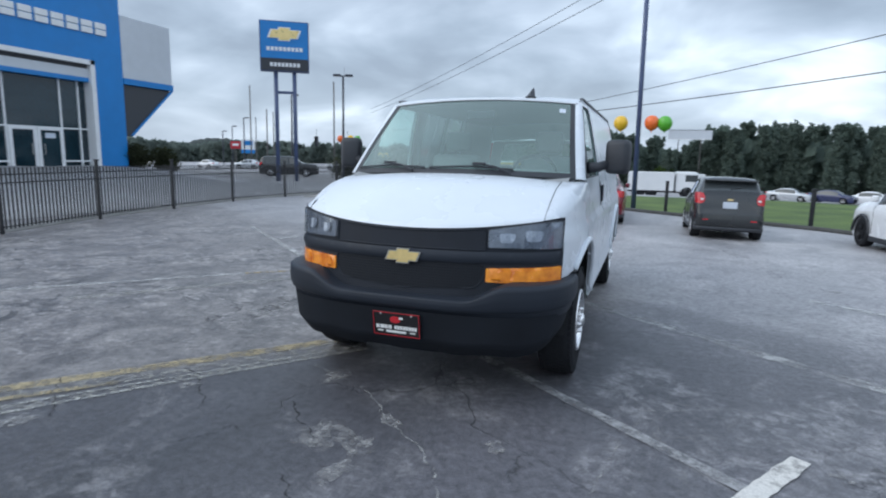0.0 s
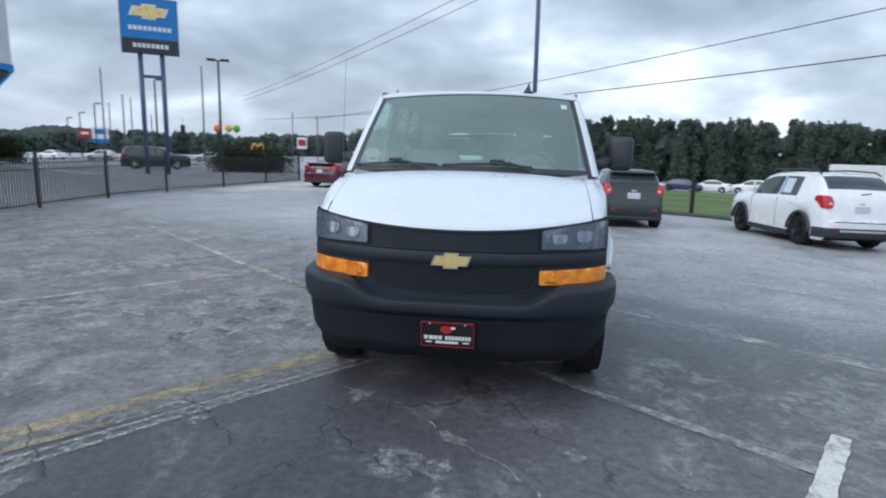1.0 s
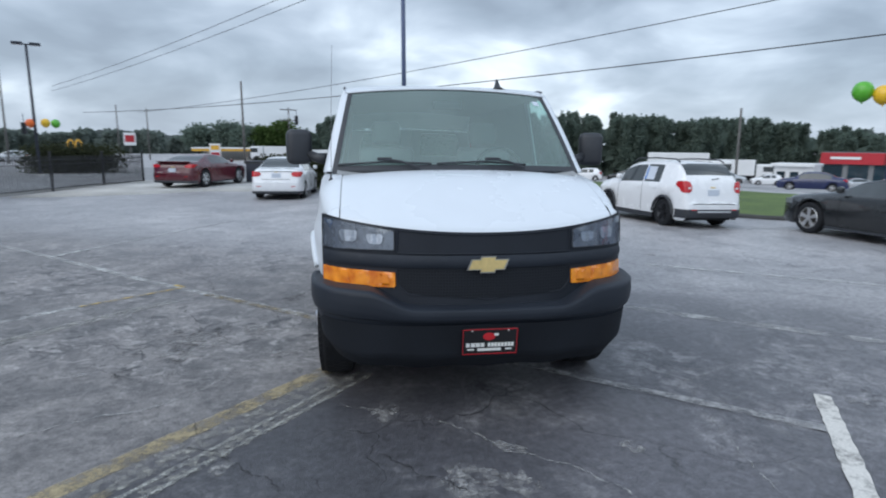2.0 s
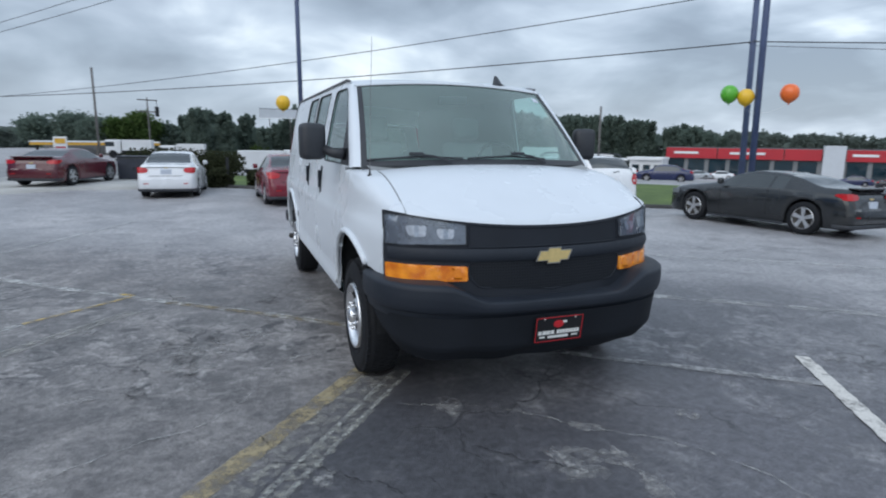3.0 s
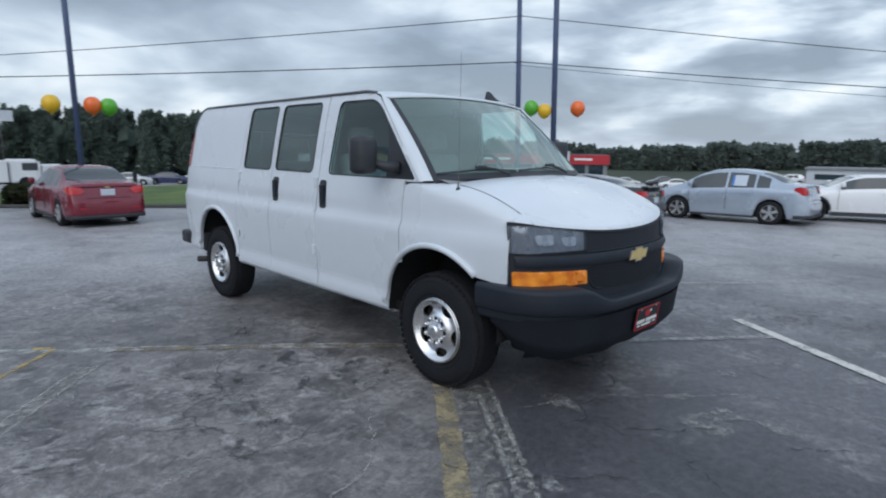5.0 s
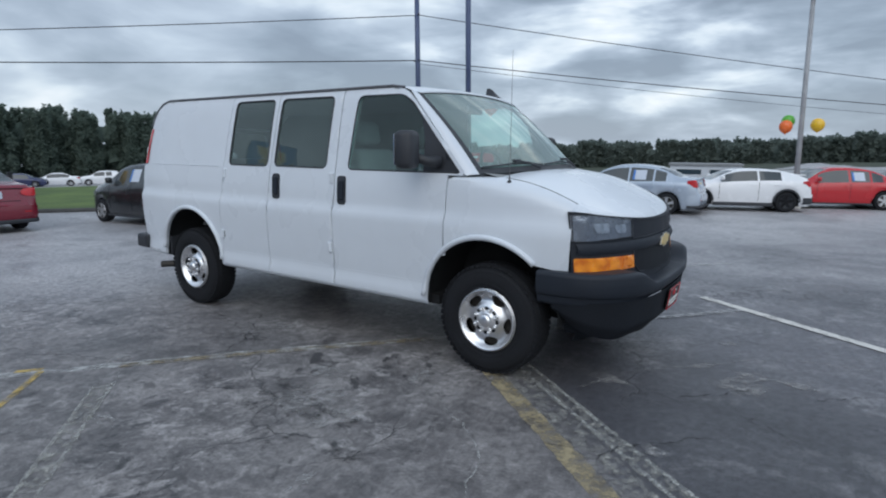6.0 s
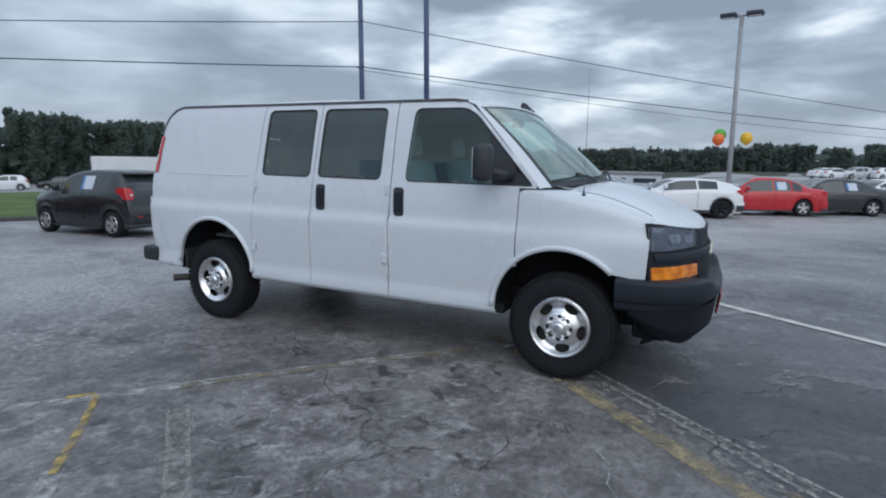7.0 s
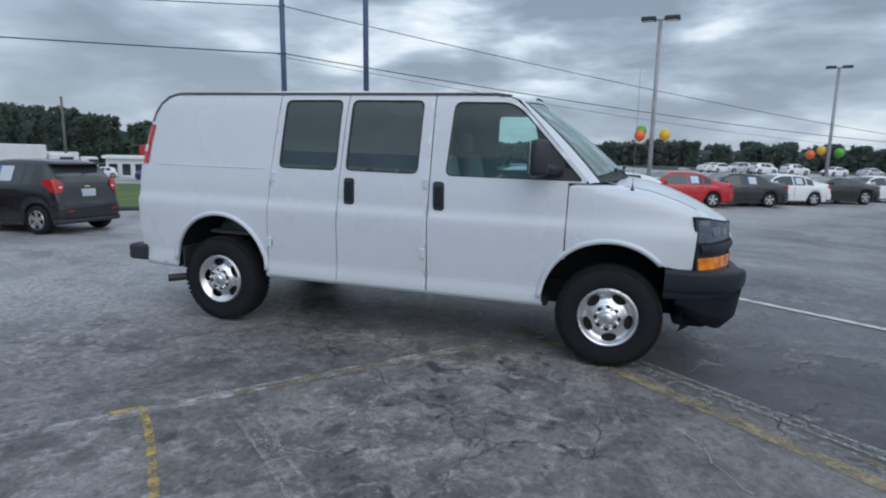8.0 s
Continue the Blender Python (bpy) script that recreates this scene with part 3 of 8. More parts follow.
part("hood", grid_sheet(32, 26, hood_at), WHITE_PAINT, van, "white sloping hood", smooth=True)
for s in (-1, 1):
    part("hood_gap", tube([(s * SEAM_X, y, hood_z(SEAM_X, y) - 0.0058) for y in np.linspace(-0.60, 0.0, 14)], 0.0045, 6), SEAM_GREY, van)

for s in (-1, 1):
    def corner_at(u, v):
        f = fender_map(s)
        back = Vector(f(-0.503, hood_z(SEAM_X, -0.503) - 0.089 + 0.17 * (1 - u)))
        xf = lerp(SEAM_X + 0.004, 0.905, u)
        front_ = Vector((s * xf, nose_y(xf, hood_edge(xf)) + 0.002, hood_edge(xf) + 0.003))
        p = front_.lerp(back, v)
        p.z += 0.012 * math.sin(v * math.pi) * (1 - u)
        return p
    part("fender_corner", grid_sheet(10, 8, corner_at), WHITE_PAINT, van, smooth=True)

# nose: dark fascia with the grilles and lamps set into it
def nose_map(off):
    return lambda x, z: (x, nose_y(x, z) - off, z)


FX = [lerp(-0.908, 0.908, i / 26) for i in range(27)]
FASCIA = [(x, 0.69) for x in FX] + [(x, hood_edge(x)) for x in reversed(FX)]
part("fascia", panel(FASCIA, [], nose_map(0.0), (0, -1, 0), 0.06, 0.03), NOSE_BLACK, van, "black plastic front fascia")
MESHY = bpy.data.materials.new("black grille mesh")
MESHY.use_nodes = True
mn, ml = MESHY.node_tree.nodes, MESHY.node_tree.links
mb = mn["Principled BSDF"]
mv = mn.new("ShaderNodeTexVoronoi")
mv.feature, mv.inputs["Scale"].default_value, mv.inputs["Randomness"].default_value = "DISTANCE_TO_EDGE", 62, 0.15
mc = mn.new("ShaderNodeTexCoord")
mm_ = mn.new("ShaderNodeMapping")
mm_.inputs["Rotation"].default_value = (radians(90), 0, 0)
ml.new(mc.outputs["Object"], mm_.inputs[0])
mv.voronoi_dimensions = "2D"
ml.new(mm_.outputs[0], mv.inputs["Vector"])
mr = mn.new("ShaderNodeValToRGB")
mr.color_ramp.elements[0].position, mr.color_ramp.elements[0].color = 0.05, (0.017, 0.020, 0.026, 1)
mr.color_ramp.elements[1].position, mr.color_ramp.elements[1].color = 0.16, (0.009, 0.0105, 0.014, 1)
ml.new(mv.outputs[0], mr.inputs[0])
ml.new(mr.outputs[0], mb.inputs["Base Color"])
mbp = mn.new("ShaderNodeBump")
mbp.invert = True
mbp.inputs["Strength"].default_value, mbp.inputs["Distance"].default_value = 0.4, 0.01
ml.new(mv.outputs[0], mbp.inputs["Height"])
ml.new(mbp.outputs[0], mb.inputs["Normal"])
mb.inputs["Roughness"].default_value = 0.6
mb.inputs["Specular IOR Level"].default_value = 0.2
UPPER = [(x, 0.968) for x in np.linspace(-0.492, 0.492, 15)] + [(x, hood_edge(x) - 0.012) for x in np.linspace(0.487, -0.487, 15)]
part("upper_grille", panel(rounded(UPPER, 0.0), [], nose_map(-0.004), (0, -1, 0), 0.06, 0), MESHY, van, "black mesh upper grille")
LOWER = rounded([(-0.492, 0.885), (-0.492, 0.805), (-0.44, 0.745), (0, 0.720), (0.44, 0.745), (0.492, 0.805), (0.492, 0.885)], [0.01, 0.03, 0.03, 0, 0.03, 0.03, 0.01])
part("lower_grille", panel(LOWER, [], nose_map(0.003), (0, -1, 0), 0.06, 0.0), MESHY, van, "black mesh lower grille")
part("grille_surround", tube([nose_map(0.004)(x, z) for x, z in LOWER + LOWER[:1]], 0.005, 6, caps=False), NOSE_BLACK, van)
part("grille_surround", tube([nose_map(0.002)(x, z) for x, z in UPPER + UPPER[:1]], 0.005, 6, caps=False), NOSE_BLACK, van)
BAR = [(x, 0.892) for x in np.linspace(-0.895, 0.895, 25)] + [(x, 0.960) for x in np.linspace(0.895, -0.895, 25)]
part("grille_bar", panel(BAR, [], lambda x, z: (x, nose_y(x, z) - 0.012 - 0.016 * math.sin((z - 0.892) / 0.068 * math.pi), z), (0, -1, 0), 0.03, 0.03), GREY_TRIM, van, "dark grey bar across the grille")

# emblem: a flat cross-shaped badge
bow = [(-0.118, -0.030), (-0.040, -0.030), (-0.046, -0.047), (0.038, -0.047), (0.044, -0.030), (0.094, -0.030), (0.118, 0.030), (0.040, 0.030), (0.046, 0.047), (-0.038, 0.047), (-0.044, 0.030), (-0.094, 0.030)]
em = part("emblem", turned(prism([(x, z) for x, z in bow], -0.006, 0.004), pose(0, -0.867, 0.914, 90, 0, 0)), SILVER, van, "silver-edged gold cross badge")
part("emblem_face", turned(prism([(x * 0.91, z * 0.84) for x, z in bow], -0.004, 0.0062), pose(0, -0.867, 0.914, 90, 0, 0)), GOLD, em, "gold badge face")

# head lamps and amber lamps
for s in (-1, 1):
    lamp_out = [(s * x, z) for x, z in [(0.506, 0.985), (0.70, 0.980), (0.905, 0.973), (0.905, 1.140), (0.82, 1.138), (0.70, 1.122), (0.506, 1.092)]]
    lamp_out = rounded(lamp_out, 0.012)
    hl = part("headlamp", panel(lamp_out, [], nose_map(0.002), (0, -1, 0), 0.04, 0.0), LAMP_GREY, van, "clear headlamp with silver reflectors")
    part("lens", panel(lamp_out, [], nose_map(0.016), (0, -1, 0), 0.05, 0.014), LENS, hl, "clear lamp lens")
    for cx, w, zb, zh in ((0.757, 0.110, 1.022, 0.064), (0.612, 0.100, 1.014, 0.056)):
        cell = rounded([(s * (cx - w * 0.40), zb), (s * (cx + w * 0.34), zb), (s * (cx + w / 2), zb + zh * 0.95), (s * (cx - w * 0.5), zb + zh)], 0.022)
        bowl = panel(cell, [], lambda x, z: (x, nose_y(x, z) - 0.0125 + 0.008 * (z - zb) / zh + 0.003 * math.sin((x - s * cx) * 110), z), (0, -1, 0), 0.0095, 0.0)
        part("reflector", bowl, LAMP_BOWL, hl, "silver reflector bowl")
    part("lamp_trim", tube([nose_map(0.014)(x, z) for x, z in lamp_out + lamp_out[:1]], 0.003, 6, caps=False), BLACK_TRIM, hl)
    am_out = rounded([(s * x, z) for x, z in [(0.502, 0.783), (0.70, 0.777), (0.905, 0.768), (0.905, 0.868), (0.845, 0.869), (0.70, 0.868), (0.502, 0.864)]], 0.010)
    am = part("turn_lamp", panel(am_out, [], nose_map(0.012), (0, -1, 0), 0.03, 0.02), AMBER, van, "amber turn signal lamp")
    for k in range(3):
        x0 = 0.53 + 0.11 * k
        fac = [(s * x0, 0.796 - 0.004 * k), (s * (x0 + 0.09), 0.792 - 0.004 * k), (s * (x0 + 0.075), 0.856), (s * (x0 + 0.012), 0.852)]
        part("lamp_facet", panel(fac, [], lambda x, z: (x, nose_y(x, z) - 0.013 - 0.004 * abs(math.sin((x - x0) * 34)), z), (0, -1, 0), 0.015, 0.004), AMBER, am)

# bumper: a moulded bar, a black valance below it
def bump_plan(a, half, depth, y1, n=3.0):
    sx, cx = math.sin(a), math.cos(a)
    return (half * math.copysign(abs(sx) ** (2 / n), sx), y1 - depth * abs(cx) ** (2 / n))


def bump_top(x):
    return lerp(0.690, 0.785, smooth01((abs(x) - 0.40) / 0.26))


def bumper_at(u, v):
    a = lerp(-math.pi / 2, math.pi / 2, u)
    prof = [(-0.16, 1.0), (-0.065, 1.0), (-0.018, 0.985), (0.0, 0.90), (0.004, 0.55), (0.0, 0.25), (-0.010, 0.06), (-0.030, 0.0), (-0.030, -0.02), (-0.040, -0.30), (-0.065, -0.38), (-0.16, -0.40)]
    k = v * (len(prof) - 1)
    i = min(int(k), len(prof) - 2)
    off, h = lerp(prof[i][0], prof[i + 1][0], k - i), lerp(prof[i][1], prof[i + 1][1], k - i)
    x, y = bump_plan(a, 0.985 + off * 0.8, 0.635 + off, -0.325)
    z0 = 0.612 + 0.012 * (abs(x) / 0.9) ** 2
    return (x, y, z0 + h * (bump_top(x) - z0))


part("bumper", grid_sheet(72, 33, bumper_at), GREY_TRIM, van, "dark grey moulded plastic bumper", smooth=True)


def valance_at(u, v):
    a = lerp(-math.pi / 2 * 0.965, math.pi / 2 * 0.965, u)
    off = lerp(-0.015, -0.05, v) - 0.06 * max(0, v - 0.7) / 0.3
    x, y = bump_plan(a, 0.958 + off * 0.5, 0.63 + off, -0.33)
    return (x, y, lerp(0.60, 0.325 + 0.012 * math.sin(x * 9) ** 2 + 0.19 * abs(2 * u - 1) ** 5, v))


part("valance", grid_sheet(60, 10, valance_at), VALANCE, van, "black lower air dam", smooth=True)
part("lower_skirt", grid_sheet(40, 4, lambda u, v: ((2 * u - 1) * 0.68, -0.72 + 0.20 * (2 * u - 1) ** 2 + 0.05 * v, lerp(0.40, 0.26, v))), VALANCE, van, smooth=True)

part("engine_guard", box_mesh(-0.76, 0.76, -0.66, -0.42, 0.33, 0.62, 0.03), VALANCE, van, "black splash guard")
for s in (-1, 1):
    part("rocker_crease", tube([(s * (side_x(y, 0.585) - 0.002), y, 0.585) for y in np.linspace(0.56, 2.88, 20)], 0.004, 6), WHITE_PAINT, van, "raised crease along the rocker panel", smooth=True)

# dealer plate on the bumper, its writing as plain bars
plate = part("plate", turned(box_mesh(-0.152, 0.152, -0.006, 0.006, -0.076, 0.076, 0.004), pose(0, -0.950, 0.508, 8)), BLACK_INK, van, "black show plate with red rim and white lettering")


def plate_bar(x0, x1, z0, z1, mat, name="plate_print", label=""):
    part(name, turned(box_mesh(x0, x1, -0.0095, -0.004, z0, z1), pose(0, -0.950, 0.508, 8)), mat, plate, label)


for x0, x1, z0, z1 in ((-0.150, 0.150, 0.0715, 0.074), (-0.150, 0.150, -0.074, -0.0715), (-0.150, -0.1475, -0.074, 0.074), (0.1475, 0.150, -0.074, 0.074)):
    plate_bar(x0, x1, z0, z1, RED_INK)
for i, w in enumerate((0.020, 0.024, 0.022, 0.020)):
    plate_bar(-0.132 + 0.027 * i, -0.132 + 0.027 * i + w, -0.030, -0.008, WHITE_INK)
for i in range(8):
    plate_bar(-0.012 + 0.0185 * i, -0.012 + 0.0185 * i + 0.0145, -0.030, -0.008, WHITE_INK)
plate_bar(-0.068, 0.062, -0.054, -0.040, WHITE_INK)
for sx in (-1, 1):
    plate_bar(sx * 0.105 - 0.018, sx * 0.105 + 0.018, -0.050, -0.042, WHITE_INK)
    part("plate_screw", turned(lathe([(0, 0.004), (0.006, 0.003), (0.007, 0)], 10), pose(sx * 0.10, -0.965, 0.570, 98, 0, 0)), SILVER, plate, smooth=True)
part("plate_print", turned(prism([(0.034 * math.cos(a) - 0.006, 0.022 * math.sin(a) + 0.03) for a in np.linspace(0, 2 * math.pi, 17)[:-1]], -0.003, 0.0032), pose(0, -0.956, 0.508, 98, 0, 0)), RED_INK, plate, "red oval print")
plate_bar(0.02, 0.045, 0.036, 0.048, WHITE_INK)

# windscreen, pillars and cowl
def screen_at(u, v, off=0.0):
    a = 2 * u - 1
    w = lerp(0.878, 0.770, v)
    y = lerp(-0.035, 0.725, v) + lerp(0.200, 0.035, v) * a * a - 0.035 * math.sin(math.pi * v) * (1 - 0.3 * a * a)
    z = lerp(1.385, 1.982, v) - lerp(0.018, 0.040, v) * a * a
    return (a * w, y - 0.62 * off, z + 0.78 * off)


part("windscreen", grid_sheet(24, 16, screen_at), WINDSCREEN, van, "green tinted windscreen", smooth=True)
frit = bmesh.new()
for u0, u1, v0, v1 in ((0, 1, 0, 0.06), (0, 1, 0.98, 1.0), (0, 0.022, 0.06, 0.98), (0.978, 1, 0.06, 0.98)):
    grid_sheet(16, 16, lambda u, v: screen_at(lerp(u0, u1, u), lerp(v0, v1, v), 0.003), frit)
part("screen_border", frit, BLACK_TRIM, van, "black border of the windscreen", smooth=True)
part("roof_header", grid_sheet(28, 4, lambda u, v: Vector(roof_at(u, 0.0)).lerp(Vector(screen_at(u, 0.985, 0.006)), v) + Vector((0, -0.004, 0.006)) * math.sin(v * math.pi)), WHITE_PAINT, van, "white roof edge over the windscreen", smooth=True)
part("screen_sticker", grid_sheet(2, 2, lambda u, v: screen_at(lerp(0.925, 0.955, u), lerp(0.84, 0.90, v), 0.005)), PAPER, van, "small white sticker")
for s in (-1, 1):
    def pillar_at(u, v):
        d = Vector((0, lerp(0.235, 0.80, u), lerp(1.358, 1.962, u) + 0.010 * math.sin(u * math.pi)))
        d.x = s * (side_x(d.y, d.z) + 0.001)
        w = Vector(screen_at(1 if s > 0 else 0, u))
        p = d.lerp(w, v)
        bulge = 0.012 * math.sin(v * math.pi)
        return p + Vector((s * 0.8, -0.5, 0.3)).normalized() * bulge
    part("windscreen_pillar", grid_sheet(16, 5, pillar_at), WHITE_PAINT, van, "white painted windscreen pillar", smooth=True)
    mb_ = box_mesh(-0.09, 0.09, -0.068, 0.068, -0.128, 0.128, 0.04)
    mirror = part("wing_mirror", turned(mb_, pose(s * 1.135, 0.585, 1.530, 0, 0, s * -16)), BLACK_TRIM, van, "black plastic wing mirror", smooth=True)
    part("mirror_arm", tube([(s * 0.925, 0.46, 1.445), (s * 1.0, 0.52, 1.452), (s * 1.07, 0.57, 1.48)], [0.045, 0.036, 0.032], 10), BLACK_TRIM, mirror, smooth=True)
    part("mirror_glass", turned(box_mesh(-0.068, 0.068, -0.003, 0.003, -0.105, 0.105, 0.002), pose(s * 1.135 + s * 0.019, 0.652, 1.530, 0, 0, s * -16)), REFLECTOR, mirror, "mirror glass")


def cowl_at(u, v):
    a = 2 * u - 1
    x = a * 0.872
    p = Vector((x, 0.012 + 0.09 * a * a, 1.378 - 0.045 * (x / 0.8) ** 2))
    return p.lerp(Vector(screen_at(u, 0.02)), v) + Vector((0, 0, -0.012 * math.sin(v * math.pi)))


part("cowl", grid_sheet(24, 4, cowl_at), BLACK_TRIM, van, "black plastic cowl under the windscreen", smooth=True)
for piv, tip in ((0.20, 0.02), (0.62, 0.40)):
    a0, a1 = Vector(screen_at(piv + 0.13, 0.01, 0.02)), Vector(screen_at(piv, 0.085, 0.035))
    wiper = part("wiper", tube([a0, a0.lerp(a1, 0.5) + Vector((0, 0, 0.012)), a1], [0.010, 0.008, 0.006], 6), BLACK_TRIM, van, "black wiper arm and blade")
    part("wiper_blade", tube([screen_at(lerp(tip, tip + 0.36, k / 8), lerp(0.06, 0.085, 1 - abs(k / 4 - 1)), 0.012) for k in range(9)], 0.007, 6), BLACK_TRIM, wiper)
    part("wiper_joint", turned(box_mesh(-0.05, 0.05, -0.014, 0.014, -0.010, 0.012, 0.006), Matrix.Translation(a1)), BLACK_TRIM, wiper)

# aerials
POLISHED = material("grey steel wire", (0.20, 0.20, 0.21), 0.4, metal=0.6, spread=0.1)
wa = part("whip_aerial", tube([(-0.872, -0.06, 1.31), (-0.862, -0.056, 1.75), (-0.848, -0.048, 2.16)], [0.0022, 0.0017, 0.0012], 6), POLISHED, van, "thin whip aerial")
part("aerial_base", turned(lathe([(0.018, 0), (0.016, 0.02), (0.006, 0.035), (0.004, 0.06)], 12), pose(-0.872, -0.06, 1.305)), BLACK_TRIM, wa, smooth=True)
fin = bmesh.new()
fin_prof = [(0.0, 0.0), (0.02, 0.014), (0.075, 0.066), (0.105, 0.080), (0.125, 0.074), (0.135, 0.0)]
prev_ring = None
for y_, z_ in fin_prof:
    w_ = 0.036 * (1 - z_ / 0.11)
    ring = [fin.verts.new((-w_ * 1.4, y_, -0.004)), fin.verts.new((-w_ * 0.4, y_, z_)), fin.verts.new((w_ * 0.4, y_, z_)), fin.verts.new((w_ * 1.4, y_, -0.004))]
    if prev_ring:
        for k in range(3):
            fin.faces.new((prev_ring[k], prev_ring[k + 1], ring[k + 1], ring[k]))
    prev_ring = ring
part("roof_fin", turned(fin, pose(0.415, 0.735, 2.000)), BLACK_TRIM, van, "dark shark fin aerial", smooth=True)

# cab: dashboard, wheel, seats
part("dashboard", grid_sheet(20, 8, lambda u, v: (lerp(-0.84, 0.84, u), lerp(0.04, 0.62, v), 1.350 + 0.060 * math.sin(v * math.pi * 0.8) - 0.45 * max(0, v - 0.78) / 0.22)), DASH_GREY, van, "grey plastic dashboard", smooth=True)
part("binnacle", box_mesh(0.28, 0.62, 0.42, 0.62, 1.30, 1.42, 0.03), DASH_GREY, van)
ring_path = [(0.45 + 0.19 * math.cos(a), 0.80 + 0.07 * math.sin(a), 1.36 + 0.17 * math.sin(a)) for a in np.linspace(0, 2 * math.pi, 25)]
sw = part("steering_wheel", tube(ring_path, 0.016, 8, caps=False), BLACK_TRIM, van, "black steering wheel", smooth=True)
part("steering_hub", turned(box_mesh(-0.08, 0.08, -0.02, 0.03, -0.06, 0.06, 0.02), pose(0.45, 0.79, 1.34, -22, 0, 0)), BLACK_TRIM, sw)
part("steering_spoke", tube([(0.27, 0.80, 1.36), (0.63, 0.80, 1.36)], 0.014, 6), BLACK_TRIM, sw)
for sx in (-0.45, 0.45):
    seat = part("cab_seat", turned(box_mesh(-0.25, 0.25, -0.28, 0.26, 0.0, 0.16, 0.05), pose(sx, 1.15, 0.82, 4)), SEAT_GREY, van, "grey cloth cab seat", smooth=True)
    part("seat_back", turned(box_mesh(-0.25, 0.25, -0.07, 0.07, 0.0, 0.62, 0.05), pose(sx, 1.38, 0.92, -12)), SEAT_GREY, seat, smooth=True)
    part("headrest", turned(box_mesh(-0.13, 0.13, -0.05, 0.05, 0.0, 0.20, 0.04), pose(sx, 1.53, 1.56, -10)), SEAT_GREY, seat, smooth=True)
part("inner_mirror", turned(box_mesh(-0.12, 0.12, -0.015, 0.015, -0.035, 0.035, 0.012), pose(0.0, 0.74, 1.86, 10)), BLACK_TRIM, van)
part("roof_lining", grid_sheet(8, 10, lambda u, v: (lerp(-0.775, 0.775, u), lerp(0.84, 3.9, v), 1.925 + 0.05 * math.sin(u * math.pi))), DASH_GREY, van, "grey roof lining", smooth=True)


# wheels
rim_depth = curve([(0.0, 0.030), (0.052, 0.030), (0.060, 0.020), (0.075, 0.012), (0.100, 0.006), (0.120, -0.014), (0.150, -0.026), (0.175, -0.016), (0.190, 0.004), (0.203, 0.020)])


def van_wheel(x, y, z, s, turn=0.0, steer=0.0):
    base = Matrix.Translation((x, y, z)) @ pose(0, 0, 0, 0, 0, steer) @ pose(0, 0, 0, 0, s * 90, 0)
    R = 0.387
    prof = [(0.205, -0.215), (0.24, -0.225), (0.30, -0.228), (0.345, -0.218), (0.372, -0.195), (0.384, -0.170), (R, -0.11), (R, -0.09), (0.384, -0.035), (0.376, -0.015), (0.352, 0.004), (0.318, 0.014), (0.270, 0.016), (0.240, 0.008), (0.222, 0.000), (0.207, -0.002)]
    tyre = lathe(prof, 56)
    wheel = part("wheel", turned(tyre, base), RUBBER, van, "black tyre on a bright steel wheel", smooth=True)
    tread = bmesh.new()
    for k in range(56):
        for row in range(5):
            a = 2 * math.pi * (k + 0.5 * (row % 2)) / 56
            box(tread, -0.006, 0.006, -0.0155, 0.0155, -0.018, 0.018, 0, pose(0, 0, 0, 0, 0, math.degrees(a)) @ pose((0.3745, 0.3815, R - 0.0045, 0.3815, 0.3705)[row], 0, -0.185 + 0.043 * row))
    part("tread", turned(tread, base), RUBBER, wheel, "block tread")
    for rr in (0.255, 0.335):
        part("sidewall_ring", turned(lathe([(rr - 0.004, 0.0145 if rr < 0.3 else 0.0095), (rr, 0.0185 if rr < 0.3 else 0.0125), (rr + 0.004, 0.0145 if rr < 0.3 else 0.008)], 48), base), RUBBER, wheel, smooth=True)
    holes = []
    for k in range(5):
        a = 2 * math.pi * k / 5 + turn
        holes.append([(0.152 * math.cos(a) + 0.030 * math.cos(b) * math.cos(a) - 0.056 * math.sin(b) * math.sin(a), 0.152 * math.sin(a) + 0.030 * math.cos(b) * math.sin(a) + 0.056 * math.sin(b) * math.cos(a)) for b in np.linspace(0, 2 * math.pi, 15)[:-1]])
    disc = panel([(0.203 * math.cos(a), 0.203 * math.sin(a)) for a in np.linspace(0, 2 * math.pi, 41)[:-1]], holes, lambda u, v: (u, v, rim_depth(math.hypot(u, v))), (0, 0, 1), 0.016, 0.022, edge_step=0.014)
    rim = part("rim", turned(disc, base), CHROME, wheel, "bright polished steel wheel disc")
    part("rim_lip", turned(lathe([(0.196, 0.012), (0.203, 0.021), (0.211, 0.024), (0.217, 0.018), (0.217, 0.004), (0.205, -0.05)], 48), base), CHROME, wheel, smooth=True)
    part("brake_drum", turned(lathe([(0.0, -0.07), (0.19, -0.07), (0.20, -0.12)], 32), base), DARK_STEEL, wheel)
    part("hub_cap", turned(lathe([(0.0, 0.052), (0.030, 0.050), (0.044, 0.042), (0.050, 0.030), (0.050, 0.02)], 28), base), CHROME, wheel, "bright hub cap", smooth=True)
    for k in range(8):
        a = 2 * math.pi * (k + 0.5) / 8 + turn
        part("wheel_nut", turned(lathe([(0.0, 0.034), (0.010, 0.032), (0.013, 0.024), (0.013, 0.004)], 8), base @ pose(0.083 * math.cos(a), 0.083 * math.sin(a), 0.006)), CHROME, wheel, smooth=True)
        a2 = 2 * math.pi * k / 8 + turn
        part("nut_recess", turned(lathe([(0.0, 0.0), (0.014, 0.0005), (0.016, -0.001)], 10), base @ pose(0.083 * math.cos(a2), 0.083 * math.sin(a2), 0.0125)), BLACK_GAP, wheel)


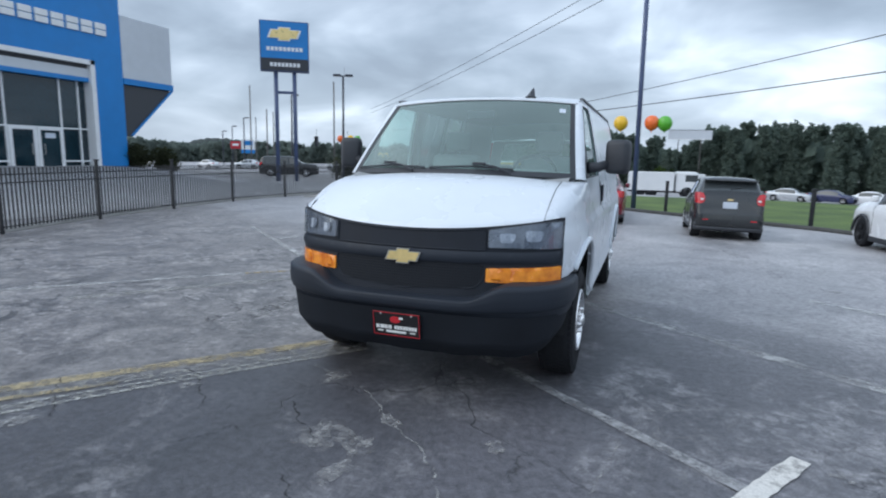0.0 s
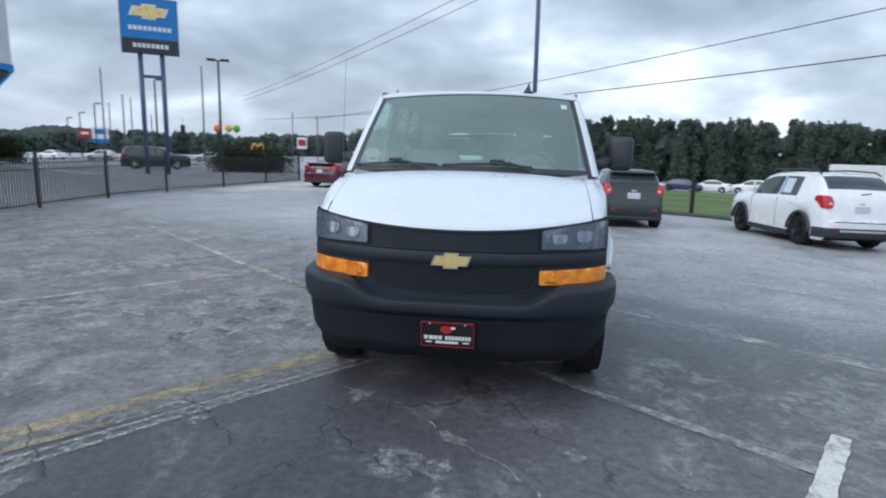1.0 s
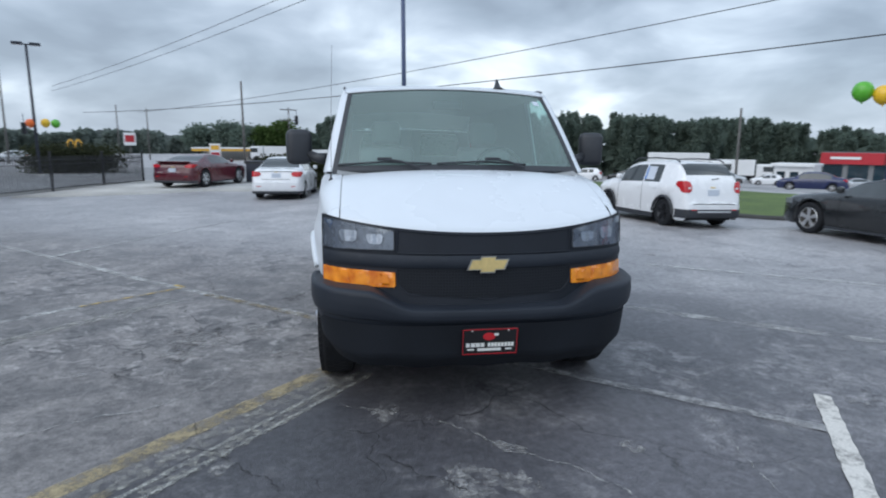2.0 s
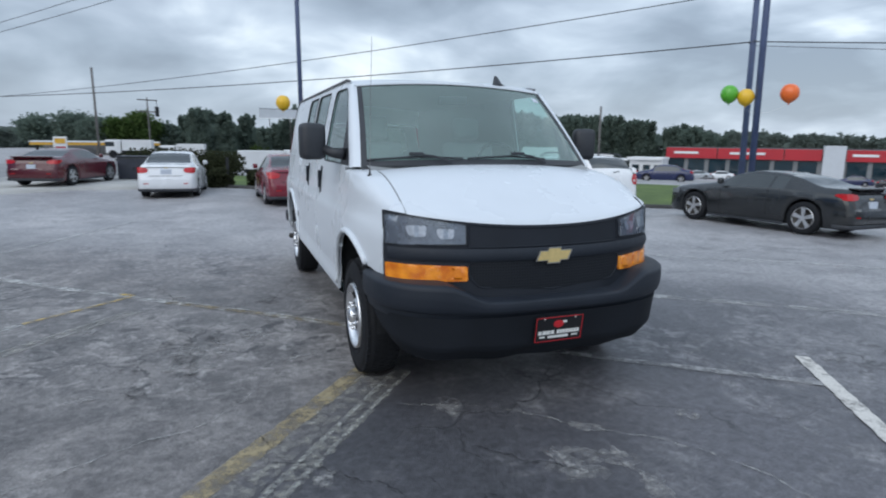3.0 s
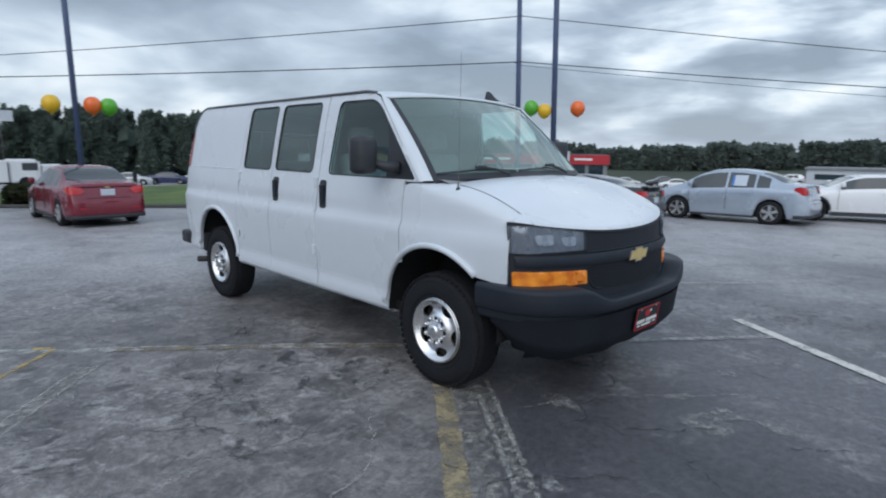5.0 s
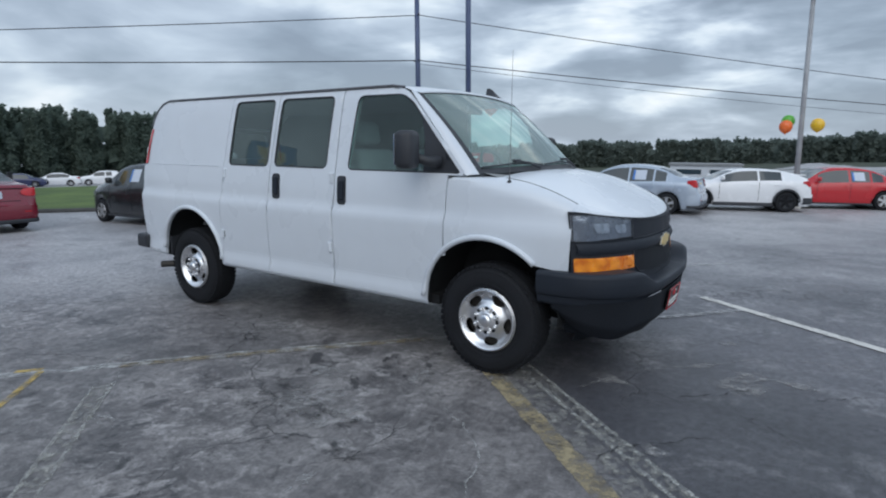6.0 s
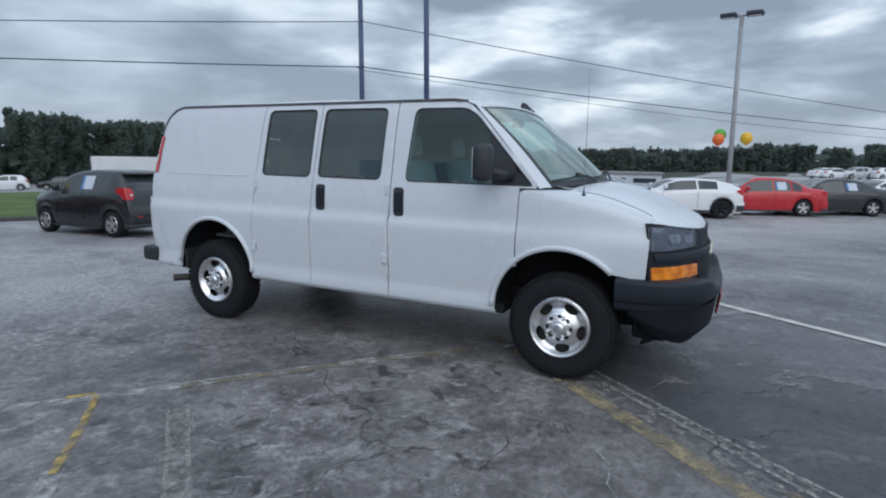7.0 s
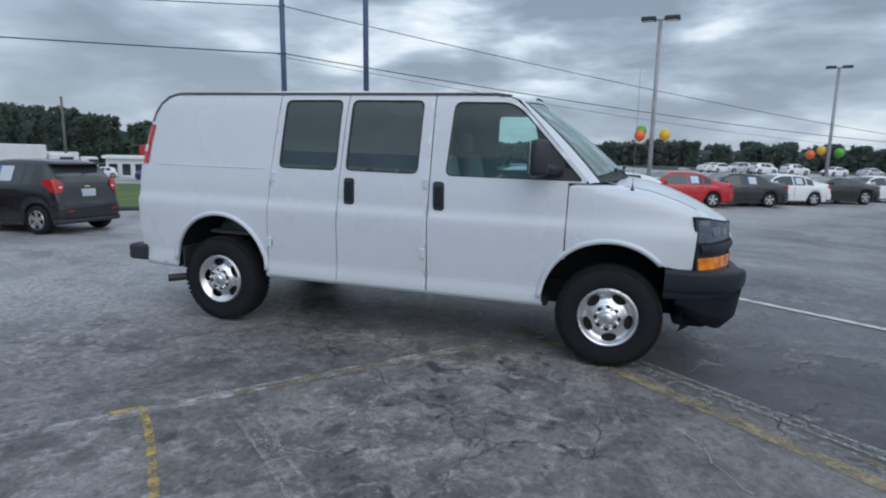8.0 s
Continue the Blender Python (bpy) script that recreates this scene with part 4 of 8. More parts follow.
van_wheel(-0.955, 0.04, 0.385, -1, 0.77)
van_wheel(-0.945, 3.435, 0.347, -1, 0.2)
van_wheel(0.955, 0.04, 0.385, 1, 0.5)
van_wheel(0.945, 3.435, 0.347, 1, 0.2)
part("rear_axle", tube([(-0.75, 3.429, 0.37), (0.75, 3.429, 0.37)], 0.05, 10), BLACK_GAP, van)
part("front_axle", tube([(-0.75, 0.0, 0.37), (0.75, 0.0, 0.37)], 0.05, 10), BLACK_GAP, van)

# ---- ground ----
def asphalt_material():
    m = bpy.data.materials.new("worn cracked asphalt")
    m.use_nodes = True
    n, l = m.node_tree.nodes, m.node_tree.links
    b = n["Principled BSDF"]
    co = n.new("ShaderNodeTexCoord")

    def tex(kind, scale, **kw):
        t = n.new(kind)
        t.inputs["Scale"].default_value = scale
        for k, v in kw.items():
            t.inputs[k].default_value = v
        l.new(co.outputs["Object"], t.inputs["Vector"])
        return t

    def ramp(src, *stops):
        r = n.new("ShaderNodeValToRGB")
        while len(r.color_ramp.elements) < len(stops):
            r.color_ramp.elements.new(0.5)
        for e, (at, v) in zip(r.color_ramp.elements, stops):
            e.position, e.color = at, (*(v if isinstance(v, tuple) else (v, v, v)), 1)
        l.new(src, r.inputs[0])
        return r.outputs[0]

    def mix(mode, f, a, c):
        x = n.new("ShaderNodeMix")
        x.data_type, x.blend_type = "RGBA", mode
        for i, s in ((0, f), (6, a), (7, c)):
            if isinstance(s, (int, float)):
                x.inputs[i].default_value = s
            elif isinstance(s, tuple):
                x.inputs[i].default_value = (*s, 1)
            else:
                l.new(s, x.inputs[i])
        return x.outputs[2]

    def calc(op, a_, b_=None, c_=None, clamp=False):
        x = n.new("ShaderNodeMath")
        x.operation, x.use_clamp = op, clamp
        for i, v in enumerate((a_, b_, c_)):
            if isinstance(v, (int, float)):
                x.inputs[i].default_value = v
            elif v is not None:
                l.new(v, x.inputs[i])
        return x.outputs[0]

    def step(src, lo, hi):
        x = n.new("ShaderNodeMapRange")
        x.interpolation_type = "SMOOTHSTEP"
        x.inputs[1].default_value, x.inputs[2].default_value = lo, hi
        l.new(src, x.inputs[0])
        return x.outputs[0]

    big = tex("ShaderNodeTexNoise", 0.34, Detail=8, Roughness=0.66, Distortion=0.6).outputs[0]
    mid = tex("ShaderNodeTexNoise", 1.9, Detail=8, Roughness=0.70, Distortion=0.5).outputs[0]
    fine = tex("ShaderNodeTexNoise", 6.5, Detail=9, Roughness=0.76, Distortion=0.8).outputs[0]
    grain = tex("ShaderNodeTexNoise", 19, Detail=6, Roughness=0.75).outputs[0]
    grit = tex("ShaderNodeTexNoise", 75, Detail=5, Roughness=0.7).outputs[0]
    stone = tex("ShaderNodeTexVoronoi", 120).outputs["Distance"]
    warp = tex("ShaderNodeTexNoise", 2.4, Detail=5)
    vec = n.new("ShaderNodeVectorMath")
    vec.operation = "MULTIPLY_ADD"
    l.new(warp.outputs["Color"], vec.inputs[0])
    vec.inputs[1].default_value = (0.55, 0.55, 0.55)
    l.new(co.outputs["Object"], vec.inputs[2])
    sep = n.new("ShaderNodeSeparateXYZ")
    l.new(co.outputs["Object"], sep.inputs[0])
    ragged = calc("MULTIPLY", calc("SUBTRACT", mid, 0.5), 0.9)
    # three ages of asphalt: smooth and dark before the yellow line, rough and mottled beside it, bleached beyond the
    # seam, where the colour also holds sky sheen
    newer = step(calc("ADD", calc("MULTIPLY_ADD", sep.outputs[0], 0.756, calc("MULTIPLY_ADD", sep.outputs[1], -0.655, 0.60)), ragged), -0.25, 0.30)
    beyond = calc("ADD", calc("MULTIPLY_ADD", sep.outputs[0], 0.62, calc("ADD", sep.outputs[1], -3.38)), calc("MULTIPLY", ragged, 0.35))
    # paler to the right and far off: grazing sky sheen put into the colour
    apron = calc("MULTIPLY", step(sep.outputs[0], 1.2, 4.6), ramp(big, (0.40, 0.08), (0.58, 0.45)))
    bleach_sheen = calc("ADD", calc("MULTIPLY", step(beyond, -0.30, 0.35), 0.22), calc("MULTIPLY", step(beyond, -2.6, 3.0), 0.78))
    bleach_sheen = calc("MAXIMUM", bleach_sheen, apron)
    patchy = ramp(tex("ShaderNodeTexNoise", 0.60, Detail=5, Roughness=0.6).outputs[0], (0.40, 0.10), (0.56, 1.0))
    # rough part
    rough_part = ramp(mid, (0.34, (0.078, 0.075, 0.074)), (0.48, (0.145, 0.138, 0.135)), (0.64, (0.258, 0.246, 0.236)))
    rough_part = mix("MIX", calc("MULTIPLY", ramp(fine, (0.50, 0.0), (0.62, 0.85)), patchy), rough_part, (0.39, 0.375, 0.36))
    flake = tex("ShaderNodeTexNoise", 2.7, Detail=9, Roughness=0.72, Distortion=1.6).outputs[0]
    scar = calc("MULTIPLY", ramp(flake, (0.40, 0.9), (0.44, 0.0)), patchy)
    rough_part = mix("MIX", scar, rough_part, (0.045, 0.044, 0.045))
    # smooth part with pale scuffs in drifts
    smooth_part = ramp(big, (0.36, (0.062, 0.064, 0.071)), (0.62, (0.102, 0.102, 0.112)))
    drift = ramp(tex("ShaderNodeTexNoise", 1.15, Detail=7, Roughness=0.68, Distortion=0.9).outputs[0], (0.49, 0.0), (0.61, 1.0))
    scuff = calc("MULTIPLY", ramp(fine, (0.44, 0.0), (0.60, 0.75)), drift)
    smooth_part = mix("MIX", scuff, smooth_part, (0.256, 0.254, 0.257))
    # darker towards -x, lighter towards +x, with a ragged transition
    side = step(calc("ADD", sep.outputs[0], calc("MULTIPLY", calc("SUBTRACT", big, 0.5), 2.5)), -1.6, 1.8)
    smooth_part = mix("MULTIPLY", 1.0, smooth_part, ramp(side, (0.0, 0.74), (1.0, 1.20)))
    # pale part: worn pale, with the sky's low-angle sheen painted in
    pale_part = ramp(big, (0.34, (0.255, 0.256, 0.262)), (0.50, (0.345, 0.343, 0.346)), (0.64, (0.425, 0.420, 0.417)))
    pale_part = mix("MIX", ramp(mid, (0.38, 0.55), (0.50, 0.0)), pale_part, (0.150, 0.151, 0.156))
    base = mix("MIX", newer, rough_part, smooth_part)
    base = mix("MIX", bleach_sheen, base, pale_part)
    base = mix("MULTIPLY", 1.0, base, ramp(grit, (0.32, 0.70), (0.68, 1.30)))
    base = mix("MULTIPLY", 1.0, base, ramp(grain, (0.34, 0.60), (0.66, 1.40)))
    base = mix("MULTIPLY", 0.32, base, ramp(stone, (0.05, 1.55), (0.22, 1.0)))
    # fine random cracks, where the surface is worn
    vo = n.new("ShaderNodeTexVoronoi")
    vo.feature = "DISTANCE_TO_EDGE"
    vo.inputs["Scale"].default_value = 0.62
    l.new(vec.outputs[0], vo.inputs["Vector"])
    line = ramp(vo.outputs[0], (0.0, 0.9), (0.007, 0.0))
    where = ramp(tex("ShaderNodeTexNoise", 0.45, Detail=3).outputs[0], (0.50, 0.0), (0.62, 1.0))
    crack = calc("MULTIPLY", line, where)
    base = mix("MIX", crack, base, (0.026, 0.026, 0.028))
    vo2 = n.new("ShaderNodeTexVoronoi")
    vo2.feature = "DISTANCE_TO_EDGE"
    vo2.inputs["Scale"].default_value = 2.6
    l.new(vec.outputs[0], vo2.inputs["Vector"])
    where2 = ramp(tex("ShaderNodeTexNoise", 0.8, Detail=4).outputs[0], (0.57, 0.0), (0.66, 0.6))
    base = mix("MIX", calc("MULTIPLY", ramp(vo2.outputs[0], (0.0, 1.0), (0.02, 0.0)), where2), base, (0.22, 0.215, 0.205))
    base = mix("MULTIPLY", 1.0, base, (1.01, 0.992, 1.01))
    l.new(base, b.inputs["Base Color"])
    rg = n.new("ShaderNodeMapRange")
    rg.inputs[1].default_value, rg.inputs[2].default_value, rg.inputs[3].default_value, rg.inputs[4].default_value = 0.3, 0.7, 0.36, 0.58
    l.new(mid, rg.inputs[0])
    l.new(rg.outputs[0], b.inputs["Roughness"])
    relief = calc("MULTIPLY_ADD", calc("ADD", mid, fine), calc("MULTIPLY_ADD", newer, -0.9, 1.3), calc("ADD", grit, grain))
    bp = n.new("ShaderNodeBump")
    bp.inputs["Strength"].default_value, bp.inputs["Distance"].default_value = 0.45, 0.012
    l.new(calc("SUBTRACT", relief, crack), bp.inputs["Height"])
    l.new(bp.outputs[0], b.inputs["Normal"])
    b.inputs["Specular IOR Level"].default_value = 0.5
    return m


ASPHALT = asphalt_material()
GRASS = material("mown grass", (0.060, 0.110, 0.024), 0.95, spread=0.35, fine=26, coarse=0.6, bump=0.8, second=(0.135, 0.195, 0.050))
CONCRETE = material("pale worn concrete", (0.46, 0.45, 0.43), 0.85, spread=0.2, fine=30, coarse=0.7, bump=0.2)
ROAD_GREY = material("pale grey road", (0.26, 0.26, 0.265), 0.85, spread=0.2, fine=20, coarse=0.3)
FAR_GREEN = material("distant green hill", (0.016, 0.026, 0.022), 0.95, spread=0.45, fine=0.30, coarse=0.03)


def ground_sheet():
    bm = bmesh.new()
    rr = [0.0] + [0.7 * 1.075 ** k for k in range(124)]
    rr = [r for r in rr if r < 3200]
    seg = 120
    rings = []
    for r in rr[1:]:
        ring = []
        for k in range(seg):
            a = 2 * math.pi * k / seg
            x, y = r * math.cos(a), 1.5 + r * math.sin(a)
            ring.append(bm.verts.new((x, y, ground_z(x, y))))
        rings.append(ring)
    mid = bm.verts.new((0, 1.5, ground_z(0, 1.5)))
    for k in range(seg):
        bm.faces.new((mid, rings[0][k], rings[0][(k + 1) % seg]))
    for a, b in zip(rings, rings[1:]):
        for k in range(seg):
            bm.faces.new((a[k], b[k], b[(k + 1) % seg], a[(k + 1) % seg]))
    return bm


ground = link_mesh("ground", ground_sheet(), ASPHALT)
tagged(ground, "dark worn cracked asphalt of a car lot", "ground", kind="structure")


def drape(outline, lift, step=1.5):
    return panel(outline, [], lambda x, y: (x, y, ground_z(x, y) + lift), (0, 0, 1), step, 0.0)


def strip(path, width, lift=0.004, wobble=0.0, seed=1, taper=False):
    """A flat band along a path on the ground."""
    rnd = random.Random(seed)
    bm = bmesh.new()
    pts = []
    for (ax, ay), (bx, by) in zip(path, path[1:]):
        k = max(1, int(math.hypot(bx - ax, by - ay) / (0.018 if taper else 0.05)))
        pts += [(lerp(ax, bx, i / k), lerp(ay, by, i / k)) for i in range(k)]
    pts.append(path[-1])
    prev = None
    drift = 0.0
    for i, (x, y) in enumerate(pts):
        a, b = pts[max(i - 1, 0)], pts[min(i + 1, len(pts) - 1)]
        d = Vector((b[0] - a[0], b[1] - a[1])).normalized()
        nrm = Vector((-d.y, d.x))
        drift = drift * 0.82 + rnd.uniform(-1, 1) * wobble
        w = width * (0.5 + (rnd.uniform(-0.18, 0.18) if wobble else rnd.uniform(-0.05, 0.05)))
        if taper:
            w *= rnd.uniform(0.25, 1.3) * min(1, i / 4, (len(pts) - 1 - i) / 4) + 0.02
        c = Vector((x, y)) + nrm * drift
        p, q = c + nrm * w, c - nrm * w
        pair = (bm.verts.new((p.x, p.y, ground_z(p.x, p.y) + lift)), bm.verts.new((q.x, q.y, ground_z(q.x, q.y) + lift)))
        if prev:
            bm.faces.new((prev[0], prev[1], pair[1], pair[0]))
        prev = pair
    return bm


def paint_material(name, colour, cover, scale=5.0, round_=False, rough=0.8):
    """Road paint, dust or bare stone, worn away in spots so that the asphalt shows through."""
    m = bpy.data.materials.new(name)
    m.use_nodes = True
    n, l = m.node_tree.nodes, m.node_tree.links
    b = n["Principled BSDF"]
    co = n.new("ShaderNodeTexCoord")
    a = n.new("ShaderNodeTexNoise")
    a.inputs["Scale"].default_value, a.inputs["Detail"].default_value, a.inputs["Roughness"].default_value = scale, 9, 0.78
    l.new(co.outputs["Object"], a.inputs["Vector"])
    fac = n.new("ShaderNodeMapRange")
    fac.inputs[1].default_value, fac.inputs[2].default_value = 0.60 - 0.36 * cover, 0.82 - 0.36 * cover
    l.new(a.outputs[0], fac.inputs[0])
    out = fac.outputs[0]
    if round_:
        gr = n.new("ShaderNodeTexGradient")
        gr.gradient_type = "SPHERICAL"
        mp = n.new("ShaderNodeMapping")
        mp.inputs["Location"].default_value, mp.inputs["Scale"].default_value = (-1.0, -1.0, 0), (2.0, 2.0, 0)
        l.new(co.outputs["Generated"], mp.inputs[0])
        l.new(mp.outputs[0], gr.inputs[0])
        mu = n.new("ShaderNodeMath")
        mu.operation, mu.use_clamp = "MULTIPLY", True
        sc = n.new("ShaderNodeMath")
        sc.operation, sc.use_clamp = "MULTIPLY", True
        l.new(gr.outputs["Fac"], sc.inputs[0])
        sc.inputs[1].default_value = 2.2
        l.new(out, mu.inputs[0])
        l.new(sc.outputs[0], mu.inputs[1])
        out = mu.outputs[0]
    g_ = n.new("ShaderNodeTexNoise")
    g_.inputs["Scale"].default_value = 90
    l.new(co.outputs["Object"], g_.inputs["Vector"])
    x = n.new("ShaderNodeMix")
    x.data_type, x.blend_type = "RGBA", "MULTIPLY"
    x.inputs[0].default_value, x.inputs[6].default_value = 0.5, (*(min(1, c * 1.3) for c in colour), 1)
    l.new(g_.outputs[0], x.inputs[7])
    l.new(x.outputs[2], b.inputs["Base Color"])
    b.inputs["Roughness"].default_value = rough
    tr = n.new("ShaderNodeBsdfTransparent")
    mx = n.new("ShaderNodeMixShader")
    l.new(out, mx.inputs[0])
    l.new(tr.outputs[0], mx.inputs[1])
    l.new(b.outputs[0], mx.inputs[2])
    l.new(mx.outputs[0], n["Material Output"].inputs[0])
    return m


YELLOW_LINE = paint_material("worn yellow line paint", (0.37, 0.305, 0.185), 0.62, 8.0)
DULL_YELLOW = paint_material("almost lost yellow line paint", (0.25, 0.205, 0.135), 0.50, 7.0)
YELLOW_FRESH = paint_material("bright yellow line paint", (0.55, 0.39, 0.12), 0.58, 9.0)
FADED_LINE = paint_material("faded white line paint", (0.54, 0.54, 0.53), 0.48)
DUSTY_LINE = paint_material("dusty white line paint", (0.46, 0.46, 0.455), 0.42, 3.5)
WHITE_LINE = paint_material("white line paint", (0.62, 0.60, 0.565), 0.92, 7.0)
MID_LINE = paint_material("half-worn white line paint", (0.33, 0.33, 0.335), 0.60, 4.0)
THIN_WHITE = paint_material("scuffed white line paint", (0.46, 0.46, 0.43), 0.46, 26.0)
SPECKLED = paint_material("last specks of line paint", (0.42, 0.41, 0.37), 0.36, 15.0)
CRACK_DARK = paint_material("dark crack", (0.030, 0.030, 0.032), 0.60, 9.0)
CRACK_PALE = paint_material("dust-filled crack", (0.40, 0.395, 0.38), 0.50, 16.0)
BROKEN = paint_material("dark broken asphalt", (0.040, 0.039, 0.040), 0.34, 12.0, True)
BARE = paint_material("pale bare stone", (0.36, 0.352, 0.345), 0.44, 12.0, True)

lines = [
    ("yellow", YELLOW_LINE, 0.125, [(-5.2, -4.95), (-2.39, -1.70), (-0.90, 0.02), (-0.2, 0.83)]),
    ("yellow", YELLOW_LINE, 0.06, [(-4.82, -4.83), (-2.21, -1.78), (-1.80, -1.33)]),
    ("scuffed", THIN_WHITE, 0.028, [(-4.6, -4.75), (-2.10, -1.84), (-1.52, -1.11), (-0.70, -0.08)]),
    ("scuffed", THIN_WHITE, 0.026, [(-4.4, -4.85), (-2.00, -1.90), (-1.45, -1.16), (-0.60, -0.10)]),
    ("speckled", SPECKLED, 0.14, [(-4.5, -4.80), (-2.05, -1.87), (-1.48, -1.13), (-0.65, -0.09)]),
    ("speckled", SPECKLED, 0.16, [(-4.9, -4.84), (-2.26, -1.75), (-1.70, -1.14), (-0.80, -0.04)]),
    ("speckled", SPECKLED, 0.13, [(-2.54, 2.0), (-2.87, 1.59), (-3.17, 1.23), (-4.15, 0.06)]),
    ("faded white", MID_LINE, 0.085, [(0.50, -0.09), (0.90, -0.42), (1.90, -1.20)]),
    ("faded", FADED_LINE, 0.11, [(-5.05, 4.79), (-2.57, 2.53), (-0.7, 0.90), (0.45, -0.05)]),
    ("dull yellow", DULL_YELLOW, 0.085, [(-2.30, 2.27), (-1.69, 1.74), (-0.55, 0.76)]),
    ("bright yellow", YELLOW_FRESH, 0.045, [(-2.66, 2.63), (-2.95, 2.30), (-3.36, 1.88)]),
    ("bright yellow", YELLOW_FRESH, 0.055, [(-2.64, 2.66), (-2.76, 2.78)]),
    ("faded", FADED_LINE, 0.10, [(-3.36, 1.88), (-3.8, 1.41), (-5.12, 0.07), (-6.5, -1.35)]),
    ("scuffed", THIN_WHITE, 0.022, [(-2.60, 2.02), (-2.90, 1.64), (-3.20, 1.28), (-4.2, 0.10)]),
    ("scuffed", THIN_WHITE, 0.022, [(-2.48, 1.99), (-2.85, 1.54), (-3.14, 1.19), (-4.1, 0.02)]),
    ("white", WHITE_LINE, 0.105, [(2.22, -0.80), (1.18, -2.42), (0.02, -4.23)]),
    ("faded", DUSTY_LINE, 0.15, [(0.60, 2.30), (1.72, 1.42), (2.33, 0.96), (2.97, 0.49), (4.6, -0.75)]),
    ("faded", FADED_LINE, 0.10, [(3.2, 3.4), (5.4, 1.9), (7.2, 0.7)]),
    ("faded", FADED_LINE, 0.10, [(-6.8, 6.4), (-5.05, 4.79), (-4.2, 6.9), (-3.4, 9.0)]),
]
for i, (kind, m_, w_, path) in enumerate(lines):
    ob = link_mesh("painted_line", strip(path, w_, 0.004 + 0.0012 * (i % 4), 0.0, i), m_)
    tagged(ob, f"{kind} painted parking line on the asphalt, worn thin", "road marking", kind="structure")

cracks = [
    (CRACK_PALE, 0.020, [(-0.82, -0.56), (-0.54, -0.70), (-0.25, -0.84), (-0.10, -0.99), (0.02, -1.13), (0.16, -1.24), (0.36, -1.39), (0.50, -1.58), (0.62, -1.80), (0.66, -2.3)]),
    (CRACK_PALE, 0.020, [(-1.40, 0.14), (-1.52, 0.03), (-1.61, -0.08), (-1.66, -0.22), (-1.79, -0.35), (-1.97, -0.52), (-2.18, -0.59), (-2.42, -0.69), (-2.9, -0.95)]),
    (CRACK_PALE, 0.012, [(-1.61, -0.10), (-1.45, -0.22), (-1.30, -0.34), (-1.12, -0.37)]),
    (CRACK_DARK, 0.020, [(-3.2, 3.62), (-2.92, 3.44), (-2.74, 3.27), (-2.57, 3.17), (-2.40, 2.86), (-2.26, 2.36), (-2.11, 2.17), (-1.96, 2.04), (-1.72, 1.89), (-1.42, 2.02), (-1.12, 2.30), (-0.85, 2.52)]),
    (CRACK_PALE, 0.012, [(-1.72, 1.89), (-1.80, 1.72), (-1.85, 1.50), (-1.88, 1.33)]),
    (CRACK_DARK, 0.014, [(-1.72, 1.89), (-1.58, 1.66), (-1.45, 1.42), (-1.38, 1.05)]),
    (CRACK_DARK, 0.024, [(-3.8, 6.0), (-3.0, 5.42), (-2.06, 4.80), (-1.52, 4.30), (-0.96, 4.0), (-0.4, 3.6)]),
    (CRACK_PALE, 0.014, [(-2.30, 2.24), (-2.44, 2.0), (-2.58, 1.84), (-2.74, 1.70), (-3.0, 1.52)]),
    (CRACK_DARK, 0.014, [(-2.36, 1.66), (-2.20, 1.42), (-2.10, 1.20), (-1.98, 0.98)]),
    (CRACK_DARK, 0.024, [(-2.28, -1.39), (-2.16, -1.47), (-2.03, -1.62), (-1.86, -1.74), (-1.69, -1.90)]),
    (CRACK_DARK, 0.026, [(-1.71, -0.97), (-1.45, -1.03), (-1.27, -1.20), (-1.11, -1.32), (-1.03, -1.46)]),
    (CRACK_DARK, 0.024, [(-0.61, -1.15), (-0.47, -1.30), (-0.40, -1.38), (-0.28, -1.46), (-0.18, -1.56)]),
    (CRACK_DARK, 0.022, [(-0.94, -1.89), (-0.82, -1.78), (-0.73, -1.65), (-0.71, -1.56), (-0.61, -1.60)]),
    (CRACK_DARK, 0.016, [(-0.91, -1.34), (-0.88, -1.41), (-0.86, -1.48)]),
    (CRACK_DARK, 0.022, [(-0.20, -1.86), (-0.12, -1.93), (-0.02, -2.02), (0.10, -2.16)]),
    (CRACK_DARK, 0.016, [(-1.62, -0.66), (-1.60, -0.75), (-1.56, -0.86)]),
    (CRACK_PALE, 0.014, [(1.15, -0.04), (1.27, -0.20), (1.39, -0.33), (1.44, -0.50)]),
    (CRACK_PALE, 0.012, [(1.40, -0.50), (1.60, -0.44), (1.80, -0.36)]),
    (CRACK_PALE, 0.012, [(1.44, -0.52), (1.32, -1.05), (1.22, -1.6), (1.30, -2.2)]),
    (CRACK_DARK, 0.014, [(-1.9, 0.75), (-2.3, 0.62), (-2.8, 0.70), (-3.3, 0.55)]),
    (CRACK_DARK, 0.016, [(-2.55, 0.20), (-2.30, 0.05), (-2.05, 0.02), (-1.80, 0.12)]),
    (CRACK_DARK, 0.018, [(0.55, 2.36), (0.95, 2.08), (1.40, 1.70), (1.90, 1.32), (2.60, 0.78), (3.4, 0.20)]),
    (CRACK_DARK, 0.016, [(-1.05, 2.95), (-1.20, 2.45), (-1.33, 2.05), (-1.48, 1.82)]),
]
for i, (m_, w_, path) in enumerate(cracks):
    ob = link_mesh("asphalt_crack", strip(path, w_ * (0.60 if m_ is CRACK_PALE else 0.46), 0.0075, 0.011, 40 + i, True), m_)
    tagged(ob, "thin jagged crack in the asphalt", "crack", kind="structure")


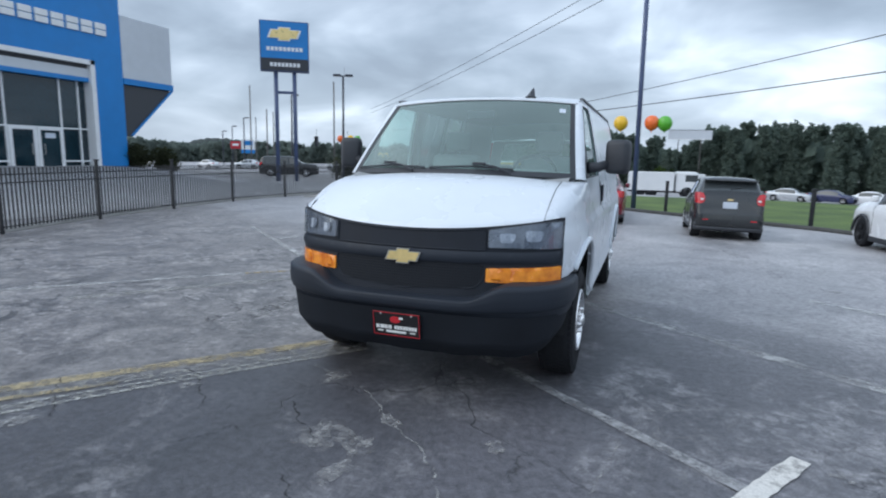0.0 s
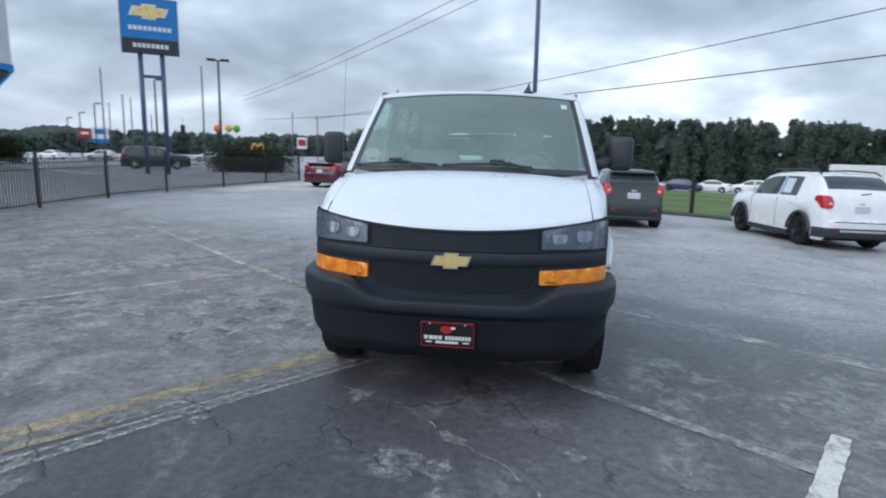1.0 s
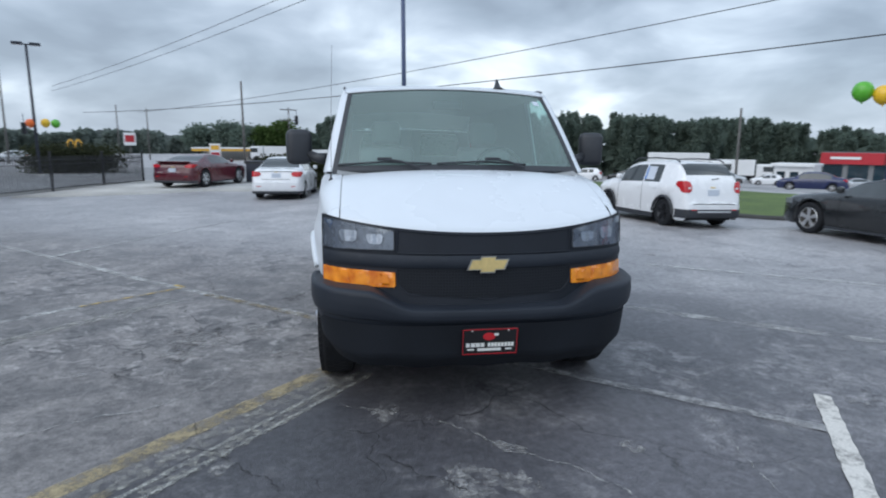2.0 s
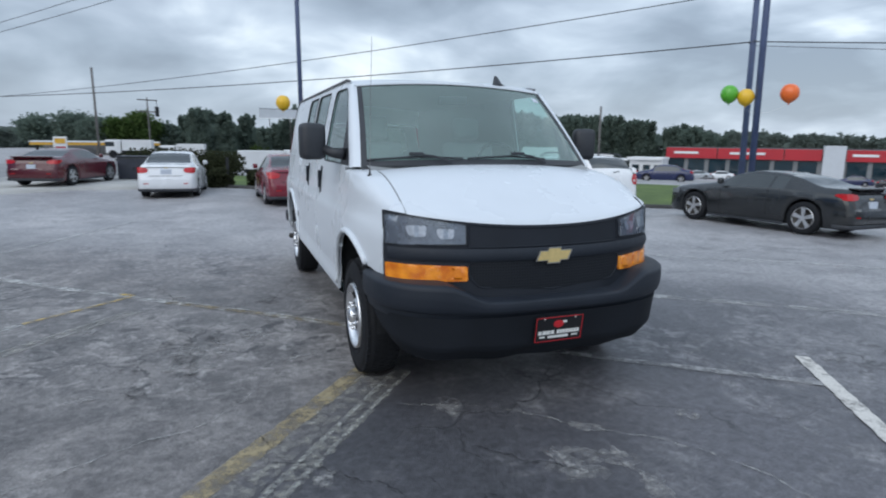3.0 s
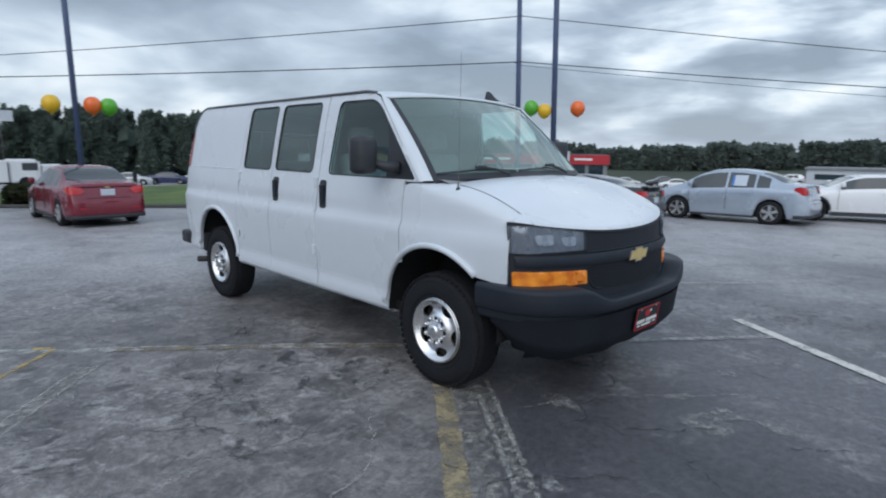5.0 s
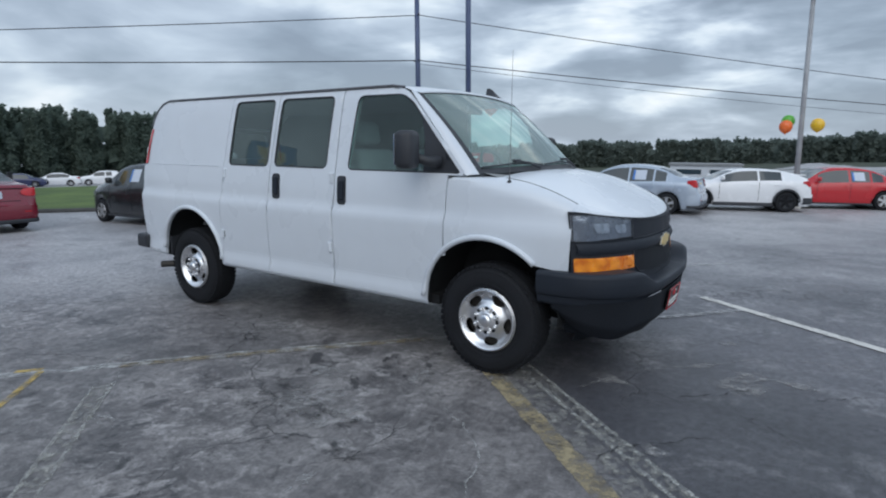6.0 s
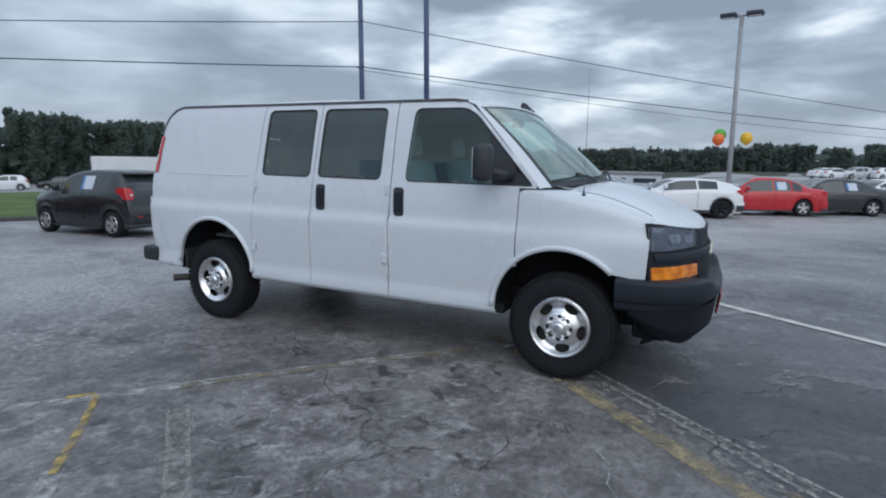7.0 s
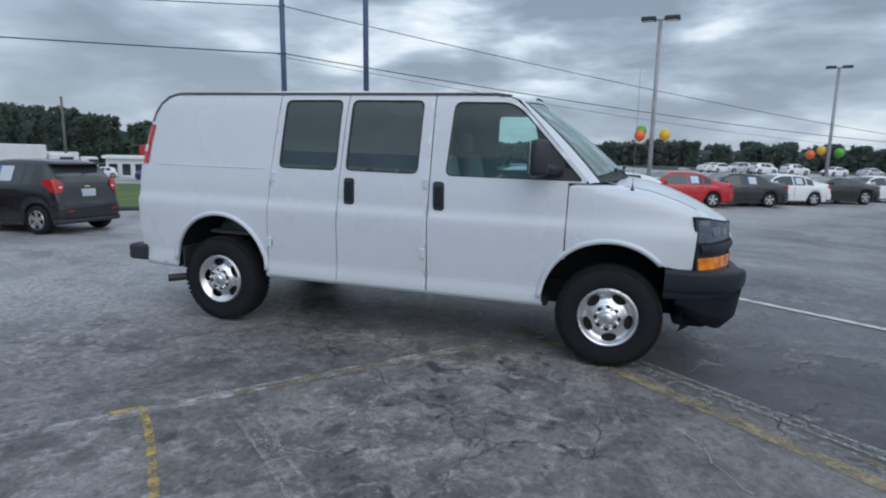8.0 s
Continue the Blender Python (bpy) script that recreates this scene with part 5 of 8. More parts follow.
def blot(cx, cy, r, flat, tilt, rng):
    """A ragged outline round a place on the ground."""
    out = []
    for a in np.linspace(0, 2 * math.pi, 21)[:-1]:
        q = r * rng.uniform(0.45, 1.35)
        u, v = q * math.cos(a), q * flat * math.sin(a)
        out.append((cx + u * math.cos(tilt) - v * math.sin(tilt), cy + u * math.sin(tilt) + v * math.cos(tilt)))
    return out


# pale patches of bare aggregate, and dark broken ones
rnd = random.Random(5)
SPOTS = [(0.73, -1.25, 0.085), (-1.90, 0.76, 0.26), (-1.24, 0.38, 0.18), (-2.59, 0.08, 0.11), (-2.05, 0.42, 0.22), (-2.80, 1.43, 0.14), (-2.25, 2.40, 0.16), (-1.55, 0.95, 0.16), (-0.20, -1.46, 0.20),
         (0.05, -1.52, 0.18), (0.06, -1.75, 0.16), (-1.86, -1.95, 0.12), (-1.36, -1.20, 0.10), (-0.55, -0.71, 0.16), (0.08, -1.18, 0.13), (-1.0, 2.0, 0.15), (2.36, -0.92, 0.10), (3.6, 4.1, 0.14), (-2.99, 3.0, 0.06)]
for cx, cy, r in SPOTS:
    ob = link_mesh("bare_patch", drape(blot(cx, cy, r, rnd.uniform(0.35, 0.9), rnd.uniform(0, 3.1), rnd), 0.006, 0.06), BARE)
    tagged(ob, "pale worn patch in the asphalt", "patch", kind="structure")
for cx, cy, r in ((-1.33, 2.05, 0.24), (-2.02, 0.55, 0.20), (-2.38, 0.47, 0.16), (-2.10, 0.92, 0.26), (-1.86, 0.98, 0.18), (-2.30, 0.10, 0.14), (-2.06, 0.30, 0.12)):
    ob = link_mesh("broken_patch", drape(blot(cx, cy, r, rnd.uniform(0.3, 0.7), rnd.uniform(0, 3.1), rnd), 0.0072, 0.06), BROKEN)
    tagged(ob, "dark broken patch in the asphalt", "patch", kind="structure")

# grass verge, road and pads
VERGE_NEAR = [(-2.3, 18.9), (1.4, 15.95), (5.7, 13.0), (9.4, 9.3), (13.4, 7.2), (19.0, 3.6)]
VERGE_FAR = [(22.5, 11.2), (15.7, 17.8), (12.0, 25.6), (7.4, 26.6), (1.4, 25.4), (-4.0, 26.0)]
verge = link_mesh("grass_verge", drape(VERGE_NEAR + VERGE_FAR, 0.035, 1.2), GRASS)
tagged(verge, "mown green grass verge beside the car lot", "grass", kind="stuff")
kerb = link_mesh("kerb", tube([(x, y, ground_z(x, y) + 0.03) for x, y in VERGE_NEAR], 0.075, 8), material("dark weathered kerb", (0.07, 0.07, 0.068), 0.9, spread=0.3))
tagged(kerb, "dark weathered kerb along the grass", "kerb", kind="structure")
road = link_mesh("road", drape([(-70, 27.5), (-4, 27.2), (8, 28.2), (13.5, 26.5), (17.5, 19), (24, 12.5), (60, -8), (80, 8), (60, 34), (44, 44), (10, 45), (-70, 42)], 0.012, 4), ROAD_GREY)
tagged(road, "pale grey road beyond the verge", "road", kind="structure")
pad = link_mesh("concrete_pad", prism([(-11.4, 15.5), (-8.1, 16.8), (-6.4, 18.3), (-3.1, 18.0), (-2.4, 18.9), (-3.4, 25.0), (-10.2, 25.0)], -0.6, -0.125), CONCRETE)
tagged(pad, "pale concrete display pad at the lot's edge", "concrete pad", kind="structure")
FAR_GRASS = material("rough dark grass", (0.026, 0.042, 0.022), 0.95, spread=0.4, fine=2, coarse=0.1, second=(0.045, 0.058, 0.030))
field_edge = [(-27, 112), (-12, 100), (-5, 84), (8, 80), (22, 82), (34, 96)]
field = link_mesh("far_field", drape([(r_ * math.cos(radians(a_)), r_ * math.sin(radians(a_))) for a_, r_ in field_edge] + [(172 * math.cos(radians(a_)), 172 * math.sin(radians(a_))) for a_ in (34, 22, 10, -2, -14, -27)], 0.03, 9), FAR_GRASS)
tagged(field, "rough dark grass before the distant woods", "grass", kind="stuff")
drive = link_mesh("showroom_drive", drape([(-12.2, 4), (-12.7, 15), (-12.0, 27), (-40, 27), (-40, -12), (-9.2, -12)], 0.010, 2.5), ROAD_GREY)
tagged(drive, "pale grey asphalt drive before the showroom", "road", kind="structure")

# ---- parked cars: y runs to the front, the origin lies on the ground below the middle ----
def paint(name, colour, rough=0.25, metal=0.0):
    return material(name, colour, rough, metal, spread=0.05, fine=8, coarse=1.5, coat=0.6)


RIM_SILVER = material("silver alloy wheel", (0.68, 0.69, 0.71), 0.36, metal=0.7, spread=0.08)

SEDAN = dict(L=4.60, W=1.79, axles=(0.98, 3.68), R=0.325, belt=((0, 0.93), (1.0, 0.96), (3.2, 0.91), (4.6, 0.75)),
             top=((0, 0.60), (0.025, 0.66), (0.07, 0.78), (0.11, 0.95), (0.16, 1.035), (0.25, 1.055), (0.70, 1.10), (1.36, 1.365), (1.70, 1.435), (2.10, 1.46), (2.50, 1.45), (2.88, 1.37), (3.48, 1.02), (3.62, 0.985), (4.35, 0.84), (4.52, 0.74), (4.60, 0.60)),
             rear=(0.72, 1.50), screen=(2.80, 3.48), side=(1.06, 3.12), roof_w=0.56, posts=(1.42, 2.10), lamp=(0.50, 0.80, 0.98, 0.27), plate=0.84)
COUPE = dict(L=4.72, W=1.90, axles=(0.94, 3.79), R=0.365, belt=((0, 0.93), (1.2, 0.98), (3.2, 0.93), (4.8, 0.76)),
             top=((0, 0.60), (0.025, 0.68), (0.06, 0.80), (0.10, 0.96), (0.14, 1.04), (0.22, 1.06), (0.60, 1.07), (1.35, 1.275), (1.85, 1.345), (2.25, 1.36), (2.65, 1.30), (3.32, 1.02), (3.5, 0.99), (4.40, 0.86), (4.63, 0.76), (4.72, 0.58)),
             rear=(0.66, 1.45), screen=(2.66, 3.36), side=(1.45, 2.98), roof_w=0.55, posts=(1.80,), lamp=(0.48, 0.82, 0.96, 0.30), plate=0.72)
HATCH = dict(L=3.64, W=1.60, axles=(0.58, 2.97), R=0.29, belt=((0, 0.98), (0.9, 1.00), (2.6, 0.94), (3.64, 0.78)),
             top=((0, 0.56), (0.02, 0.62), (0.05, 0.72), (0.09, 0.90), (0.13, 1.06), (0.20, 1.16), (0.40, 1.38), (0.50, 1.445), (0.62, 1.468), (1.3, 1.485), (1.75, 1.465), (2.15, 1.375), (2.74, 1.05), (2.88, 1.01), (3.40, 0.89), (3.55, 0.79), (3.64, 0.58)),
             rear=(0.20, 0.46), screen=(2.10, 2.74), side=(0.70, 2.46), roof_w=0.60, posts=(0.92, 1.50), lamp=(0.80, 0.84, 1.10, 0.15), plate=0.82)
SUV = dict(L=4.26, W=1.78, axles=(0.80, 3.36), R=0.345, belt=((0, 1.07), (0.9, 1.09), (3.0, 1.03), (4.26, 0.85)),
           top=((0, 0.62), (0.02, 0.70), (0.05, 0.80), (0.09, 1.00), (0.13, 1.14), (0.20, 1.24), (0.42, 1.50), (0.54, 1.585), (0.70, 1.615), (1.4, 1.645), (2.1, 1.62), (2.5, 1.535), (3.12, 1.16), (3.27, 1.12), (3.95, 1.00), (4.18, 0.86), (4.26, 0.62)),
           rear=(0.25, 0.53), screen=(2.45, 3.14), side=(1.04, 2.82), roof_w=0.62, paper=1.30, posts=(1.72,), lamp=(0.88, 0.88, 1.16, 0.17), plate=0.88)
SPORT_HATCH = dict(L=4.24, W=1.80, axles=(0.80, 3.45), R=0.335, belt=((0, 1.00), (0.9, 1.03), (3.0, 0.94), (4.24, 0.78)),
                   top=((0, 0.58), (0.02, 0.66), (0.05, 0.78), (0.09, 0.94), (0.14, 1.06), (0.22, 1.12), (0.62, 1.28), (1.05, 1.365), (1.7, 1.40), (2.15, 1.385), (2.55, 1.29), (3.10, 1.03), (3.25, 0.99), (3.95, 0.86), (4.16, 0.76), (4.24, 0.58)),
                   rear=(0.24, 0.66), screen=(2.45, 3.14), side=(0.98, 2.82), roof_w=0.57, posts=(1.66,), lamp=(0.72, 0.84, 1.03, 0.22), plate=0.74)
COMPACT = dict(L=4.36, W=1.72, axles=(0.90, 3.44), R=0.33, belt=((0, 0.98), (1.0, 1.01), (3.0, 0.94), (4.36, 0.77)),
               top=((0, 0.60), (0.025, 0.68), (0.06, 0.82), (0.10, 1.00), (0.15, 1.08), (0.24, 1.11), (0.55, 1.14), (1.05, 1.37), (1.45, 1.475), (1.95, 1.52), (2.35, 1.505), (2.75, 1.415), (3.40, 1.06), (3.55, 1.01), (4.10, 0.86), (4.28, 0.76), (4.36, 0.60)),
               rear=(0.58, 1.20), screen=(2.66, 3.40), side=(0.95, 3.05), roof_w=0.56, posts=(1.32, 2.05), lamp=(0.50, 0.84, 1.06, 0.22), plate=0.82)
BIG_SUV = dict(L=5.0, W=1.98, axles=(1.0, 4.0), R=0.37, belt=((0, 1.15), (1, 1.16), (3.6, 1.10), (5.0, 0.95)),
               top=((0, 0.62), (0.03, 0.75), (0.06, 1.1), (0.12, 1.35), (0.30, 1.68), (0.46, 1.755), (1.6, 1.79), (2.6, 1.77), (3.0, 1.70), (3.60, 1.24), (3.75, 1.20), (4.75, 1.10), (4.92, 0.98), (5.0, 0.7)),
               rear=(0.14, 0.34), screen=(2.95, 3.62), side=(0.60, 3.35), roof_w=0.68, posts=(1.5, 2.5), lamp=(0.90, 0.95, 1.25, 0.2), plate=0.9)


def car_wheel(car, x, y, R, width, s, rim_mat, far=False):
    m = Matrix.Translation((x, y, R)) @ pose(0, 0, 0, 0, s * 90, 0)
    rr = R * 0.66
    seg = 20 if far else 30
    wheel = part("wheel", turned(lathe([(rr, -width), (R * 0.94, -width), (R, -width * 0.82), (R, -width * 0.15), (R * 0.95, 0.0), (rr * 1.06, 0.004), (rr, -0.006)], seg), m), RUBBER, car, "black tyre with silver wheel", smooth=True)
    rim = lathe([(rr, -0.012), (rr * 0.94, 0.0), (rr * 0.90, -0.03), (rr * 0.5, -0.06), (0, -0.06)], seg)
    part("rim", turned(rim, m), DARK_STEEL if rim_mat is not RUBBER else BLACK_TRIM, wheel, smooth=True)
    sp = bmesh.new()
    for k in range(5):
        for dk in (-0.13, 0.13):
            a = 2 * math.pi * k / 5
            box(sp, 0.02, rr * 0.97, -0.026, 0.026, -0.022, -0.004, 0, pose(0, 0, 0, 0, 0, math.degrees(a + dk * 0.7)))
    lathe([(0.0, 0.002), (rr * 0.22, 0.0), (rr * 0.26, -0.02)], 14, bm=sp)
    lathe([(rr * 1.0, -0.004), (rr * 0.965, 0.004), (rr * 0.92, -0.012)], seg, bm=sp)
    part("spokes", turned(sp, m), rim_mat, wheel, "wheel spokes")


def build_car(name, label, category, spec, body_mat, m, group="", rim_mat=None, paper=False, plate_mat=None, cladding=False, rails=False, spoiler=False, far=False, lamp_mat=None):
    L, W, R = spec["L"], spec["W"], spec["R"]
    top, belt = curve(spec["top"]), curve(spec["belt"])
    car = thing(name, label, category, m, group)
    stations = sorted({round(v, 3) for v in list(np.linspace(0, L, 40 if far else 76))} | {round(spec["rear"][0], 3), round(spec["rear"][1], 3), round(spec["screen"][0], 3), round(spec["screen"][1], 3), round(spec["side"][0], 3), round(spec["side"][1], 3), 0.02, 0.06, L - 0.02, L - 0.06})
    hw = curve([(0, 0.80), (0.06, 0.88), (0.35, 0.965), (0.9, 0.995), (L * 0.5, 1.0), (L - 1.0, 0.985), (L - 0.4, 0.93), (L - 0.08, 0.80), (L, 0.70)])
    peak = max(z for _, z in spec["top"])
    low = 0.20
    sections = []
    for s_ in stations:
        w, zt = W / 2 * hw(s_), top(s_)
        zb = low + 0.22 * max(0, 1 - s_ / 0.12) ** 2 + 0.15 * max(0, 1 - (L - s_) / 0.15) ** 2
        for ax in spec["axles"]:
            d = abs(s_ - ax)
            if d < R * 1.16:
                zb = max(zb, R + math.sqrt((R * 1.16) ** 2 - d * d) * 0.98)
        zbelt = min(belt(s_), zt - 0.035)
        c = min(max((zt - zbelt - 0.03) / (peak - belt(L * 0.45) - 0.06), 0), 1)
        wr = W / 2 * spec["roof_w"] / 0.80
        zmid = lerp(max(zb, low + 0.14), zbelt, 0.5)
        pts = [(w * 0.94, zb), (w * 0.985, max(zb + 0.015, low + 0.12)), (w * 1.0, max(zmid, zb + 0.03)), (w * 0.992, max(zbelt - 0.12, zb + 0.045)), (w * 0.965, max(zbelt - 0.03, zb + 0.06)), (w * lerp(0.925, 0.945, c), zbelt),
               (lerp(w * 0.87, min(wr, w), c), lerp(zbelt, zt, 0.50 if c < 0.05 else 0.80)), (lerp(w * 0.80, min(wr, w) * 0.93, c), lerp(zbelt, zt, 0.94)), (min(wr, w) * 0.62, zt - 0.006), (0.0, zt)]
        sections.append((s_, pts))
    bms = {k: bmesh.new() for k in ("body", "screen", "rear", "wl", "wr")}
    cache = {}

    def vert(key, i, j, side):
        k = (key, i, j, side if j < 9 else 0)
        if k not in cache:
            s_, pts = sections[i]
            x, z = pts[j]
            cache[k] = bms[key].verts.new((side * x, s_ - L / 2, z))
        return cache[k]

    posts = [(p - 0.035, p + 0.035) for p in spec["posts"]]
    for i in range(len(sections) - 1):
        sm = (sections[i][0] + sections[i + 1][0]) / 2
        for j in range(9):
            for side in (-1, 1):
                key = "body"
                if j == 5 and spec["side"][0] < sm < spec["side"][1] and not any(a < sm < b for a, b in posts):
                    key = "wl" if side < 0 else "wr"
                elif j >= 6 and spec["screen"][0] < sm < spec["screen"][1] and (j >= 7):
                    key = "screen"
                elif j >= 7 and spec["rear"][0] < sm < spec["rear"][1]:
                    key = "rear"
                quad = [vert(key, i, j, side), vert(key, i + 1, j, side), vert(key, i + 1, j + 1, side), vert(key, i, j + 1, side)]
                if side > 0:
                    quad.reverse()
                bms[key].faces.new(quad)
    bb = bms["body"]
    for i in (0, len(sections) - 1):
        for j in range(9):
            a_, b_ = vert("body", i, j, -1), vert("body", i, j, 1)
            c_, d_ = vert("body", i, j + 1, 1), vert("body", i, j + 1, -1)
            bb.faces.new([q for k, q in enumerate((a_, b_, c_, d_)) if not (j == 8 and k == 3)][:: 1 if i == 0 else -1])
    part("body", bb, body_mat, car, smooth=True)
    for key, nm in (("screen", "windscreen"), ("rear", "rear_window"), ("wl", "side_window"), ("wr", "side_window")):
        part(nm, bms[key], CAR_GLASS, car, "dark window glass", smooth=True)
    part("underbody", box_mesh(-W * 0.40, W * 0.40, -L / 2 + 0.25, L / 2 - 0.3, 0.19, 0.62), BLACK_GAP, car)
    rim_mat = rim_mat or RIM_SILVER
    for ax in spec["axles"]:
        for s in (-1, 1):
            car_wheel(car, s * (W / 2 - 0.025), ax - L / 2, R, 0.21, s, rim_mat, far)
    # tail: lamps, plate, bumper
    def tail_s(z):
        lo_, hi_ = 0.0, 0.6
        for _ in range(24):
            mid_ = (lo_ + hi_) / 2
            lo_, hi_ = (mid_, hi_) if top(mid_) < z else (lo_, mid_)
        return lo_

    z0, z1, lw = spec["lamp"][1], spec["lamp"][2], spec["lamp"][3]
    for s in (-1, 1):
        def lamp_at(u, v):
            swell = (1 - abs(2 * u - 1) ** 3.0) ** 0.5
            z = (z0 + z1) / 2 + (z1 - z0) * (v - 0.5) * (0.25 + 0.75 * swell)
            st = tail_s(z)
            xw = W / 2 * hw(st) * 0.975
            if u < 0.5:
                f = u / 0.5
                return (s * lerp(xw - lw, xw - 0.015, f), st - L / 2 - 0.014 + 0.012 * f ** 3, z)
            f = (u - 0.5) / 0.5
            y = st + 0.004 + f * 0.26 * (0.55 + 0.45 * v)
            return (s * (W / 2 * hw(y) * 0.985 + 0.012), y - L / 2, z)
        tl = part("tail_lamp", grid_sheet(10, 4, lamp_at), lamp_mat or RED_LENS, car, "red tail lamp", smooth=True)
        if not far:
            if spec["lamp"][0] > 0.7:
                part("lamp_insert", grid_sheet(4, 2, lambda u, v: Vector(lamp_at(0.10 + 0.26 * u, 0.30 + 0.16 * v)) + Vector((0, -0.006, 0))), PALE_LENS, tl, smooth=True)
            part("headlamp", grid_sheet(6, 3, lambda u, v: (s * (W / 2 * hw(L - 0.10 - 0.30 * u) * 0.985 + 0.008), L / 2 - 0.10 - 0.30 * u, lerp(0.66, 0.78, v))), LAMP_DARK, car, "clear headlamp", smooth=True)
        if not far:
            part("wing_mirror", box_mesh(s * (W / 2 + 0.02) - 0.075, s * (W / 2 + 0.02) + 0.075, spec["screen"][1] - L / 2 - 0.40, spec["screen"][1] - L / 2 - 0.28, belt(2) + 0.02, belt(2) + 0.17, 0.04), body_mat, car, smooth=True)
            for hx in (spec["posts"][-1] + 0.06, spec["posts"][-1] - 0.62):
                yb = hx - L / 2
                part("door_handle", box_mesh(s * (W / 2 - 0.004) - 0.012, s * (W / 2 - 0.004) + 0.012, yb, yb + 0.17, belt(hx) - 0.17, belt(hx) - 0.135, 0.006), body_mat, car)
            for gx in (spec["posts"][-1], spec["side"][1] + 0.05):
                part("door_gap", tube([(s * (W / 2 * hw(gx) * k + 0.001), gx - L / 2, z) for k, z in ((0.99, 0.36), (1.0, 0.60), (0.992, belt(gx) - 0.12), (0.965, belt(gx) - 0.03))], 0.006, 5), BLACK_GAP, car)
            part("sill_trim", box_mesh(s * (W / 2 - 0.03) - 0.02, s * (W / 2 - 0.03) + 0.02, spec["axles"][0] - L / 2 + R * 1.2, spec["axles"][1] - L / 2 - R * 1.2, 0.18, 0.30 if cladding else 0.235, 0.01), BLACK_TRIM, car)
            if cladding:
                for ax in spec["axles"]:
                    part("arch_cladding", tube([(s * (W / 2 * 0.992), ax - L / 2 + (R * 1.18) * math.cos(a), R + (R * 1.18) * math.sin(a)) for a in np.linspace(0, math.pi, 15)], 0.035, 6), BLACK_TRIM, car, "black wheel arch cladding")
            if rails:
                part("roof_rail", tube([(s * W * 0.36, y - L / 2, z) for y, z in ((0.55, 1.60), (0.70, 1.675), (1.5, 1.70), (2.3, 1.68), (2.5, 1.58))], 0.018, 6), BLACK_TRIM, car, "black roof rail")
    pz = spec["plate"]
    py = tail_s(pz) - L / 2
    part("number_plate", box_mesh(-0.155, 0.155, py - 0.022, py + 0.02, pz - 0.075, pz + 0.075, 0.004), plate_mat or PAPER, car, "pale plate")
    # the bumper shell wraps round the tail
    reach = min(0.34, spec["axles"][0] - R * 1.2 - 0.03)
    wrap = [reach, reach * 0.7, reach * 0.45, 0.10, 0.05, 0.02, 0.0]
    wrap = [(-W / 2 * hw(q) - 0.006, q) for q in wrap] + [(W * 0.4 * q, -0.010 - 0.012 * (1 - q * q)) for q in (-0.75, -0.4, 0, 0.4, 0.75)] + [(W / 2 * hw(q) + 0.006, q) for q in reversed(wrap)]

    def bumper_wrap(z_top, z_low, out):
        def at(u, v):
            k = u * (len(wrap) - 1)
            i_ = min(int(k), len(wrap) - 2)
            x_, y_ = lerp(wrap[i_][0], wrap[i_ + 1][0], k - i_), lerp(wrap[i_][1], wrap[i_ + 1][1], k - i_)
            bulge = out + 0.018 * math.sin(math.pi * (0.15 + 0.75 * v)) - 0.06 * max(0, v - 0.75)
            return (x_ * (1 + bulge * 0.4), y_ - L / 2 - bulge, lerp(z_top, z_low, v))
        return grid_sheet(36, 6, at)

    part("rear_bumper", bumper_wrap(0.60, 0.30, 0.0), body_mat, car, smooth=True)
    part("rear_bumper_trim", bumper_wrap(0.49 if cladding else 0.31, 0.27 if cladding else 0.22, 0.008), BLACK_TRIM, car, "black lower bumper", smooth=True)
    if cladding and rails:
        part("skid_plate", box_mesh(-W * 0.27, W * 0.27, -L / 2 - 0.050, -L / 2 + 0.02, 0.40, 0.445, 0.01), RIM_SILVER, car, "silver skid plate")
    if not far:
        part("reflector", box_mesh(-W * 0.36, -W * 0.28, -L / 2 - 0.036, -L / 2 + 0.03, 0.46, 0.485), RED_LENS, car)
        part("reflector", box_mesh(W * 0.28, W * 0.36, -L / 2 - 0.036, -L / 2 + 0.03, 0.46, 0.485), RED_LENS, car)
        bz = pz + 0.125
        part("badge", box_mesh(-0.06, 0.06, tail_s(bz) - L / 2 - 0.012, tail_s(bz) - L / 2 + 0.03, bz - 0.018, bz + 0.018, 0.006), GOLD, car, "small gold badge")
        if spec["lamp"][0] > 0.7:
            part("wiper", tube([(0.0, tail_s(1.20) - L / 2 - 0.012, 1.20), (0.22, tail_s(1.23) - L / 2 - 0.014, 1.23)], 0.010, 5), BLACK_TRIM, car)
    if not far and spec["lamp"][0] < 0.7:
        part("lid_gap", tube([(W * 0.36 * q, tail_s(z1 - 0.02) - L / 2 - 0.004, z1 - 0.015 + 0.012 * (1 - q * q)) for q in np.linspace(-1, 1, 9)], 0.009, 5), BLACK_GAP, car, "dark boot lid gap")
        part("lid_gap", tube([(W * 0.27 * q, tail_s(pz - 0.13) - L / 2 - 0.006, pz - 0.13) for q in np.linspace(-1, 1, 5)], 0.006, 5), BLACK_GAP, car)
    if spoiler:
        part("spoiler", box_mesh(-W * 0.36, W * 0.36, 0.20 - L / 2 if spec["lamp"][0] > 0.7 else 0.02 - L / 2, 0.42 - L / 2 if spec["lamp"][0] > 0.7 else 0.22 - L / 2, top(0.42) - 0.02 if spec["lamp"][0] > 0.7 else 1.05, top(0.42) + 0.015 if spec["lamp"][0] > 0.7 else 1.085, 0.012), body_mat, car, "small rear spoiler")
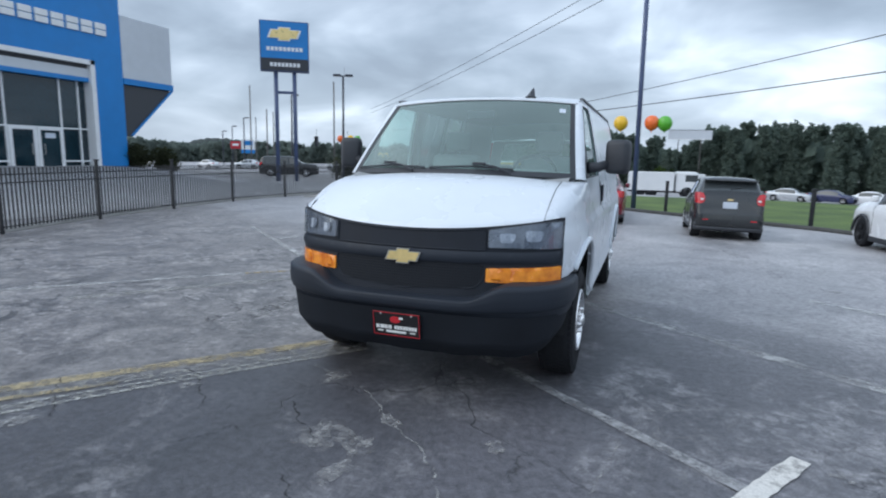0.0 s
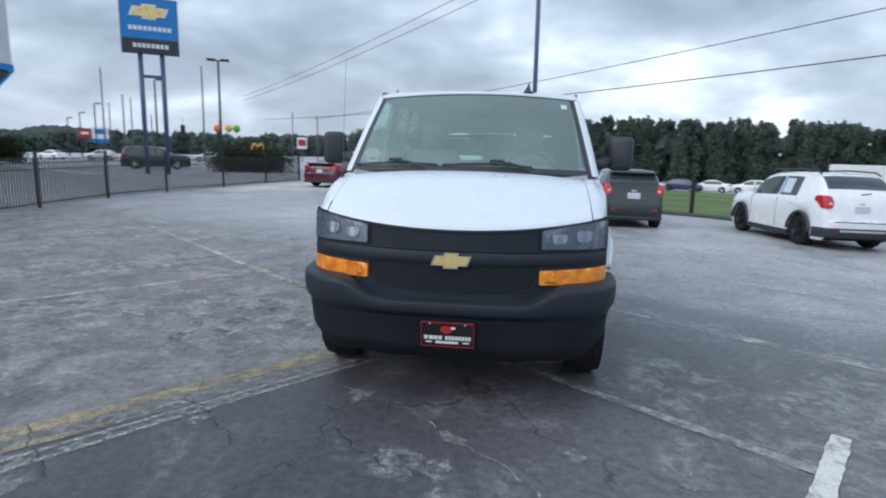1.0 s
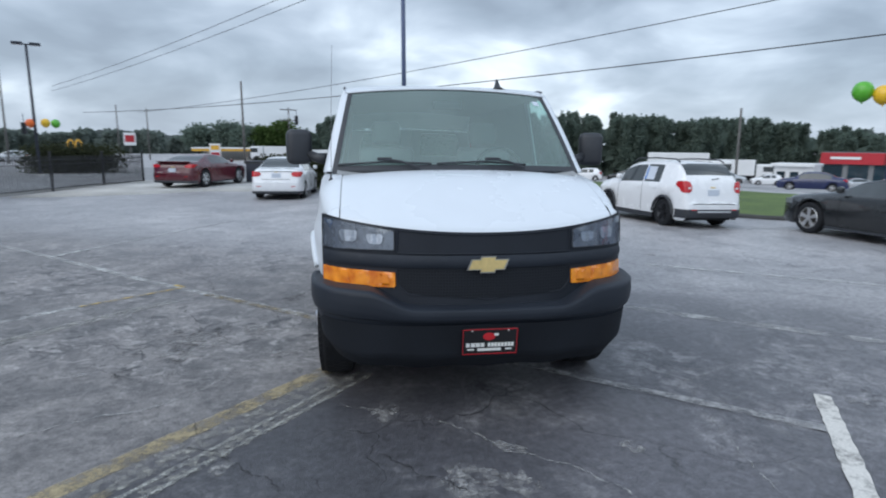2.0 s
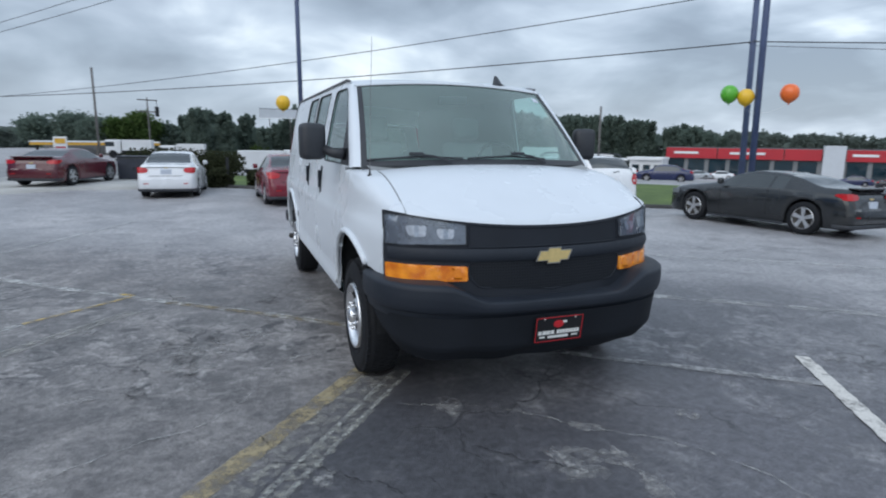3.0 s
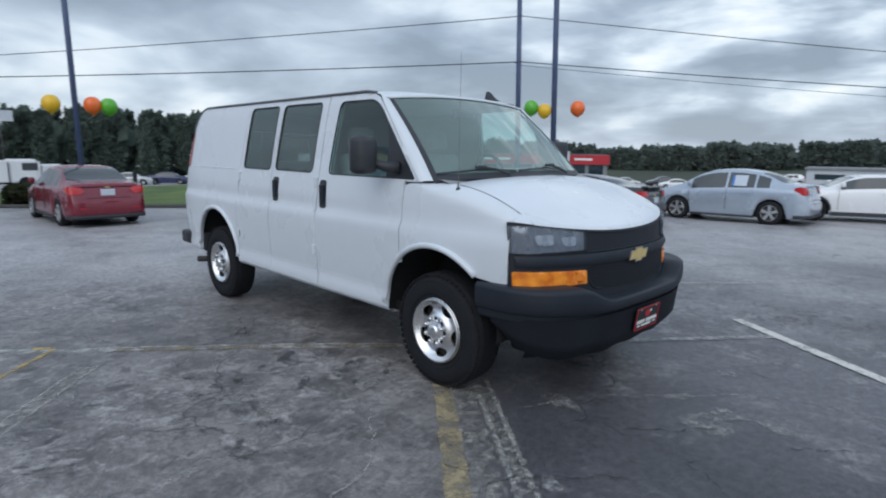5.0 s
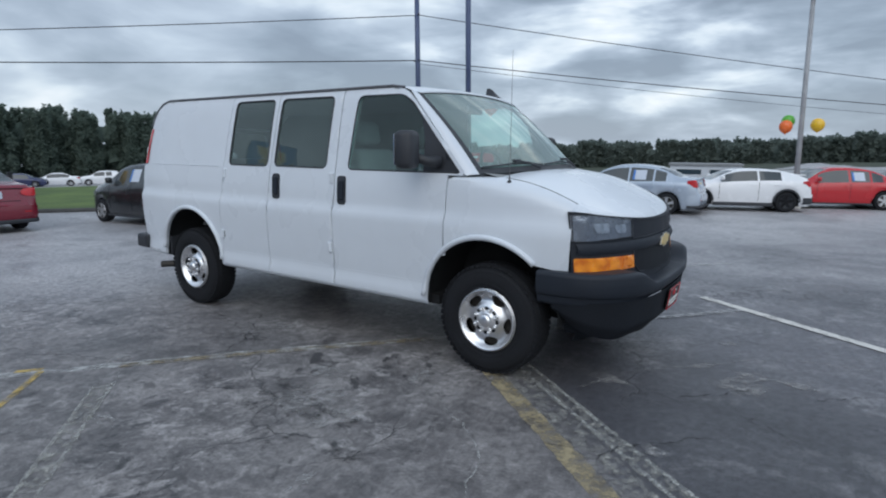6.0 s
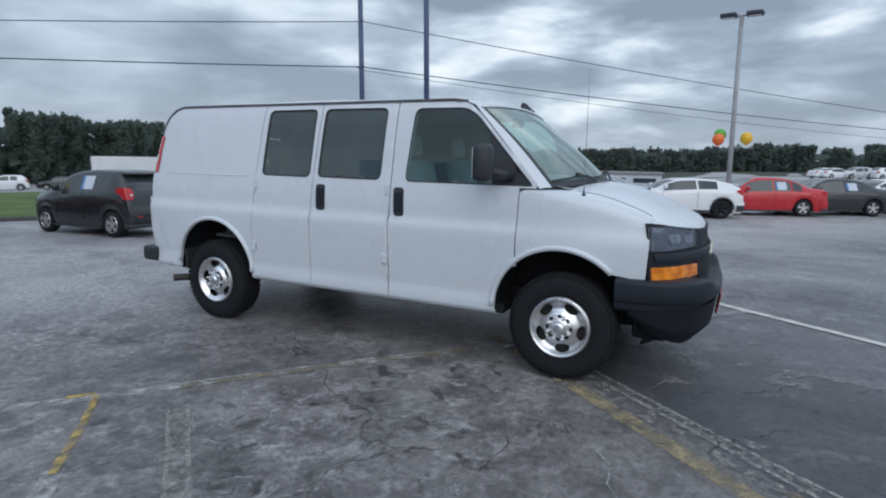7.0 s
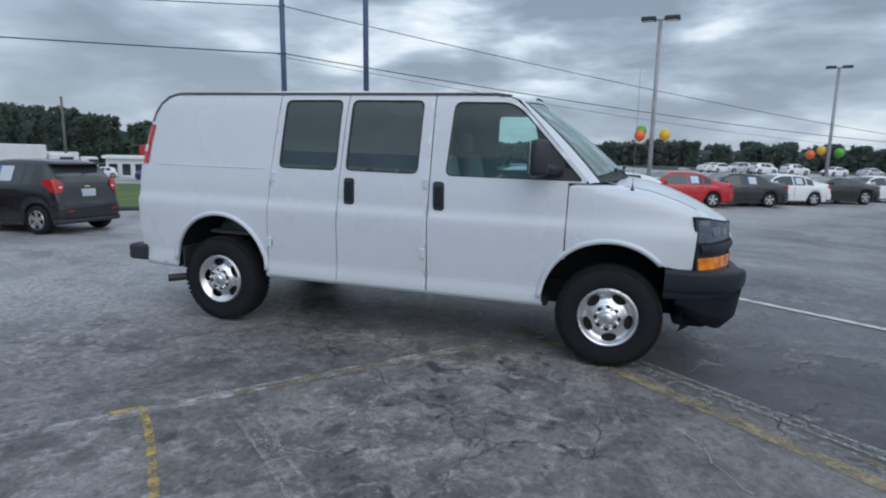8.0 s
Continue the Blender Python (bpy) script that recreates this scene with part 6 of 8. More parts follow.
    if paper:
        ps = spec["paper"] if "paper" in spec else spec["side"][0] + 0.28 * (spec["side"][1] - spec["side"][0])
        i = min(range(len(sections)), key=lambda k: abs(sections[k][0] - ps))
        (x5, z5), (x6, z6) = sections[i][1][5], sections[i][1][6]
        for s in (-1, 1):
            st = part("window_sticker", grid_sheet(2, 2, lambda u, v: (s * (lerp(x5, x6, 0.12 + 0.76 * v) + 0.010), ps - L / 2 + 0.34 * u, lerp(z5, z6, 0.12 + 0.76 * v))), PAPER, car, "white paper sticker in the window")
            part("sticker_band", grid_sheet(1, 1, lambda u, v: (s * (lerp(x5, x6, 0.12 + 0.76 * v) + 0.014), ps - L / 2 + 0.34 + 0.06 * u, lerp(z5, z6, 0.12 + 0.76 * v))), BLUE_PAPER, st)
    return car


CAR_SCALE = 0.90


def park(rear_x, rear_y, heading, spec, k=CAR_SCALE):
    """The pose of a car whose rear axle lies at a place; heading: degrees from +y, towards -x."""
    a = radians(heading)
    back = (spec["L"] / 2 - spec["axles"][0]) * k
    x, y = rear_x - math.sin(a) * back, rear_y + math.cos(a) * back
    z = ground_z(x, y)
    fx, fy = x - math.sin(a) * 1.3, y + math.cos(a) * 1.3
    bx, by = x + math.sin(a) * 1.3, y - math.cos(a) * 1.3
    pitch = math.degrees(math.atan2(ground_z(fx, fy) - ground_z(bx, by), 2.6))
    sx, sy = math.cos(a) * 0.75, math.sin(a) * 0.75
    roll = math.degrees(math.atan2(ground_z(x - sx, y - sy) - ground_z(x + sx, y + sy), 1.5))
    return pose(x, y, z, pitch, roll, heading) @ Matrix.Scale(k, 4)


P_BLACK = paint("dark charcoal car paint", (0.013, 0.015, 0.017))
P_RED = paint("deep red car paint", (0.175, 0.010, 0.025))
P_BRIGHT_RED = paint("bright red car paint", (0.48, 0.012, 0.020))
P_MAROON = paint("dark maroon car paint", (0.085, 0.008, 0.016))
P_GREY = paint("dark grey car paint", (0.019, 0.020, 0.025))
P_BLUE = paint("pale silver-blue car paint", (0.42, 0.48, 0.56), metal=0.3)
P_SILVER = paint("silver car paint", (0.52, 0.54, 0.56), metal=0.4)
P_DEEP_BLUE = paint("deep blue car paint", (0.018, 0.026, 0.085))
G = "cars parked in the lot"
build_car("hatchback_car", "dark charcoal small hatchback with papers in its side windows", "car", HATCH, P_BLACK, park(3.0, 9.9, 1, HATCH), G, paper=True, spoiler=True)
build_car("compact_suv", "white compact SUV with black cladding and roof rails", "car", SUV, WHITE_CAR, park(6.62, 8.05, 7, SUV, 0.87), G, RUBBER, paper=True, cladding=True, rails=True)
build_car("sedan_car", "white sedan parked beside the concrete pad", "car", SEDAN, WHITE_CAR, park(-3.25, 15.3, -3, SEDAN), G)
build_car("sedan_car", "deep red sedan parked before the grass verge", "car", SEDAN, P_RED, park(0.0, 12.2, 2, SEDAN), G)
build_car("coupe_car", "black sports coupe with silver wheels", "car", COUPE, P_BLACK, park(9.65, 4.45, 7, COUPE, 0.89), G, spoiler=True)
build_car("sedan_car", "pale silver-blue sedan parked in the row", "car", COMPACT, P_BLUE, park(13.2, 1.96, 1, COMPACT, 0.92), G, paper=True)
build_car("hatchback_car", "white hatchback with dark wheels in the row", "car", SPORT_HATCH, WHITE_CAR, park(16.1, -0.45, 23, SPORT_HATCH), G, RUBBER, cladding=True, spoiler=True)
build_car("sedan_car", "bright red sedan with papers in its windows", "car", SEDAN, P_BRIGHT_RED, park(18.95, -2.9, 25, SEDAN), G, paper=True)
build_car("sedan_car", "dark grey sedan with papers in its windows", "car", SEDAN, P_GREY, park(20.9, -5.2, 25, SEDAN), G, paper=True)
build_car("sedan_car", "white sedan with papers in its windows", "car", SEDAN, WHITE_CAR, park(23.4, -7.4, 27, SEDAN), G, paper=True)
build_car("coupe_car", "dark coupe at the row's far end", "car", COUPE, P_BLACK, park(26.3, -10.2, 27, COUPE), G)
build_car("sedan_car", "white sedan at the row's far end", "car", SEDAN, WHITE_CAR, park(29.6, -13.0, 27, SEDAN), G)
mar = park(-7.40, 19.55, -16, COUPE, 0.92)
mar.translation.z = -0.125
build_car("coupe_car", "dark maroon sports coupe on the concrete pad", "car", COUPE, P_MAROON, mar, G, spoiler=True)
build_car("large_suv", "dark large SUV on the road behind the fence", "car", BIG_SUV, P_BLACK, park(-26.9, 34.7, -62, BIG_SUV), "cars on the road", far=True)

# ---- fence, poles, signs and balloons ----
IRON = material("black painted iron", (0.014, 0.015, 0.018), 0.5, spread=0.3)
POLE_BLUE = material("dark blue painted steel", (0.060, 0.085, 0.170), 0.45, spread=0.2)
POLE_GREY = material("weathered grey steel pole", (0.34, 0.345, 0.36), 0.6, metal=0.1, spread=0.2)
POLE_DARK = material("dark steel pole", (0.035, 0.040, 0.055), 0.55, spread=0.25)
WOOD_POLE = material("weathered utility pole wood", (0.13, 0.125, 0.12), 0.9, spread=0.3)
BLUE_PANEL = material("bright blue cladding panel", (0.008, 0.19, 0.52), 0.4, spread=0.06, fine=2, coarse=0.4)
GREY_PANEL = material("pale grey cladding panel", (0.54, 0.57, 0.61), 0.5, spread=0.05, fine=2, coarse=0.3)
WHITE_TRIM = material("white painted trim", (0.74, 0.75, 0.76), 0.5, spread=0.05)
SHOP_GLASS = material("dark shop glass", (0.008, 0.026, 0.038), 0.05, spread=0.3, coarse=0.4, spec=0.8)
SOFFIT = material("dark canopy soffit", (0.055, 0.058, 0.065), 0.8, spread=0.1)
SIGN_DARK = material("dark grey sign panel", (0.030, 0.034, 0.042), 0.5, spread=0.1)
RED_PANEL = material("red fascia panel", (0.42, 0.018, 0.030), 0.5, spread=0.12, coarse=0.3)
SHOP_WALL = material("grey shop wall", (0.22, 0.23, 0.24), 0.7, spread=0.2, coarse=0.2)
TRUCK_WHITE = material("white truck body", (0.70, 0.71, 0.72), 0.5, spread=0.08, coarse=0.6)
YELLOW_PANEL = material("yellow canopy panel", (0.72, 0.40, 0.05), 0.5, spread=0.1)
CABLE = material("black cable", (0.02, 0.02, 0.022), 0.7, spread=0.2)
BALLOON = {c: material(f"{c} balloon rubber", v, 0.35, spread=0.06, coat=0.3) for c, v in (("yellow", (0.80, 0.48, 0.02)), ("orange", (0.85, 0.16, 0.025)), ("green", (0.10, 0.42, 0.03)))}

POSTS = [(-7.5, -5.2), (-8.4, -2.3), (-9.25, 0.5), (-10.08, 3.33), (-10.88, 6.07), (-11.5, 8.97), (-12.0, 12.1), (-11.93, 15.0), (-11.5, 18.2), (-10.95, 21.0), (-10.25, 23.3)]
fence = thing("iron_fence", "black iron picket fence along the lot's edge", "fence")
pick_me = bpy.data.meshes.new("picket")
pb = box_mesh(-0.012, 0.012, -0.012, 0.012, 0.0, 1.17)
pb.to_mesh(pick_me)
pb.free()
pick_me.materials.append(IRON)
for i, (x, y) in enumerate(POSTS):
    z = ground_z(x, y)
    pbm = box_mesh(-0.030, 0.030, -0.030, 0.030, -0.05, 1.38, 0.006)
    box(pbm, -0.045, 0.045, -0.045, 0.045, 1.38, 1.41, 0.008)
    part("post", turned(pbm, pose(x, y, z)), IRON, fence)
    if i + 1 < len(POSTS):
        x2, y2 = POSTS[i + 1]
        z2 = ground_z(x2, y2)
        for h in (0.13, 0.96, 1.12):
            part("rail", tube([(x, y, z + h), (x2, y2, z2 + h)], 0.017, 4), IRON, fence)
        for k in range(1, 27):
            t = k / 27
            p = new("picket", pick_me)
            p.parent = fence
            p.location = (lerp(x, x2, t), lerp(y, y2, t), lerp(z, z2, t) + 0.08)
fk = link_mesh("kerb", tube([(x - 0.25, y, ground_z(x, y) + 0.02) for x, y in POSTS], 0.09, 6), CONCRETE)
tagged(fk, "pale concrete kerb below the iron fence", "kerb", kind="structure")

for x, y in ((1.92, 15.95), (5.45, 13.45), (-1.63, 18.6), (9.0, 10.2)):
    z = ground_z(x, y)
    b_ = thing("verge_post", "short dark post standing in the grass verge", "post", pose(x, y, z), "posts along the verge")
    pbm = box_mesh(-0.05, 0.05, -0.05, 0.05, -0.05, 1.02, 0.01)
    part("shaft", pbm, IRON, b_)
    part("cap", box_mesh(-0.06, 0.06, -0.06, 0.06, 1.02, 1.06, 0.012), IRON, b_)


def balloon(x, y, z, colour, pole, k=1.0):
    b_ = thing("balloon", f"{colour} round balloon tied to a pole", "balloon", pose(x, y, z) @ Matrix.Scale(k, 4), "balloons on the poles")
    bm = lathe([(0.0, 0.25), (0.09, 0.238), (0.17, 0.19), (0.225, 0.10), (0.245, 0.0), (0.225, -0.10), (0.17, -0.185), (0.09, -0.245), (0.03, -0.275), (0.0, -0.28)], 24)
    part("skin", bm, BALLOON[colour], b_, smooth=True)
    part("knot", lathe([(0.0, -0.275), (0.028, -0.30), (0.03, -0.31), (0.0, -0.305)], 8), BALLOON[colour], b_)
    part("string", tube([(0, 0, -0.30), ((pole[0] - x) * 0.5 / k, (pole[1] - y) * 0.5 / k, -0.48), ((pole[0] - x) / k, (pole[1] - y) / k, -0.55)], 0.0018, 4), WHITE_TRIM, b_)


def pole_thing(name, label, category, x, y, z0, z1, r0, r1, mat, lean=(0, 0), seg=10):
    p = thing(name, label, category, pose(x, y, z0))
    part("shaft", tube([(0, 0, -0.2), (lean[0], lean[1], z1 - z0)], [r0, r1], seg), mat, p, smooth=True)
    return p


def lamp_post(x, y, z1, mat, turn=0.0, double=True, r=0.075, lean=(0, 0), base=None):
    z0 = ground_z(x, y) if base is None else base
    p = pole_thing("lamp_post", "tall lot lamp post with flat twin lamp heads" if double else "tall lot lamp post with one lamp head", "street lamp", x, y, z0, z1, r, r * 0.75, mat, lean)
    part("foot", lathe([(r * 2.4, 0.0), (r * 2.4, 0.05), (r * 1.6, 0.10), (0, 0.10)], 16), CONCRETE, p)
    top = Matrix.Translation((lean[0], lean[1], z1 - z0)) @ pose(0, 0, 0, 0, 0, turn)
    part("bracket", turned(tube([(-0.35 if double else 0, 0, 0.02), (0.35, 0, 0.02)], 0.035, 8), top), mat, p)
    for s in ((-1, 1) if double else (1,)):
        hb = box_mesh(0.14, 0.64, -0.20, 0.20, -0.02, 0.12, 0.04)
        head = part("lamp_head", turned(hb, top @ pose(0, 0, 0, 0, 0, 0 if s > 0 else 180)), POLE_DARK, p, "dark shoebox lamp head")
        part("lens", turned(box_mesh(0.20, 0.58, -0.15, 0.15, -0.026, -0.018), top @ pose(0, 0, 0, 0, 0, 0 if s > 0 else 180)), PALE_LENS, head)
    return p


UP = (-0.0058, 0.0156)


def lean_for(h):
    return (UP[0] * h, UP[1] * h)


pole_thing("flag_pole", "tall dark blue steel pole with balloons tied to it", "pole", 0.89, 17.3, ground_z(0.89, 17.3), 9.4, 0.085, 0.075, POLE_BLUE, lean_for(9.7))
pole_thing("flag_pole", "tall dark blue steel pole with balloons tied to it", "pole", 10.95, 7.47, ground_z(10.95, 7.47), 9.4, 0.085, 0.075, POLE_BLUE, lean_for(9.8))
up_ = pole_thing("utility_pole", "tall steel utility pole that carries the cables", "utility pole", 20.24, 16.18, ground_z(20.24, 16.18), 10.6, 0.14, 0.12, POLE_BLUE, lean_for(11.1))
lamp_post(-17.99, 30.28, 6.55, POLE_DARK, 25, True, 0.085, lean_for(7.0))
lamp_post(17.2, -0.88, 6.29, POLE_GREY, 82, True, 0.085, lean_for(6.2))
lamp_post(33.2, -11.1, 6.80, POLE_GREY, 78, True, 0.10, lean_for(7.2))
for x, y, z, c, p, *k in ((0.28, 17.4, 2.77, "yellow", (0.89, 17.3)), (1.30, 17.25, 2.77, "orange", (0.89, 17.3)), (1.72, 17.2, 2.75, "green", (0.89, 17.3)),
                      (10.50, 8.02, 2.82, "green", (10.95, 7.47), 0.88), (10.74, 7.72, 2.73, "yellow", (10.95, 7.47), 0.82), (11.30, 6.95, 2.80, "orange", (10.95, 7.47), 0.88),
                      (17.2, -0.42, 2.33, "orange", (17.2, -0.88), 0.8), (17.38, -0.46, 2.50, "green", (17.2, -0.88), 0.8), (17.15, -1.27, 2.37, "yellow", (17.2, -0.88), 0.8),
                      (33.4, -10.2, 2.0, "orange", (33.2, -11.1)), (33.4, -10.75, 2.25, "yellow", (33.2, -11.1)), (33.2, -11.6, 2.15, "green", (33.2, -11.1)),
                      (-18.2, 30.28, 2.52, "orange", (-17.99, 30.28), 0.9), (-17.45, 30.28, 2.54, "yellow", (-17.99, 30.28), 0.9), (-17.0, 30.4, 2.52, "green", (-17.99, 30.28), 0.9)):
    balloon(x, y, z, c, p, *k)


# cables slung between poles
def cable(a, b, sag, r, label="thin black overhead cable"):
    n = 28
    pts = [(lerp(a[0], b[0], i / n), lerp(a[1], b[1], i / n), lerp(a[2], b[2], i / n) - 4 * sag * (i / n) * (1 - i / n)) for i in range(n + 1)]
    c = link_mesh("overhead_cable", tube(pts, r, 5), CABLE)
    tagged(c, label, "cable", "overhead cables")


cable((20.24, 16.18, 8.15), (-26.2, 68.6, 5.0), 0.6, 0.022)
cable((20.24, 16.18, 5.97), (-30.4, 64.5, 4.7), 0.6, 0.026)
cable((20.24, 16.18, 8.15), (68.2, -34.8, 3.5), 0.6, 0.020)
cable((20.24, 16.18, 5.97), (69.3, -33.8, 3.5), 0.6, 0.024)
cable((20.24, 16.18, 5.80), (69.3, -33.8, 2.9), 0.8, 0.012)
cable((6.0, 20.0, 11.5), (-34.0, 66.0, 7.5), 0.5, 0.018)
cable((6.2, 20.0, 10.9), (-34.0, 66.0, 7.0), 0.5, 0.018)
for z_, s_ in ((8.15, 0.9), (5.97, 0.6)):
    part("cross_arm", tube([(UP[0] * 9 - 0.25 * s_, UP[1] * 9 - 0.3, z_ - ground_z(20.24, 16.18)), (UP[0] * 9 + 0.25 * s_, UP[1] * 9 + 0.3, z_ - ground_z(20.24, 16.18))], 0.03, 6), POLE_DARK, up_)

# far utility and lamp poles
for x, y, z1, r, kind in ((-48.2, 59.5, 10.1, 0.13, 0), (-47.7, 59.9, 6.1, 0.10, 0), (-43.6, 56.7, 6.8, 0.13, 0), (-43.0, 57.2, 6.5, 0.11, 0), (-49.7, 70.8, 5.4, 0.12, 0), (-31.7, 52.5, 9.3, 0.13, 0),
                          (-29.3, 70.3, 5.9, 0.12, 0), (-26.3, 71.4, 5.6, 0.12, 0), (-12.0, 55.1, 7.4, 0.16, 0), (-9.6, 71.2, 6.0, 0.13, 1), (39.4, 53.8, 5.7, 0.20, 0)):
    p = pole_thing("utility_pole", "distant grey wooden utility pole", "utility pole", x, y, ground_z(x, y), z1, r * 0.72, r * 0.55, WOOD_POLE, lean_for(z1), 8)
    p["group"] = "distant utility poles"
    if kind:
        for dz in (0.3, 1.6):
            part("cross_arm", turned(box_mesh(-1.1, 1.1, -0.06, 0.06, -0.06, 0.06), pose(UP[0] * z1, UP[1] * z1, z1 - ground_z(x, y) - dz, 0, 0, 30)), WOOD_POLE, p)
for x, y, z1 in ((-48.9, 59.0, 5.9), (-56.4, 65.8, 5.2), (-63.9, 72.6, 4.8), (-29.9, 41.9, 6.7)):
    lamp_post(x, y, z1, POLE_DARK, 25, False, 0.09, lean_for(z1))


# dealer sign on two posts
def badge_outline(k):
    return [(x * k, z * k) for x, z in bow]


sign = thing("pylon_sign", "blue dealer sign on two tall steel posts", "sign", look((-20.55, 27.6, 8.0), (0.8, -4.0, 8.0)) @ pose(0, 0, 0, -90, 0, 0))
for s in (-1, 1):
    part("post", tube([(s * 0.56, 0, -8.6), (s * 0.56, 0, -1.4)], 0.13, 10), POLE_BLUE, sign, "dark blue steel post", smooth=True)
part("cross_bar", box_mesh(-0.56, 0.56, -0.07, 0.07, -2.82, -2.66), POLE_BLUE, sign)
cab_ = part("cabinet", box_mesh(-1.47, 1.47, -0.25, 0.25, -1.50, 1.50, 0.04), POLE_BLUE, sign)
part("panel", box_mesh(-1.41, 1.41, 0.24, 0.275, -0.72, 1.44), BLUE_PANEL, cab_, "bright blue sign face")
part("panel", box_mesh(-1.41, 1.41, 0.24, 0.272, -1.44, -0.74), SIGN_DARK, cab_, "dark lower sign face")
part("sign_shape", turned(prism(badge_outline(8.6), 0, 0.03), pose(0, 0.275, 0.72, 90, 0, 180)), WHITE_TRIM, cab_, "pale cross shape")
part("sign_shape", turned(prism(badge_outline(7.6), 0, 0.045), pose(0, 0.275, 0.72, 90, 0, 180)), GOLD, cab_, "gold cross shape")
for k in range(9):
    part("sign_bar", box_mesh(-1.08 + 0.245 * k, -1.08 + 0.245 * k + 0.185, 0.27, 0.295, -0.28, -0.05), WHITE_TRIM, cab_)
for k in range(8):
    part("sign_bar", box_mesh(-0.90 + 0.23 * k, -0.90 + 0.23 * k + 0.17, 0.27, 0.295, -1.21, -0.98), WHITE_TRIM, cab_)

# ---- showroom ----
show = thing("showroom", "showroom with bright blue portal and dark glass front", "building", pose(-25.0, 0, 0.38))
PX0, PX1 = 2.0, 19.6
part("wall", box_mesh(-1.6, 0.0, 17.95, PX1, -0.6, 10.2), BLUE_PANEL, show, "bright blue portal pier")
part("wall", box_mesh(-1.6, 0.0, PX0, 17.95, 5.45, 10.2), BLUE_PANEL, show, "bright blue portal beam")
part("wall", box_mesh(-1.6, 0.0, PX0, 4.2, -0.6, 5.45), BLUE_PANEL, show, "bright blue portal pier")
for y0, y1, z0, z1 in ((17.73, 17.97, -0.5, 5.47), (4.2, 17.97, 5.25, 5.47)):
    part("portal_trim", box_mesh(-1.55, 0.05, y0, y1, z0, z1, 0.01), WHITE_TRIM, show, "white portal trim")
part("wall", box_mesh(-24, -1.2, PX0, PX1 - 0.4, 4.55, 9.0), GREY_PANEL, show)
part("canopy_soffit", box_mesh(-1.5, -0.2, 4.2, 17.73, 5.05, 5.25), SOFFIT, show)
part("lintel", box_mesh(-0.600, -0.150, 4.2, 17.73, 4.62, 5.05), GREY_PANEL, show, "pale grey lintel panel")
part("lintel_band", box_mesh(-0.590, -0.135, 4.2, 17.73, 4.42, 4.62), BLUE_PANEL, show, "blue band over the glass")
part("shop_window", box_mesh(-0.570, -0.510, 4.2, 17.73, 0.0, 4.42), SHOP_GLASS, show, "dark reflecting shop glass")
part("sill_wall", box_mesh(-0.650, -0.400, 4.2, 17.73, -0.6, 0.0), GREY_PANEL, show)
for y0 in (5.2, 7.2, 9.2, 11.2, 13.75, 16.35, 17.3):
    part("mullion", box_mesh(-0.550, -0.420, y0 - 0.035, y0 + 0.035, 0.0, 4.42), WHITE_TRIM, show, "pale window mullion")
for z0 in (0.55, 2.12):
    part("transom", box_mesh(-0.550, -0.430, 4.2, 17.73, z0 - 0.035, z0 + 0.035), WHITE_TRIM, show, "pale window transom")
for y0 in (13.80, 15.08):
    dr = part("door", box_mesh(-0.490, -0.410, y0 + 0.14, y0 + 1.12, 0.02, 2.02), SHOP_GLASS, show, "glass entrance door in a white frame")
    for a, b, c, d in ((0.0, 0.16, 0.0, 2.14), (1.10, 1.26, 0.0, 2.14), (0.16, 1.10, 1.98, 2.14), (0.16, 1.10, 0.0, 0.18)):
        part("door_frame", box_mesh(-0.510, -0.370, y0 + a, y0 + b, c, d, 0.01), WHITE_TRIM, dr)
    part("door_handle", tube([(-0.33, y0 + (0.28 if y0 > 14 else 0.98), 0.85), (-0.33, y0 + (0.28 if y0 > 14 else 0.98), 1.35)], 0.02, 6), SILVER, dr)
part("door_notice", box_mesh(-0.400, -0.385, 15.45, 15.95, 1.62, 1.86), PAPER, show, "pale notice on the door")
for k in range(9):
    y0 = 12.15 + 0.745 * k
    for z0, z1 in ((6.75, 7.02), (7.06, 7.34)):
        part("sign_bar", box_mesh(-0.02, 0.09, y0, y0 + 0.60, z0, z1, 0.015), WHITE_TRIM, show, "white raised sign bar")
part("canopy", box_mesh(-24, 0.02, PX1 + 0.01, 22.9, 4.85, 8.0, 0.02), GREY_PANEL, show, "pale grey canopy fascia")
part("canopy_band", box_mesh(-24, 0.05, PX1 + 0.01, 22.95, 4.55, 4.86), BLUE_PANEL, show, "blue canopy edge")
wedge = [(PX1 + 0.02, 4.5), (22.9, 4.5), (19.95, 1.86), (PX1 + 0.02, 1.86)]
part("canopy_bracket", turned(prism(wedge, -6.0, -0.05), pose(0, 0, 0, 90, 0, 90)), SOFFIT, show, "dark sloping underside of the canopy")
part("canopy_band", tube([(0.0, 22.9, 4.55), (0.0, 19.95, 1.90)], 0.07, 4), BLUE_PANEL, show, "blue canopy edge")
part("canopy_soffit", box_mesh(-24, -0.15, PX1 + 0.1, 22.8, 4.48, 4.56), SOFFIT, show, "dark canopy underside")
part("wall", box_mesh(-24, -9, PX1 - 0.3, 19.9, -0.6, 4.6), GREY_PANEL, show)

